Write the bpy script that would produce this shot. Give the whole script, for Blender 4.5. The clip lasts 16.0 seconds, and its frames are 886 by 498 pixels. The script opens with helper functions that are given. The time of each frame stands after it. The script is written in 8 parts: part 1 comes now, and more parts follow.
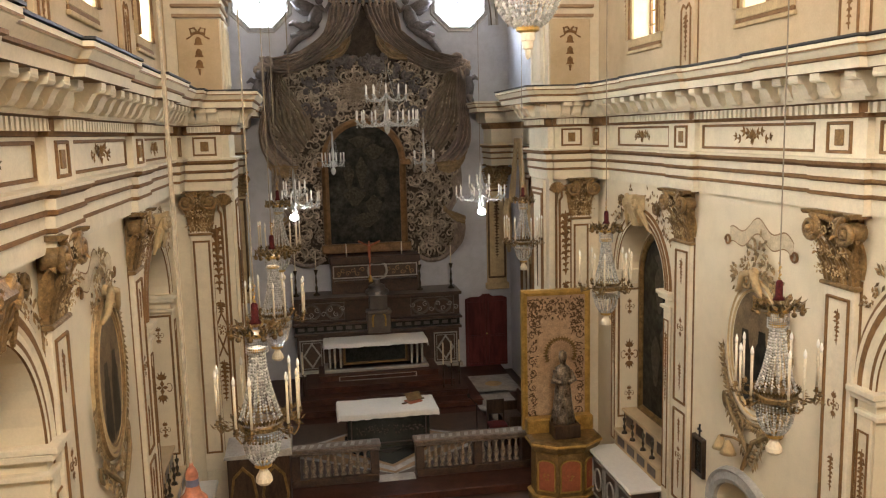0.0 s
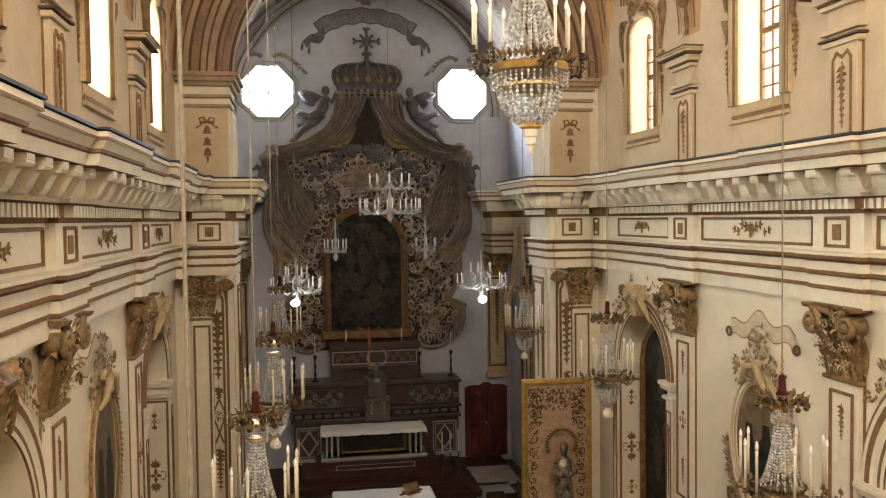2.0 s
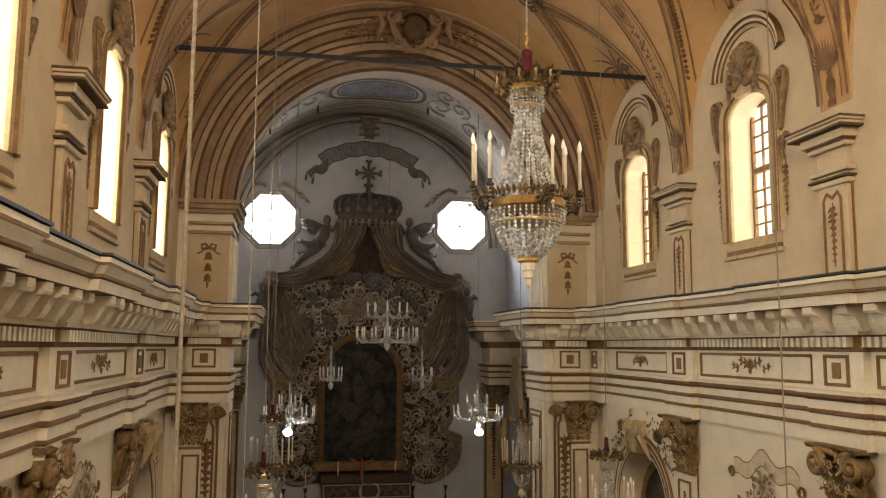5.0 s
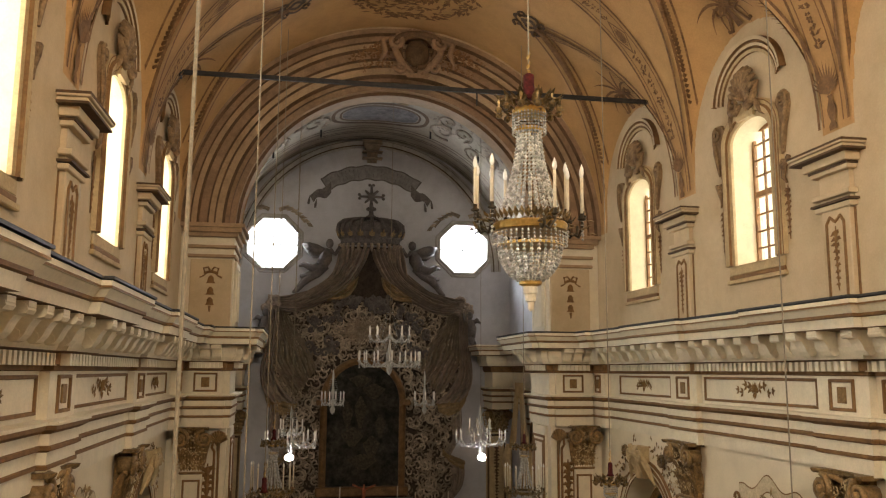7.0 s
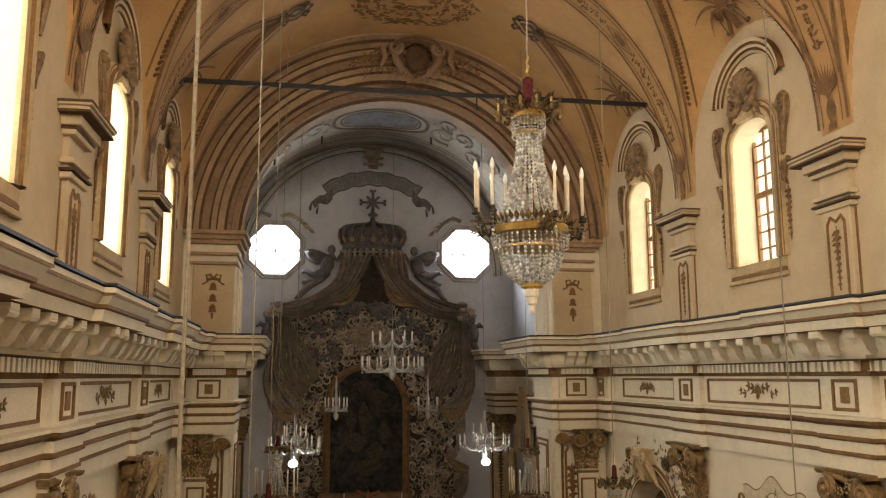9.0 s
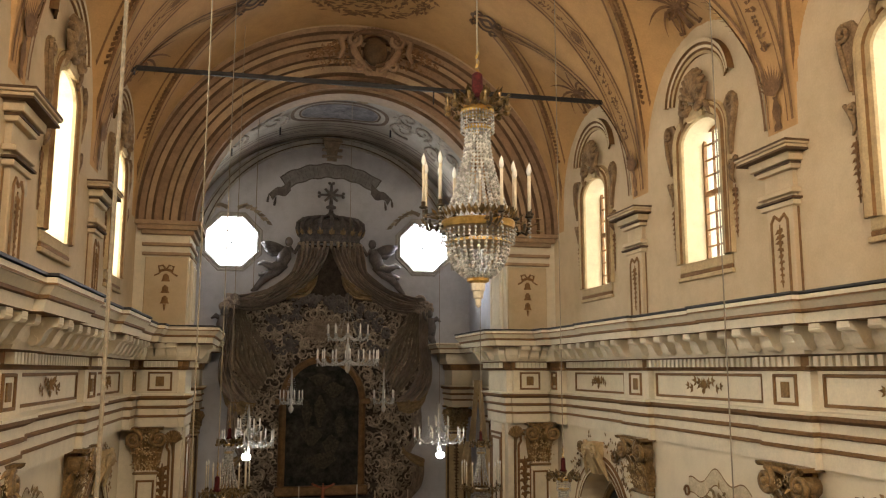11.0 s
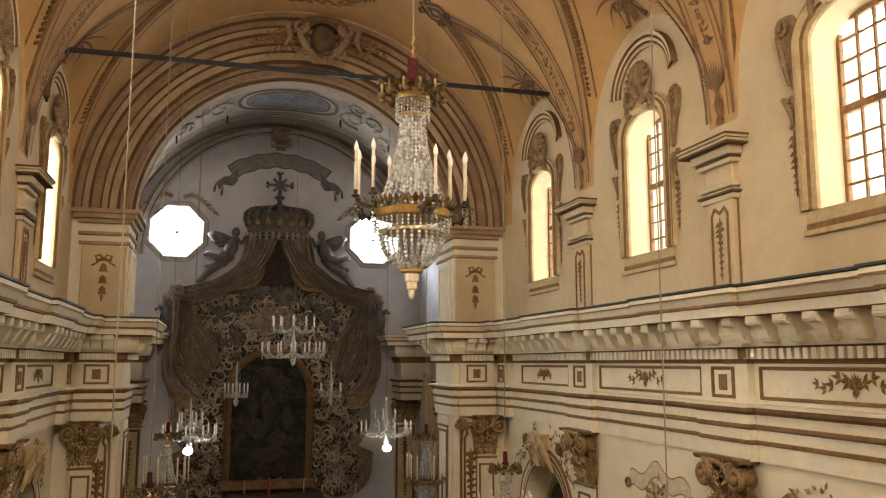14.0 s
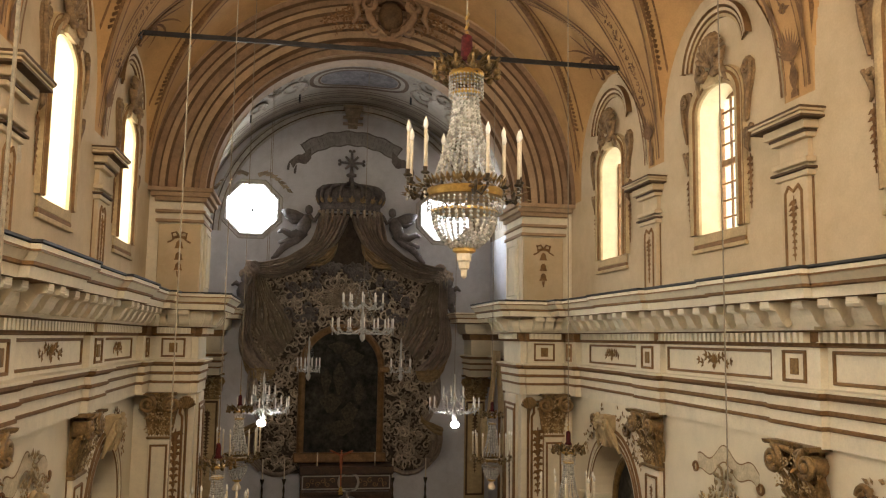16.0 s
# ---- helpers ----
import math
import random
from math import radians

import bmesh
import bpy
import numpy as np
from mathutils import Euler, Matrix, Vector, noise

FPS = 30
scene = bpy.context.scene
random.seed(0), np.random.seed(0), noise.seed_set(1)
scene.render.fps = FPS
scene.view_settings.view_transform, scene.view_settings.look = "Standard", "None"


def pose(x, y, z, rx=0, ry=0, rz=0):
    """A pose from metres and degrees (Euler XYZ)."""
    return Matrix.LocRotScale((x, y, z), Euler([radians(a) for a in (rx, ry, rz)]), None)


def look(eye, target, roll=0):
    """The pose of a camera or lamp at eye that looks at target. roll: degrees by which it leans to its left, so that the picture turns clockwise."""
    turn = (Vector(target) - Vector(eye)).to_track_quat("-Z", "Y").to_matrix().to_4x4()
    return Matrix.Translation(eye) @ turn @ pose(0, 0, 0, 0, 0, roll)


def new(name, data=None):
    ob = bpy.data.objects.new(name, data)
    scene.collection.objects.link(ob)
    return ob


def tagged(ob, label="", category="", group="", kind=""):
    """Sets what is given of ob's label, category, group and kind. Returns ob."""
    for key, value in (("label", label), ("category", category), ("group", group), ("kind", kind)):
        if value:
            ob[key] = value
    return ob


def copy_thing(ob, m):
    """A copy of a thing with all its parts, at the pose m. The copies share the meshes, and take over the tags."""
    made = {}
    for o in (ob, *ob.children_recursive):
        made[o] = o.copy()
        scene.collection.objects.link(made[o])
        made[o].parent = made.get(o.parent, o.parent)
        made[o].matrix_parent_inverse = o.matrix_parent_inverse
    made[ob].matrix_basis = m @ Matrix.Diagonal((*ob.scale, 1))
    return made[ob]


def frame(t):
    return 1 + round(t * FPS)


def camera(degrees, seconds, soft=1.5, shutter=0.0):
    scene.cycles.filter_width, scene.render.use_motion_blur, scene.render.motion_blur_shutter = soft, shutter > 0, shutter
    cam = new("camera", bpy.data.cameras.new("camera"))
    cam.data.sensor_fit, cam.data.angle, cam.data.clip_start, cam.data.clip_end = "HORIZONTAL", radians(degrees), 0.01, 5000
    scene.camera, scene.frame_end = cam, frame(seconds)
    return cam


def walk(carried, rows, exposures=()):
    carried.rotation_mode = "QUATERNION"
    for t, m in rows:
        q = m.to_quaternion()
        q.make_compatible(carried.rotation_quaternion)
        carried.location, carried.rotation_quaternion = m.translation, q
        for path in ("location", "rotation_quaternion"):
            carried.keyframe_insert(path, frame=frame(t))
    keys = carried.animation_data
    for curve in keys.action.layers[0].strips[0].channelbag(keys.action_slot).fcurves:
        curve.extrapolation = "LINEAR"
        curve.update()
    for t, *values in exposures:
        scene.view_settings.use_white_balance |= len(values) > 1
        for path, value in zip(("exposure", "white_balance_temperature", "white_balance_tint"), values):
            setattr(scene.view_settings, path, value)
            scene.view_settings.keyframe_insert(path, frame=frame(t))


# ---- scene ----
cam = camera(56.5, 16.0, soft=1.2)
PATH = [
    (0, (-1.951, 0.128, 7.432), (-1.62, 2.08, 7.15), -1.4),
    (0.5, (-1.948, 0.125, 7.429), (-1.614, 2.089, 7.25), -1.2),
    (1, (-1.931, 0.116, 7.469), (-1.599, 2.082, 7.311), -1.1),
    (1.5, (-1.953, 0.113, 7.46), (-1.618, 2.08, 7.322), -0.9),
    (2, (-1.984, 0.081, 7.473), (-1.646, 2.05, 7.398), -0.7),
    (2.5, (-1.993, 0.068, 7.479), (-1.655, 2.038, 7.523), -0.5),
    (3, (-1.991, 0.068, 7.472), (-1.652, 2.036, 7.573), 0.1),
    (3.5, (-1.983, 0.052, 7.482), (-1.646, 2.018, 7.634), 0.3),
    (4, (-1.982, 0.063, 7.508), (-1.643, 2.025, 7.696), 0.3),
    (6.5, (-1.997, 0.077, 7.475), (-1.657, 2.027, 7.756), 0.5),
    (7, (-1.979, 0.085, 7.494), (-1.645, 2.035, 7.787), 0.4),
    (7.5, (-1.97, 0.069, 7.477), (-1.64, 2.018, 7.779), 0.3),
    (8, (-1.968, 0.072, 7.469), (-1.641, 2.021, 7.776), 0.2),
    (8.5, (-1.985, 0.073, 7.472), (-1.66, 2.022, 7.781), -0.1),
    (10.8, (-1.872, 0.001, 7.488), (-1.48, 1.942, 7.774), -0.1),
    (11, (-1.862, 0.012, 7.472), (-1.443, 1.946, 7.763), 0.1),
    (11.5, (-1.844, -0.007, 7.465), (-1.366, 1.913, 7.757), 0.5),
    (12, (-1.811, 0.026, 7.469), (-1.289, 1.934, 7.758), 0.3),
    (12.5, (-1.748, 0.074, 7.47), (-1.209, 1.978, 7.764), 0.1),
    (13, (-1.694, 0.101, 7.478), (-1.155, 2.005, 7.767), -0.0),
    (13.5, (-1.672, 0.099, 7.473), (-1.146, 2.007, 7.762), 0.1),
    (14, (-1.646, 0.117, 7.471), (-1.124, 2.029, 7.745), 0.1),
    (14.5, (-1.616, 0.107, 7.463), (-1.105, 2.022, 7.729), 0.2),
    (15, (-1.569, 0.15, 7.468), (-1.072, 2.072, 7.711), 0.3),
    (15.5, (-1.542, 0.139, 7.487), (-1.067, 2.069, 7.704), 0.5),
    (16, (-1.447, 0.129, 7.503), (-1.105, 2.087, 7.719), 0.9),
]
# A gentle hand-held turn in the organ loft, drifting to the right at the end.
EXPOSURE = 0.0
walk(cam, [(t, look(eye, target, roll)) for t, eye, target, roll in PATH],
     [(t, EXPOSURE + stops, kelvin, 10) for t, stops, kelvin in (
         (0, 0.97, 5950), (1, 0.76, 5950), (1.5, 0.73, 5950), (3.5, 0.56, 6000), (4, 0.21, 6150), (4.2, 0.17, 6200), (6, 0.12, 6500), (11, 0.13, 6500), (13, 0.23, 6500), (16, 0.27, 6500))])

# ---- light: pale sky light through the windows, plus an added rear fill lamp ----
world = bpy.data.worlds.new("sky")
scene.world = world
world.use_nodes = True
_sky = world.node_tree.nodes.new("ShaderNodeTexSky")
_sky.sky_type, _sky.sun_disc, _sky.sun_elevation, _sky.sun_rotation = "NISHITA", False, radians(40), radians(60)
world.node_tree.links.new(_sky.outputs[0], world.node_tree.nodes["Background"].inputs[0])
world.node_tree.nodes["Background"].inputs[1].default_value = 0.1
sun = new("sun", bpy.data.lights.new("sun", "SUN"))
sun.data.energy, sun.data.angle, sun.data.color = 1.0, radians(10), (1, 0.95, 0.85)
sun.matrix_world = look((30, -10, 30), (0, 10, 5))
WIN_RIGHT, WIN_LEFT, WIN_APSE, REAR_FILL = 52.0, 125.0, 460.0, 1080.0


def area_light(name, m, w, h, power, color, shape="RECTANGLE"):
    lamp = new(name, bpy.data.lights.new(name, "AREA"))
    lamp.data.shape, lamp.data.size, lamp.data.size_y = shape, w, h
    lamp.data.energy, lamp.data.color = power, color
    lamp.matrix_world = m
    return lamp


# ---- plan, in metres ----
XR, XL, XLL = 4.1, -4.3, -4.38  # nave wall planes, and the left one below the cornice
XC, ZC, RV = -0.1, 10.3, 4.2  # vault axis and radius
YP = 16.4                     # front of the chancel piers
JR, JL = 3.04, -3.3           # jambs of the chancel arch
YJ = 17.7                     # back of the chancel piers
YB = 24.6                     # chancel back wall
CR, CL = 4.3, -4.3            # chancel side walls
BAYS = (14.25, 10.4, 6.6)     # bay centres along the nave
PILS = (12.4, 8.5, 4.6)       # pilaster axes
YREAR = -3.0


# ---- mesh helpers ----
class Geo:
    """Gathers vertices and faces of one mesh."""

    def __init__(self):
        self.v, self.f, self.mi = [], [], []

    def add(self, verts, faces, mi=0):
        n = len(self.v)
        self.v.extend(tuple(p) for p in verts)
        self.f.extend(tuple(i + n for i in f) for f in faces)
        self.mi.extend([mi] * len(faces))

    def box(self, x0, x1, y0, y1, z0, z1, mi=0, bev=0.0):
        if x1 < x0: x0, x1 = x1, x0
        if y1 < y0: y0, y1 = y1, y0
        if z1 < z0: z0, z1 = z1, z0
        b = min(bev, (x1 - x0) / 3, (y1 - y0) / 3, (z1 - z0) / 3)
        if b <= 0:
            v = [(x, y, z) for z in (z0, z1) for x, y in ((x0, y0), (x1, y0), (x1, y1), (x0, y1))]
            self.add(v, [(3, 2, 1, 0), (4, 5, 6, 7), (0, 1, 5, 4), (1, 2, 6, 5), (2, 3, 7, 6), (3, 0, 4, 7)], mi)
            return
        rings = []
        for z, k in ((z0, b), (z0 + b, 0), (z1 - b, 0), (z1, b)):
            rings.append([(x0 + k + (b if k == 0 else 0), y0 + k, z), (x1 - k - (b if k == 0 else 0), y0 + k, z),
                          (x1 - k, y0 + k + (b if k == 0 else 0), z), (x1 - k, y1 - k - (b if k == 0 else 0), z),
                          (x1 - k - (b if k == 0 else 0), y1 - k, z), (x0 + k + (b if k == 0 else 0), y1 - k, z),
                          (x0 + k, y1 - k - (b if k == 0 else 0), z), (x0 + k, y0 + k + (b if k == 0 else 0), z)])
        self.loft(rings, mi, True, True)

    def loft(self, rings, mi=0, closed=True, caps=False):
        n = len(rings[0])
        verts = [p for r in rings for p in r]
        faces = []
        for j in range(len(rings) - 1):
            for i in range(n if closed else n - 1):
                k = (i + 1) % n
                faces.append((j * n + i, j * n + k, (j + 1) * n + k, (j + 1) * n + i))
        if caps:
            faces.append(tuple(reversed(range(n))))
            faces.append(tuple(range((len(rings) - 1) * n, len(rings) * n)))
        self.add(verts, faces, mi)

    def lathe(self, cx, cy, prof, seg=16, mi=0, a0=0.0, a1=2 * math.pi, sx=1.0, sy=1.0):
        full = abs(a1 - a0 - 2 * math.pi) < 1e-6
        n = seg if full else seg + 1
        rings = []
        for r, z in prof:
            rings.append([(cx + sx * r * math.cos(a0 + (a1 - a0) * i / seg), cy + sy * r * math.sin(a0 + (a1 - a0) * i / seg), z) for i in range(n)])
        self.loft(rings, mi, full, full)

    def tube(self, pts, r, seg=6, mi=0, flat=1.0):
        """Round tube along points; r a number or a list."""
        pts = [Vector(p) for p in pts]
        rings, up = [], Vector((0.13, 0.21, 1))
        for i, p in enumerate(pts):
            d = (pts[min(i + 1, len(pts) - 1)] - pts[max(i - 1, 0)]).normalized()
            if abs(d.dot(up.normalized())) > 0.95: up = Vector((1, 0.3, 0.1))
            a = d.cross(up).normalized()
            b = a.cross(d).normalized()
            up = b
            rr = r[i] if isinstance(r, (list, tuple)) else r
            rings.append([p + a * (rr * math.cos(2 * math.pi * k / seg)) + b * (rr * flat * math.sin(2 * math.pi * k / seg)) for k in range(seg)])
        self.loft(rings, mi, True, True)

    def leaf(self, p, d, n, length, width, lift=0.25, mi=0):
        p, d, n = Vector(p), Vector(d).normalized(), Vector(n).normalized()
        s = d.cross(n).normalized()
        q = p + d * length
        m = p + d * (0.45 * length)
        c = m + n * (lift * width)
        self.add([p, m + s * (width / 2), q + n * (lift * width * 0.6), m - s * (width / 2), c],
                 [(0, 4, 1), (1, 4, 2), (2, 4, 3), (3, 4, 0)], mi)

    def blob(self, c, r, sx=1, sy=1, sz=1, seg=8, rings=6, mi=0):
        prof = []
        for j in range(rings + 1):
            a = -math.pi / 2 + math.pi * j / rings
            prof.append((max(r * math.cos(a), 1e-4), c[2] + sz * r * math.sin(a)))
        self.lathe(c[0], c[1], prof, seg, mi, sx=sx, sy=sy)

    def strip(self, a, b, mi=0):
        """Quads between two rows of points."""
        n = len(a)
        self.add(list(a) + list(b), [(i, i + 1, n + i + 1, n + i) for i in range(n - 1)], mi)


def mesh_of(name, g, mats, smooth=False):
    me = bpy.data.meshes.new(name)
    if len(g.v) < 60000:  # weld the rows of swept strips
        seen, index, verts = {}, [], []
        for p in g.v:
            k = (round(p[0], 5), round(p[1], 5), round(p[2], 5))
            if k not in seen:
                seen[k] = len(verts)
                verts.append(p)
            index.append(seen[k])
        keep = []
        for f, mi in zip(g.f, g.mi):
            q = []
            for i in f:
                if index[i] not in q: q.append(index[i])
            if len(q) > 2: keep.append((tuple(q), mi))
        g.v, g.f, g.mi = verts, [k[0] for k in keep], [k[1] for k in keep]
    me.from_pydata(g.v, [], g.f)
    for m in (mats if isinstance(mats, (list, tuple)) else [mats]):
        me.materials.append(m)
    if any(g.mi):
        me.polygons.foreach_set("material_index", g.mi)
    if smooth:
        me.polygons.foreach_set("use_smooth", [True] * len(me.polygons))
    me.validate()
    me.update()
    return me


def part(name, g, mats, parent=None, label="", smooth=False, m=None, kind=""):
    ob = new(name, mesh_of(name, g, mats, smooth))
    if parent is not None: ob.parent = parent
    if m is not None: ob.matrix_basis = m
    return tagged(ob, label, kind=kind)


def again(ob, m, parent=None):
    """One more piece on the same mesh."""
    o = new(ob.name.split(".")[0], ob.data)
    o.parent = parent if parent is not None else ob.parent
    o.matrix_basis = m
    return o


def thing(name, m, label, category, group="", kind=""):
    return tagged(_place(new(name), m), label, category, group, kind)


def _place(ob, m):
    ob.matrix_basis = m
    return ob


def right(y, x=XR): return pose(x, y, 0, 0, 0, 90)    # local x along the wall, y into the nave
def left(y, x=XL): return pose(x, y, 0, 0, 0, -90)
def facing(x, y): return pose(x, y, 0, 0, 0, 180)     # local y toward the entrance


# ---- materials ----
def material(name, col, rough=0.7, var=0.15, scale=3.0, bump=0.15, metal=0.0, col2=None, fine=40.0, spec=0.3, streak=False, trans=0.0, emit=0.0, island=False):
    m = bpy.data.materials.new(name)
    m.use_nodes = True
    nt = m.node_tree
    N, L = nt.nodes, nt.links
    b = N["Principled BSDF"]
    b.inputs["Roughness"].default_value = rough
    b.inputs["Metallic"].default_value = metal
    b.inputs["Specular IOR Level"].default_value = spec
    b.inputs["Transmission Weight"].default_value = trans
    co = N.new("ShaderNodeTexCoord")
    src = co.outputs["Object"]
    if streak:
        mp = N.new("ShaderNodeMapping")
        mp.inputs["Scale"].default_value = (1, 1, 0.25)
        L.new(src, mp.inputs[0])
        src = mp.outputs[0]
    n1, n2 = N.new("ShaderNodeTexNoise"), N.new("ShaderNodeTexNoise")
    n1.inputs["Scale"].default_value, n1.inputs["Detail"].default_value, n1.inputs["Roughness"].default_value = scale, 5, 0.65
    n2.inputs["Scale"].default_value, n2.inputs["Detail"].default_value = fine, 3
    L.new(src, n1.inputs["Vector"])
    L.new(co.outputs["Object"], n2.inputs["Vector"])
    r1 = N.new("ShaderNodeValToRGB")
    c2 = col2 or tuple(c * (1 - 2.2 * var) for c in col)
    r1.color_ramp.elements[0].position, r1.color_ramp.elements[0].color = 0.3, (*c2, 1)
    r1.color_ramp.elements[1].position, r1.color_ramp.elements[1].color = 0.62, (*col, 1)
    L.new(n1.outputs[0], r1.inputs[0])
    r2 = N.new("ShaderNodeMapRange")
    r2.inputs["From Min"].default_value, r2.inputs["From Max"].default_value = 0.3, 0.7
    r2.inputs["To Min"].default_value, r2.inputs["To Max"].default_value = 1 - var, 1 + var * 0.6
    L.new(n2.outputs[0], r2.inputs[0])
    mx = N.new("ShaderNodeMix")
    mx.data_type, mx.blend_type = "RGBA", "MULTIPLY"
    mx.inputs["Factor"].default_value = 1
    L.new(r1.outputs[0], mx.inputs["A"])
    L.new(r2.outputs[0], mx.inputs["B"])
    out = mx.outputs["Result"]
    # grime: sparse darker blotches
    n3 = N.new("ShaderNodeTexNoise")
    n3.inputs["Scale"].default_value, n3.inputs["Detail"].default_value, n3.inputs["Roughness"].default_value = scale * 4.3, 6, 0.7
    L.new(src, n3.inputs["Vector"])
    r4 = N.new("ShaderNodeMapRange")
    r4.inputs["From Min"].default_value, r4.inputs["From Max"].default_value = 0.36, 0.56
    r4.inputs["To Min"].default_value, r4.inputs["To Max"].default_value = 1 - 1.1 * var, 1.02
    L.new(n3.outputs[0], r4.inputs[0])
    m4 = N.new("ShaderNodeMix")
    m4.data_type, m4.blend_type = "RGBA", "MULTIPLY"
    m4.inputs["Factor"].default_value = 1
    L.new(out, m4.inputs["A"])
    L.new(r4.outputs[0], m4.inputs["B"])
    out = m4.outputs["Result"]
    if island:
        ge = N.new("ShaderNodeNewGeometry")
        r3 = N.new("ShaderNodeMapRange")
        r3.inputs["To Min"].default_value, r3.inputs["To Max"].default_value = 0.55, 1.25
        L.new(ge.outputs["Random Per Island"], r3.inputs[0])
        m3 = N.new("ShaderNodeMix")
        m3.data_type, m3.blend_type = "RGBA", "MULTIPLY"
        m3.inputs["Factor"].default_value = 1
        L.new(out, m3.inputs["A"])
        L.new(r3.outputs[0], m3.inputs["B"])
        out = m3.outputs["Result"]
    L.new(out, b.inputs["Base Color"])
    if bump:
        bp = N.new("ShaderNodeBump")
        bp.inputs["Strength"].default_value, bp.inputs["Distance"].default_value = bump, 0.02
        ad = N.new("ShaderNodeMath")
        ad.operation = "ADD"
        L.new(n1.outputs[0], ad.inputs[0])
        L.new(n2.outputs[0], ad.inputs[1])
        L.new(ad.outputs[0], bp.inputs["Height"])
        L.new(bp.outputs[0], b.inputs["Normal"])
    if emit:
        b.inputs["Emission Color"].default_value = (*col, 1)
        b.inputs["Emission Strength"].default_value = emit
    return m


plaster = material("cream_plaster", (0.76, 0.67, 0.50), 0.85, 0.035, 0.7, 0.08)
plaster_up = material("tan_plaster", (0.58, 0.46, 0.30), 0.85, 0.05, 0.9, 0.1, col2=(0.48, 0.365, 0.22))
cream = material("cream_stucco", (0.76, 0.68, 0.52), 0.75, 0.05, 2.0, 0.12)
brown = material("brown_paint", (0.25, 0.135, 0.05), 0.7, 0.16, 6, 0.1)
ochre_paint = material("rubbed_ochre_brown_paint", (0.30, 0.175, 0.06), 0.65, 0.22, 8, 0.1)
umber = material("umber_paint", (0.13, 0.075, 0.035), 0.75, 0.2, 6, 0.1)
vault_brown = material("faded_brown_vault_paint", (0.26, 0.14, 0.06), 0.8, 0.2, 5, 0.05)
tan = material("tan_stucco", (0.55, 0.41, 0.22), 0.75, 0.12, 3, 0.15)
capital_mat = material("aged_gilt_stucco", (0.37, 0.235, 0.10), 0.5, 0.25, 9, 0.3, metal=0.15, island=True)
vault_mat = material("ochre_vault_plaster", (0.52, 0.31, 0.13), 0.85, 0.08, 0.7, 0.1)
arch_mat = material("arch_stucco", (0.44, 0.30, 0.18), 0.8, 0.12, 1.6, 0.12)
arch_dark = material("arch_umber_band", (0.16, 0.09, 0.045), 0.8, 0.18, 2.5, 0.12)
arch_mid = material("arch_rose_brown_band", (0.31, 0.195, 0.115), 0.8, 0.15, 2.2, 0.12)
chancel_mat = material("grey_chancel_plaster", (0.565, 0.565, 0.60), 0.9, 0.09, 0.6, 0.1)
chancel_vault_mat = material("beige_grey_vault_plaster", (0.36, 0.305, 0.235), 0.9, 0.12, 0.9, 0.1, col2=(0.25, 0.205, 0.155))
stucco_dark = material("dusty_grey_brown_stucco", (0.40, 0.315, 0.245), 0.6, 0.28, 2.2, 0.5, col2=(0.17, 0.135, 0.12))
stucco_mid = material("dusty_brown_stucco_brocade", (0.38, 0.30, 0.22), 0.85, 0.2, 5, 0.4, island=True)
stucco_gold = material("rubbed_ochre_stucco", (0.40, 0.28, 0.15), 0.75, 0.25, 6, 0.4)
stucco_slate = material("slate_tinted_stucco", (0.19, 0.165, 0.155), 0.85, 0.25, 4, 0.4)
stucco_pale = material("dusty_pale_stucco", (0.50, 0.41, 0.31), 0.85, 0.2, 5, 0.4, island=True)
# Darkened so that the colour itself carries the shade between the raised leaves.
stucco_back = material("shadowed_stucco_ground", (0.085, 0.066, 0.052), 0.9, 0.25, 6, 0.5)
lead = material("dark_lead_flashing", (0.05, 0.045, 0.04), 0.6, 0.2, 5, 0.1)
gilt = material("gilded_wood", (0.62, 0.40, 0.11), 0.4, 0.18, 8, 0.2, metal=0.55)
gilt_dark = material("tarnished_gilding", (0.30, 0.19, 0.07), 0.5, 0.25, 8, 0.2, metal=0.4)
brass = material("polished_brass", (0.58, 0.38, 0.12), 0.34, 0.15, 12, 0.1, metal=0.9)
bronze = material("dark_bronze", (0.10, 0.08, 0.055), 0.45, 0.3, 14, 0.2, metal=0.6)
crystal = material("cut_crystal", (0.86, 0.85, 0.80), 0.08, 0.08, 30, 0.0, spec=1.0, trans=0.35, island=True)
wax = material("ivory_candle", (0.70, 0.62, 0.47), 0.5, 0.08, 12, 0.05)
bulb = material("frosted_bulb", (0.9, 0.88, 0.82), 0.2, 0.03, 10, 0.0, spec=0.8)
velvet = material("dark_red_velvet", (0.09, 0.012, 0.012), 0.9, 0.25, 20, 0.2)
terracotta = material("red_painted_wood", (0.42, 0.13, 0.06), 0.5, 0.15, 14, 0.1)
cord_mat = material("pale_hemp_cord", (0.30, 0.25, 0.18), 0.9, 0.15, 60, 0.1)
iron = material("dark_iron", (0.045, 0.04, 0.038), 0.55, 0.2, 8, 0.2, metal=0.5)
wood_dark = material("dark_walnut", (0.085, 0.05, 0.03), 0.45, 0.3, 5, 0.2, streak=True)
wood_red = material("reddish_walnut_steps", (0.09, 0.034, 0.021), 0.4, 0.25, 4, 0.15)
door_red = material("oxblood_door_paint", (0.17, 0.036, 0.033), 0.55, 0.25, 3, 0.15, streak=True)
sash_wood = material("honey_brown_sash", (0.30, 0.155, 0.06), 0.5, 0.2, 8, 0.15)
reveal_mat = material("warm_reveal_plaster", (0.76, 0.66, 0.46), 0.85, 0.06, 2, 0.1)
banner_grey = material("grey_banner_wash", (0.27, 0.255, 0.25), 0.9, 0.15, 3, 0.05)
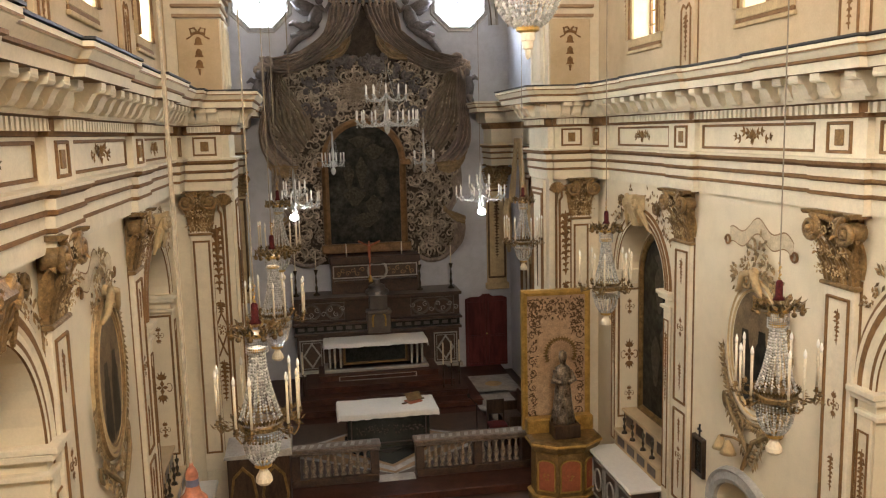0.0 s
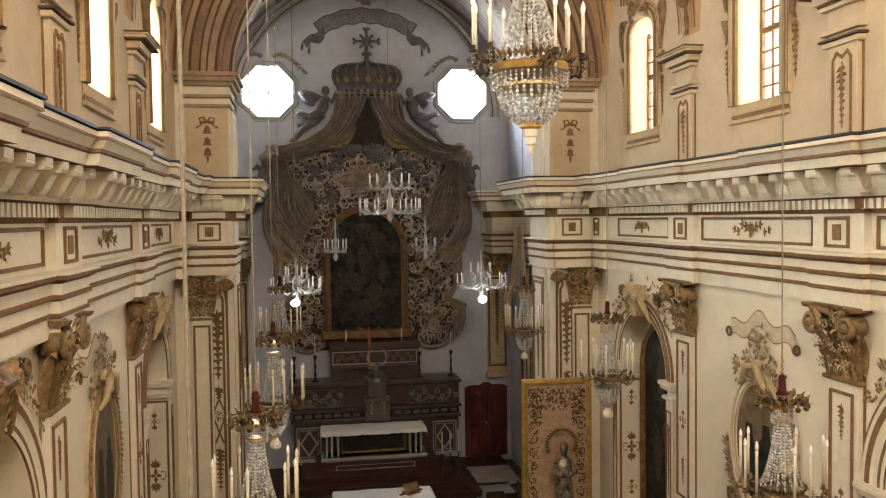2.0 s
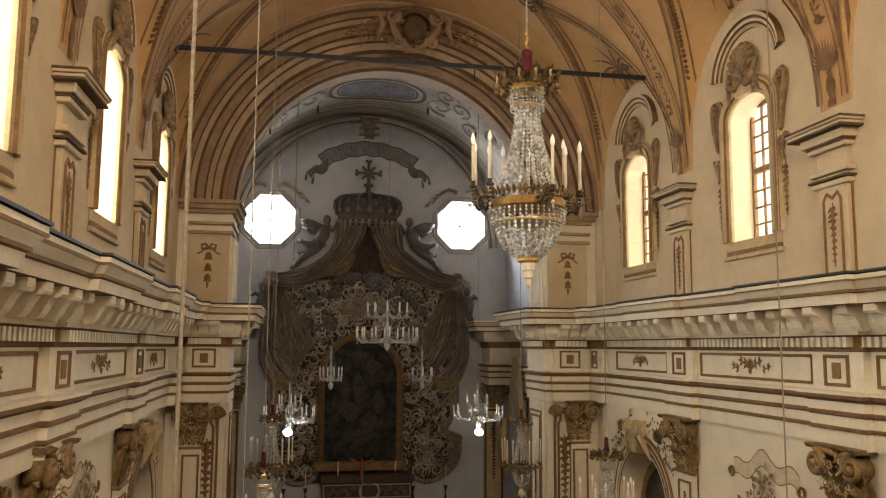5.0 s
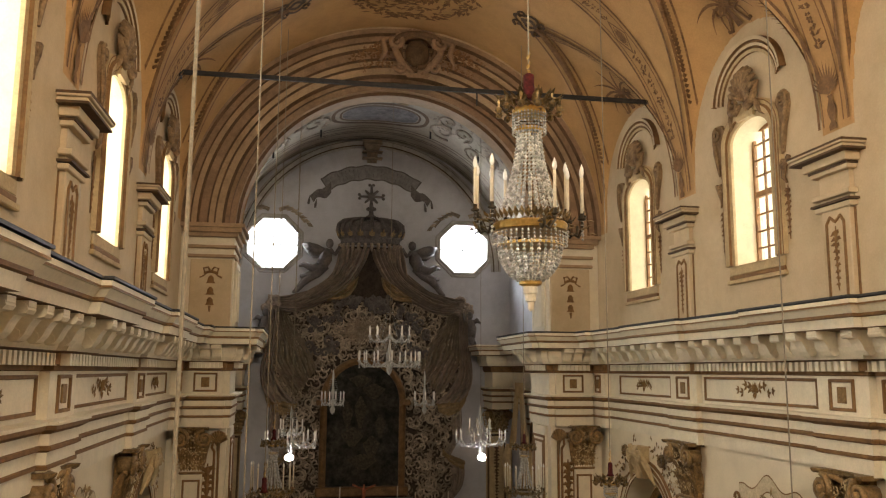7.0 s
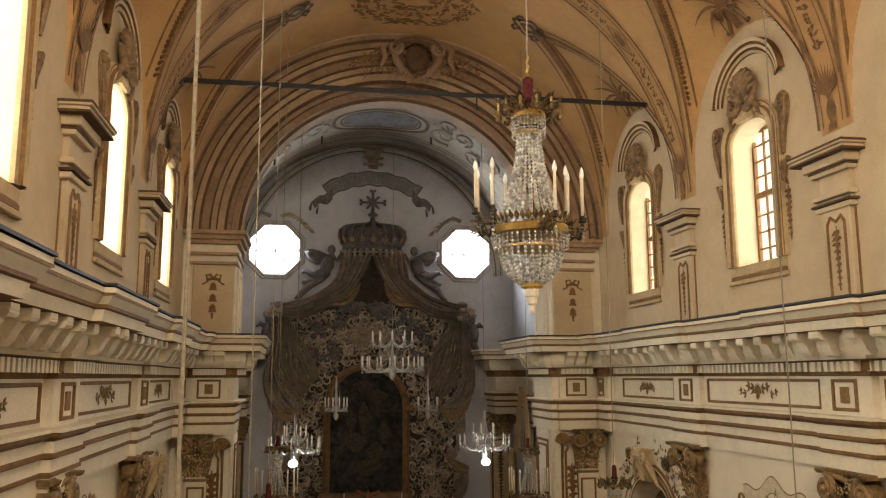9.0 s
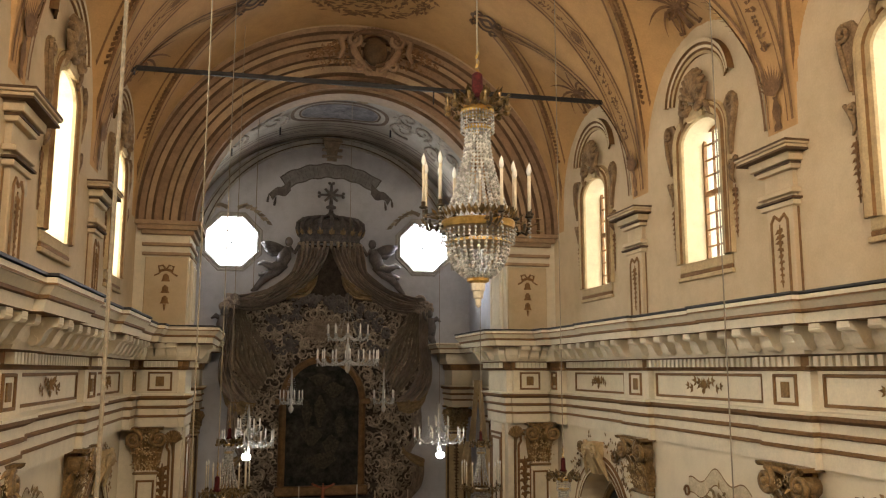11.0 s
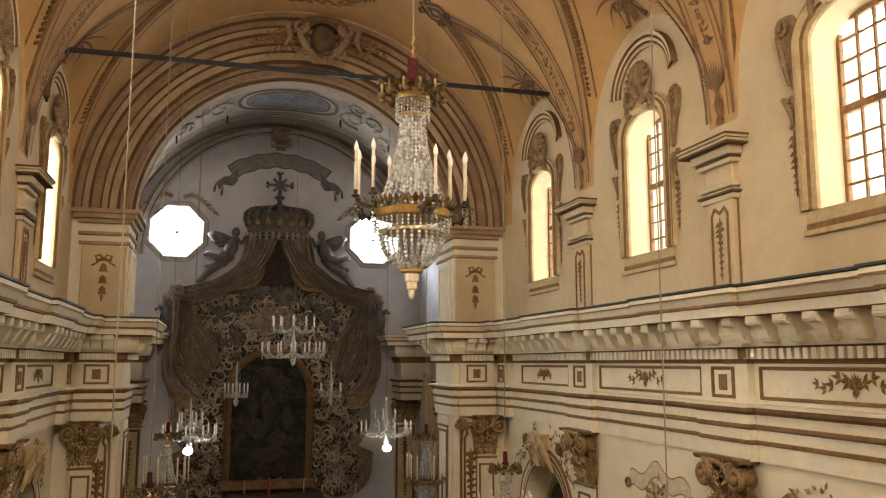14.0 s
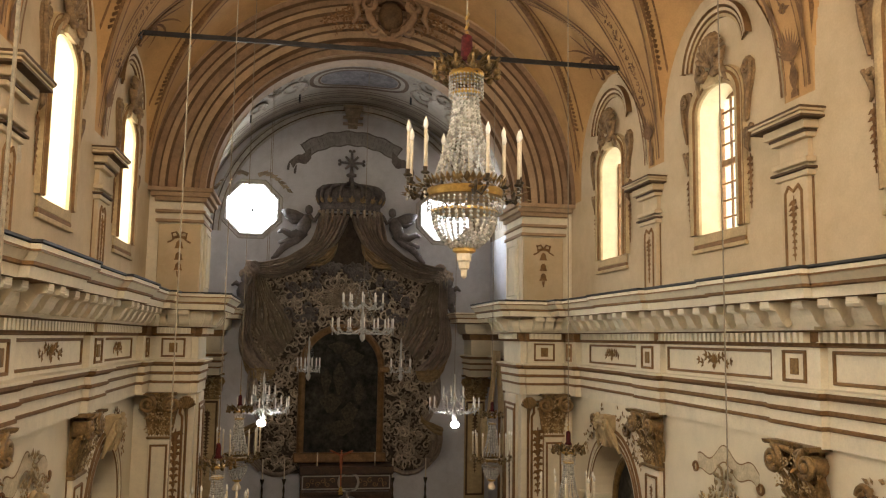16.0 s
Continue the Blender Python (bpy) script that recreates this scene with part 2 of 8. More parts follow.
marble_w = material("veined_white_marble", (0.62, 0.60, 0.56), 0.25, 0.12, 3, 0.03, col2=(0.38, 0.37, 0.36), spec=0.5)
marble_d = material("dark_green_marble", (0.04, 0.042, 0.034), 0.25, 0.25, 5, 0.03, spec=0.5)
marble_b = material("brown_breccia_marble", (0.10, 0.06, 0.04), 0.3, 0.3, 6, 0.03, col2=(0.05, 0.033, 0.027), spec=0.5)
marble_g = material("grey_marble", (0.16, 0.135, 0.115), 0.3, 0.2, 4, 0.03, spec=0.5)
floor_mat = material("worn_brown_tile", (0.10, 0.055, 0.038), 0.35, 0.25, 2.5, 0.08, spec=0.5)
linen = material("white_linen", (0.80, 0.79, 0.76), 0.9, 0.04, 15, 0.2)
paint_dark = material("dark_oil_canvas", (0.055, 0.05, 0.038), 0.6, 0.4, 2.2, 0.1, col2=(0.012, 0.012, 0.011), fine=8, spec=0.12)
paint_figs = material("dim_oil_tones", (0.075, 0.06, 0.04), 0.4, 0.4, 5, 0.1, col2=(0.05, 0.045, 0.03), fine=14, spec=0.12)
paint_grey = material("browned_oil_canvas", (0.27, 0.20, 0.115), 0.45, 0.3, 2.5, 0.1, col2=(0.15, 0.105, 0.06), spec=0.3)
frame_brown = material("dull_brown_gilt_frame", (0.27, 0.155, 0.07), 0.5, 0.2, 7, 0.15, metal=0.2)
ochre_marble = material("ochre_siena_marble", (0.36, 0.22, 0.09), 0.3, 0.2, 4, 0.03, col2=(0.24, 0.14, 0.06), spec=0.5)
aged_gold = material("aged_gold_foliage", (0.34, 0.23, 0.10), 0.42, 0.35, 16, 0.25, metal=0.5, island=True)
brocade = material("faded_gold_brocade", (0.60, 0.41, 0.25), 0.7, 0.15, 10, 0.25)
stone_pale = material("pale_grey_stone", (0.46, 0.44, 0.40), 0.8, 0.12, 3, 0.15)
glass = bpy.data.materials.new("window_glass")
glass.use_nodes = True
_b = glass.node_tree.nodes["Principled BSDF"]
_b.inputs["Base Color"].default_value = (0.95, 0.97, 0.95, 1)
_b.inputs["Roughness"].default_value, _b.inputs["Transmission Weight"].default_value, _b.inputs["IOR"].default_value = 0.02, 1.0, 1.1
lamp_white = bpy.data.materials.new("lit_lamp_globe")
lamp_white.use_nodes = True
lamp_white.node_tree.nodes["Principled BSDF"].inputs["Emission Color"].default_value = (1, 0.98, 0.95, 1)
lamp_white.node_tree.nodes["Principled BSDF"].inputs["Emission Strength"].default_value = 42.0


# ---- structure ----
def arch_wall(g, u0, u1, z0, z1, openings, depth, mi=0, mir=0, seg=20):
    """Wall face at local y=0 with openings (centre, half width, sill, spring, rise), and their reveals back to -depth."""
    openings = sorted(openings)
    u = u0
    for c, hw, sill, spring, rise in openings:
        g.add([(u, 0, z0), (c - hw, 0, z0), (c - hw, 0, z1), (u, 0, z1)], [(3, 2, 1, 0)], mi)
        if sill > z0: g.add([(c - hw, 0, z0), (c + hw, 0, z0), (c + hw, 0, sill), (c - hw, 0, sill)], [(3, 2, 1, 0)], mi)
        us = [c - hw * math.cos(math.pi * i / seg) for i in range(seg + 1)]
        zs = [spring + rise * math.sin(math.pi * i / seg) for i in range(seg + 1)]
        g.strip([(a, 0, b) for a, b in zip(us, zs)], [(a, 0, z1) for a in us], mi)
        edge = [(c - hw, sill)] + list(zip(us, zs)) + [(c + hw, sill)]
        g.strip([(a, 0, b) for a, b in edge], [(a, -depth, b) for a, b in edge], mir)
        g.add([(c - hw, 0, sill), (c + hw, 0, sill), (c + hw, -depth, sill), (c - hw, -depth, sill)], [(0, 1, 2, 3)], mir)
        u = c + hw
    g.add([(u, 0, z0), (u1, 0, z0), (u1, 0, z1), (u, 0, z1)], [(3, 2, 1, 0)], mi)


def arch_line(c, hw, sill, spring, rise, seg=24):
    return [(c - hw, sill)] + [(c - hw * math.cos(math.pi * i / seg), spring + rise * math.sin(math.pi * i / seg)) for i in range(seg + 1)] + [(c + hw, sill)]


def moulding(g, line, prof, mi=0, mis=None, closed=False):
    """Sweeps prof (side offset, height) along a (u, z) line on the wall plane; side offset is to the left of travel."""
    n = len(line)
    rows = []
    for i, (u, z) in enumerate(line):
        a = line[i - 1] if i > 0 else (line[-1] if closed else line[0])
        b = line[i + 1] if i < n - 1 else (line[0] if closed else line[-1])
        p = (u, z)
        d1 = Vector((p[0] - a[0], p[1] - a[1]))
        d2 = Vector((b[0] - p[0], b[1] - p[1]))
        if d1.length < 1e-6: d1 = d2
        if d2.length < 1e-6: d2 = d1
        d1.normalize(), d2.normalize()
        n1, n2 = Vector((-d1.y, d1.x)), Vector((-d2.y, d2.x))
        m = (n1 + n2)
        m = m / max(m.length_squared / 2, 0.3)
        rows.append([(u + m.x * o, h, z + m.y * o) for o, h in prof])
    if closed: rows.append(rows[0])
    for k in range(len(prof) - 1):
        g.strip([r[k] for r in rows], [r[k + 1] for r in rows], mis[k] if mis else mi)


FRAME = [(-0.02, 0), (-0.02, 0.05), (0.03, 0.05), (0.05, 0.03), (0.09, 0.03), (0.11, 0.07), (0.17, 0.07), (0.19, 0.0)]


def ring(c, z, rx, rz, seg=40): return [(c + rx * math.cos(-2 * math.pi * i / seg), z + rz * math.sin(-2 * math.pi * i / seg)) for i in range(seg)]


def rect(u0, u1, z0, z1): return [(u0, z0), (u0, z1), (u1, z1), (u1, z0)]


# nave walls, lower storey, with chapel niches in the outer bays and a doorway under the oval
NICHE = (1.06, 0.0, 4.65, 1.06)
for side, M in (("wall_right", right(0)), ("wall_left", left(0))):
    s = 1 if side == "wall_right" else -1
    g = Geo()
    ops = [(s * 14.22, 1.06, 0.0, 4.65, 1.06), (s * 6.65, 1.2, 0.0, 4.5, 1.2) if s > 0 else (-6.65, 1.25, 0.0, 4.66, 1.25)]
    if s > 0: ops.append((10.5, 0.75, 0.0, 1.75, 0.5))
    a, b = sorted((s * YREAR, s * (YP + 0.3)))
    arch_wall(g, a, b, 0, 6.6, ops, 0.47)
    for c, hw, *_r in ops:
        g.add([(c - hw - 0.1, -0.47, 0), (c + hw + 0.1, -0.47, 0), (c + hw + 0.1, -0.47, 6.2), (c - hw - 0.1, -0.47, 6.2)], [(3, 2, 1, 0)])
    g.box(a, b, -1.3, -1.25, 0, 8.2)
    tagged(part(side, g, plaster, m=M if s > 0 else left(0, XLL)), "cream plastered nave wall with painted brown bands", "wall", kind="structure")
    # upper storey with three windows a side, and an unseen fourth added for its light
    g = Geo()
    wins = [(s * y, 0.5, 9.0, 10.72, 0.28) for y in (14.12, 10.3, 6.4, 2.6)]
    arch_wall(g, a, b, 6.5, 13.6, wins, 0.42, 0, 1)
    # outer skin of the wall, so that the windows cut through a real thickness
    outer = Geo()
    arch_wall(outer, a, b, 6.5, 13.6, wins, 0.0)
    g.add([(p[0], p[1] - 0.42, p[2]) for p in outer.v], outer.f)
    tagged(part(side + "_upper", g, [plaster_up, reveal_mat], m=M), "tan plastered clerestory wall pierced by windows", "wall", kind="structure")

# floor, steps and chancel platform
g = Geo()
g.add([(-5.6, YREAR, 0), (5.6, YREAR, 0), (5.6, 26, 0), (-5.6, 26, 0)], [(0, 1, 2, 3)])
tagged(part("floor", g, floor_mat), "worn dark brown tiled nave floor", "floor", kind="structure")
g = Geo()
g.box(JL - 0.9, JR + 0.9, 15.9, YB, 0.004, 0.17, 0, 0.015)
tagged(part("chancel_step", g, wood_red), "low reddish step across the chancel", "step", kind="structure")

# chancel box: side walls and back wall with two octagonal windows
OCT = [(-2.86, 11.19), (2.86, 11.19)]
g = Geo()
for x, sgn in ((CL, 1), (CR, -1)):
    g.box(x, x - sgn * 0.3, YJ - 0.3, YB + 0.4, 0, 10.9)
tagged(part("chancel_side_wall", g, chancel_mat), "grey plastered chancel side walls", "wall", kind="structure")
g = Geo()
edge = [x for c in OCT for x in (c[0] - 0.75, c[0] + 0.75)]
xs = [CL - 0.3, edge[0], edge[1], edge[2], edge[3], CR + 0.3]
zt, zb = 11.19 + 0.75, 11.19 - 0.75
for i in range(5):
    if i in (1, 3):
        g.box(xs[i], xs[i + 1], YB, YB + 0.35, 0, zb)
        g.box(xs[i], xs[i + 1], YB, YB + 0.35, zt, 15.2)
    else:
        g.box(xs[i], xs[i + 1], YB, YB + 0.35, 0, 15.2)
for cx, cz in OCT:
    sq = 0.75
    o8 = [(cx + 0.72 / math.cos(math.pi / 8) * math.cos(math.pi / 8 + i * math.pi / 4), cz + 0.72 / math.cos(math.pi / 8) * math.sin(math.pi / 8 + i * math.pi / 4)) for i in range(8)]
    s8 = []
    for a_, b_ in o8:
        k = sq / max(abs(a_ - cx), abs(b_ - cz))
        s8.append((cx + (a_ - cx) * k, cz + (b_ - cz) * k))
    for i in range(8):
        j = (i + 1) % 8
        g.add([(o8[i][0], YB, o8[i][1]), (o8[j][0], YB, o8[j][1]), (s8[j][0], YB, s8[j][1]), (s8[i][0], YB, s8[i][1])], [(0, 1, 2, 3)])
        g.add([(o8[i][0], YB, o8[i][1]), (o8[j][0], YB, o8[j][1]), (o8[j][0], YB + 0.35, o8[j][1]), (o8[i][0], YB + 0.35, o8[i][1])], [(0, 1, 2, 3)])
    for a_, b_ in ((-1, -1), (1, -1), (1, 1), (-1, 1)):
        i = {(1, 1): 0, (-1, 1): 2, (-1, -1): 4, (1, -1): 6}[(a_, b_)]
        g.add([(cx + a_ * sq, YB, cz + b_ * sq), (s8[i][0], YB, s8[i][1]), (s8[(i + 1) % 8][0], YB, s8[(i + 1) % 8][1])], [(0, 1, 2)])
tagged(part("chancel_back_wall", g, chancel_mat), "dim grey chancel wall behind the high altar", "wall", kind="structure")

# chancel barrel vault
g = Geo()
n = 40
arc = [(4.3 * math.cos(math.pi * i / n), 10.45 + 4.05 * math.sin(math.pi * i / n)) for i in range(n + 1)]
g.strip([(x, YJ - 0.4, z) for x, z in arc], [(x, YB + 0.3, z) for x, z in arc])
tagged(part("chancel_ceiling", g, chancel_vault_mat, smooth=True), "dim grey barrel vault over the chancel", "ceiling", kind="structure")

# nave vault: a barrel with pointed cells over the windows
LUN_Y = [14.18, 10.35, 6.5, 2.65, -1.2]
LUN_HW, LUN_Z0, LUN_ZW, LUN_RISE = 1.62, 10.75, 12.36, 1.40


def cell_ridge(d):
    """Height of a cell's ridge, d metres in from the wall."""
    return LUN_ZW + LUN_RISE * (np.clip(d, 0, None) / 1.8) ** 0.75


def lunette_z(x, y):
    """Height of the nearest window cell; x, y arrays."""
    d = RV - np.abs(x - XC)
    best = np.full(np.broadcast(x, y).shape, -1.0)
    for c in LUN_Y:
        k = 1 - ((y - c) / LUN_HW) ** 2
        z = LUN_Z0 + (cell_ridge(d) - LUN_Z0) * np.sqrt(np.clip(k, 0, None))
        best = np.where((k > 0) & (d < 1.95), np.maximum(best, z), best)
    return best


th = np.linspace(0, np.pi, 361)[:, None]
ys = np.linspace(YREAR, YP - 0.15, 600)[None, :]
rad = np.full((th.shape[0], ys.shape[1]), RV)
open_ = np.ones_like(rad, bool)
walled = np.zeros_like(rad, bool)
for r in np.arange(RV, RV + 2.2, 0.015):
    x, z = XC + r * np.cos(th), ZC + r * np.sin(th)
    inside = z <= lunette_z(x + 0 * ys, ys + 0 * x)
    atwall = np.abs(x - XC) > RV + 0.03
    walled |= open_ & inside & atwall
    open_ &= inside & ~atwall
    rad = np.where(open_, r, rad)
lo, hi = rad.copy(), rad + 0.015
for _ in range(7):
    mid = (lo + hi) / 2
    x, z = XC + mid * np.cos(th), ZC + mid * np.sin(th)
    ok = (z <= lunette_z(x, ys + 0 * x)) & (np.abs(x - XC) <= RV + 0.03)
    lo, hi = np.where(ok, mid, lo), np.where(ok, hi, mid)
rad = lo
X, Z, Y = XC + rad * np.cos(th), ZC + rad * np.sin(th), ys + 0 * rad
g = Geo()
g.v = list(zip(X.ravel().tolist(), Y.ravel().tolist(), Z.ravel().tolist()))
nt_, ny_ = rad.shape
for i in range(nt_ - 1):
    for j in range(ny_ - 1):
        if not (walled[i, j] and walled[i + 1, j] and walled[i, j + 1] and walled[i + 1, j + 1]):
            g.f.append((i * ny_ + j, i * ny_ + j + 1, (i + 1) * ny_ + j + 1, (i + 1) * ny_ + j))
g.mi = [0] * len(g.f)
tagged(part("ceiling", g, vault_mat, smooth=True), "ochre plastered barrel vault with pointed cells over the windows", "ceiling", kind="structure")

# end wall above the chancel arch, and closing rear wall
g = Geo()
g.box(-6, 6, YREAR - 0.3, YREAR, 0, 15)
tagged(part("wall_rear", g, plaster), "plain plastered rear wall", "wall", kind="structure")

# chancel piers
for nm, x0, x1 in (("pier_left", XL - 0.3, JL), ("pier_right", JR, XR + 0.3)):
    g = Geo()
    g.box(x0, x1, YP, YJ, 0, 10.3)
    tagged(part(nm, g, cream), "cream stuccoed pier of the chancel arch", "pier", kind="structure")

# chancel arch: stepped rings
prof = [(3.17, YJ), (3.17, 17.25), (3.23, 17.2), (3.23, 17.05), (3.34, 16.98), (3.34, 16.86), (3.42, 16.86), (3.46, 16.72), (3.58, 16.66), (3.60, 16.56),
        (3.70, 16.56), (3.72, 16.46), (3.86, 16.42), (3.90, 16.34), (4.0, 16.34), (4.02, 16.28), (4.12, 16.26), (4.16, 16.18), (4.24, 16.14), (4.40, 16.14)]
tone = [0, 1, 0, 2, 1, 2, 1, 0, 1, 0, 1, 2, 1, 0, 1, 2, 1, 2, 0]
g = Geo()
n = 72
rows = [[(XC - 0.03 + r * math.cos(math.pi * i / n), y, 10.28 + r * 0.985 * math.sin(math.pi * i / n)) for r, y in prof] for i in range(n + 1)]
for k in range(len(prof) - 1):
    g.strip([q[k] for q in rows], [q[k + 1] for q in rows], tone[k])
back = [[(XC + r * math.cos(math.pi * i / n), YJ, 10.28 + r * math.sin(math.pi * i / n)) for r in (3.17, 5.2)] for i in range(n + 1)]
g.strip([q[0] for q in back], [q[1] for q in back])
chancel_arch = tagged(part("chancel_arch", g, [arch_mat, arch_dark, arch_mid]), "stepped stucco chancel arch with brown painted mouldings", "arch", kind="structure")

# ---- entablature ----
ENT = [(0.0, 6.42), (0.05, 6.42), (0.05, 6.60), (0.075, 6.61), (0.075, 6.64), (0.06, 6.65), (0.06, 6.76), (0.10, 6.78), (0.10, 6.81), (0.08, 6.82), (0.08, 6.92), (0.15, 6.96),
       (0.15, 7.0), (0.17, 7.0), (0.17, 7.03), (0.03, 7.04), (0.03, 7.47), (0.07, 7.48), (0.07, 7.52), (0.09, 7.53), (0.09, 7.63), (0.20, 7.65), (0.24, 7.72), (0.26, 7.78),
       (0.26, 7.94), (0.52, 7.96), (0.54, 8.06), (0.57, 8.07), (0.57, 8.1), (0.625, 8.17), (0.645, 8.175), (0.645, 8.195), (0.64, 8.2), (0.64, 8.24), (0.60, 8.245)]
# Brown on dentil backs and soffits is shade put into the colour; other segments are lines.
ENT_MI = [0, 0, 1, 1, 1, 0, 1, 1, 1, 0, 1, 1, 1, 0, 0, 0, 1, 1, 1, 1, 1, 0, 0, 0, 1, 0, 1, 1, 0, 0, 1, 0, 0, 0]


def sweep_plan(g, path, prof, mis, side):
    """Sweeps (projection, z) along a plan path; side=+1 projects to the left of travel."""
    rows = []
    n = len(path)
    for i, p in enumerate(path):
        p = Vector(p)
        a = Vector(path[max(i - 1, 0)])
        b = Vector(path[min(i + 1, n - 1)])
        d1, d2 = p - a, b - p
        if d1.length < 1e-6: d1 = d2
        if d2.length < 1e-6: d2 = d1
        d1.normalize(), d2.normalize()
        n1, n2 = Vector((-d1.y, d1.x)) * side, Vector((-d2.y, d2.x)) * side
        m = n1 + n2
        m = m / max(m.length_squared / 2, 0.4)
        rows.append([(p.x + m.x * o, p.y + m.y * o, z) for o, z in prof])
    for k in range(len(prof) - 1):
        g.strip([r[k] for r in rows], [r[k + 1] for r in rows], mis[k])


BRK = 0.09


def ent_path(xw, sg, jamb):
    """Plan of the entablature; sg=-1 on the right wall (projects to -x)."""
    pts = [(xw, YREAR)]
    for y in sorted(PILS):
        pts += [(xw, y - 0.42), (xw + sg * BRK, y - 0.42), (xw + sg * BRK, y + 0.42), (xw, y + 0.42)]
    pts += [(xw, 15.75), (xw + sg * 0.12, 15.75), (xw + sg * 0.12, YP), (xw + sg * 0.3, YP), (xw + sg * 0.3, YP - 0.1), (jamb - sg * 0.12, YP - 0.1), (jamb - sg * 0.12, YP), (jamb, YP), (jamb, YJ), (jamb - sg * 1.4, YJ)]
    return pts


for nm, xw, sg, jamb in (("entablature_right", XR, -1, JR), ("entablature_left", XL, 1, JL)):
    side = 1 if sg < 0 else -1
    path = ent_path(xw, sg, jamb)
    g = Geo()
    sweep_plan(g, path, ENT, ENT_MI, side)
    ent = tagged(part(nm, g, [cream, brown]), "deep cream stucco entablature with brown painted lines and painted soffit shade", "entablature", kind="structure")
    g = Geo()
    sweep_plan(g, path, [(0.66, 8.25), (0.66, 8.275), (-0.05, 8.30)], [0, 0], side)
    part("flashing", g, lead, ent, "dark lead sheet on the cornice top")
    # modillions and dentils
    gm = Geo()
    side_ = [(0.0, 7.95), (0.25, 7.95), (0.25, 7.91), (0.235, 7.875), (0.2, 7.862), (0.165, 7.85), (0.13, 7.80), (0.1, 7.735), (0.06, 7.69), (0.02, 7.68), (0.0, 7.69)]
    gm.loft([[(x, d, z) for d, z in side_] for x in (-0.085, 0.085)], 0, True, True)
    gm.tube([(-0.095, 0.21, 7.895), (0.095, 0.21, 7.895)], 0.04, 8)
    gm.tube([(-0.093, 0.03, 7.735), (0.093, 0.03, 7.735)], 0.05, 8)
    gd = Geo()
    gd.box(-0.034, 0.034, 0.0, 0.085, 7.52, 7.63)
    mod = dent = None
    rot = 90 if sg < 0 else -90

    def row(xp, y0, y1):
        global mod, dent
        k = max(1, round((y1 - y0) / 0.43))
        for i in range(k):
            m = pose(xp + sg * 0.255, y0 + (i + 0.5) * (y1 - y0) / k, 0, 0, 0, rot)
            if mod is None: mod = part("modillion", gm, cream, ent, m=m)
            else: again(mod, m)
        k = max(1, round((y1 - y0) / 0.118))
        for i in range(k):
            m = pose(xp + sg * 0.088, y0 + (i + 0.5) * (y1 - y0) / k, 0, 0, 0, rot)
            if dent is None: dent = part("dentil", gd, cream, ent, m=m)
            else: again(dent, m)

    mod = dent = None
    prev = 3.4
    for y in sorted(PILS):
        row(xw, prev + 0.02, y - 0.44)
        row(xw + sg * BRK, y - 0.40, y + 0.40)
        prev = y + 0.44
    row(xw, prev, 15.4)
    # along the pier front
    lo, hi = sorted((xw + sg * 0.3, jamb - sg * 0.1))
    for i in range(3):
        m = pose(lo + (i + 0.5) * (hi - lo) / 3, YP - 0.1 - 0.255, 0, 0, 0, 180)
        again(mod, m)
    for i in range(8):
        again(dent, pose(lo + (i + 0.5) * (hi - lo) / 8, YP - 0.1 - 0.088, 0, 0, 0, 180))
    for i in range(3):
        again(mod, pose(jamb + sg * 0.255, YP + (i + 0.5) * (YJ - YP) / 3, 0, 0, 0, rot))
    for i in range(11):
        again(dent, pose(jamb + sg * 0.088, YP + (i + 0.5) * (YJ - YP) / 11, 0, 0, 0, rot))

# chancel inner entablature, along the side walls and the corner
g = Geo()
for sg in (-1, 1):
    xw = 4.15 if sg < 0 else -4.15
    pts = [(xw, YJ - 0.2), (xw, 23.6), (xw + sg * 0.6, 23.6), (xw + sg * 0.6, YB)]
    sweep_plan(g, pts, ENT, ENT_MI, 1 if sg < 0 else -1)
tagged(part("chancel_entablature", g, [cream, brown]), "dusty cream chancel entablature", "entablature", kind="structure")

# ---- windows: sky lamps stand just outside every opening; the rear lamp has none ----
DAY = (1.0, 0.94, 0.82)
# The bay at 2.6 is out of view, repeated to let in more light.
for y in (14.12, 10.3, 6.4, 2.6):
    area_light("daylight", Matrix.Translation((XR + 0.75, y, 9.95)) @ pose(0, 0, 0, 0, 90, 0), 2.3, 1.3, WIN_RIGHT, DAY)
    area_light("daylight", Matrix.Translation((XL - 0.75, y, 9.95)) @ pose(0, 0, 0, 0, -90, 0), 2.3, 1.3, WIN_LEFT, DAY)
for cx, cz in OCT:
    area_light("daylight", pose(cx, YB + 0.55, cz, -90, 0, 0), 1.7, 1.7, WIN_APSE, (0.88, 0.94, 1.0))
# Warm fill lamp added before the closed rear wall; no window is built there.
area_light("daylight", pose(-0.4, YREAR + 0.05, 12.0, 78, 0, 0), 3.0, 2.6, REAR_FILL, (1.0, 0.865, 0.67))


def glow(name, col, strength):
    m = bpy.data.materials.new(name)
    m.use_nodes = True
    b = m.node_tree.nodes["Principled BSDF"]
    b.inputs["Base Color"].default_value = (0, 0, 0, 1)
    b.inputs["Emission Color"].default_value = (*col, 1)
    b.inputs["Emission Strength"].default_value = strength
    return m


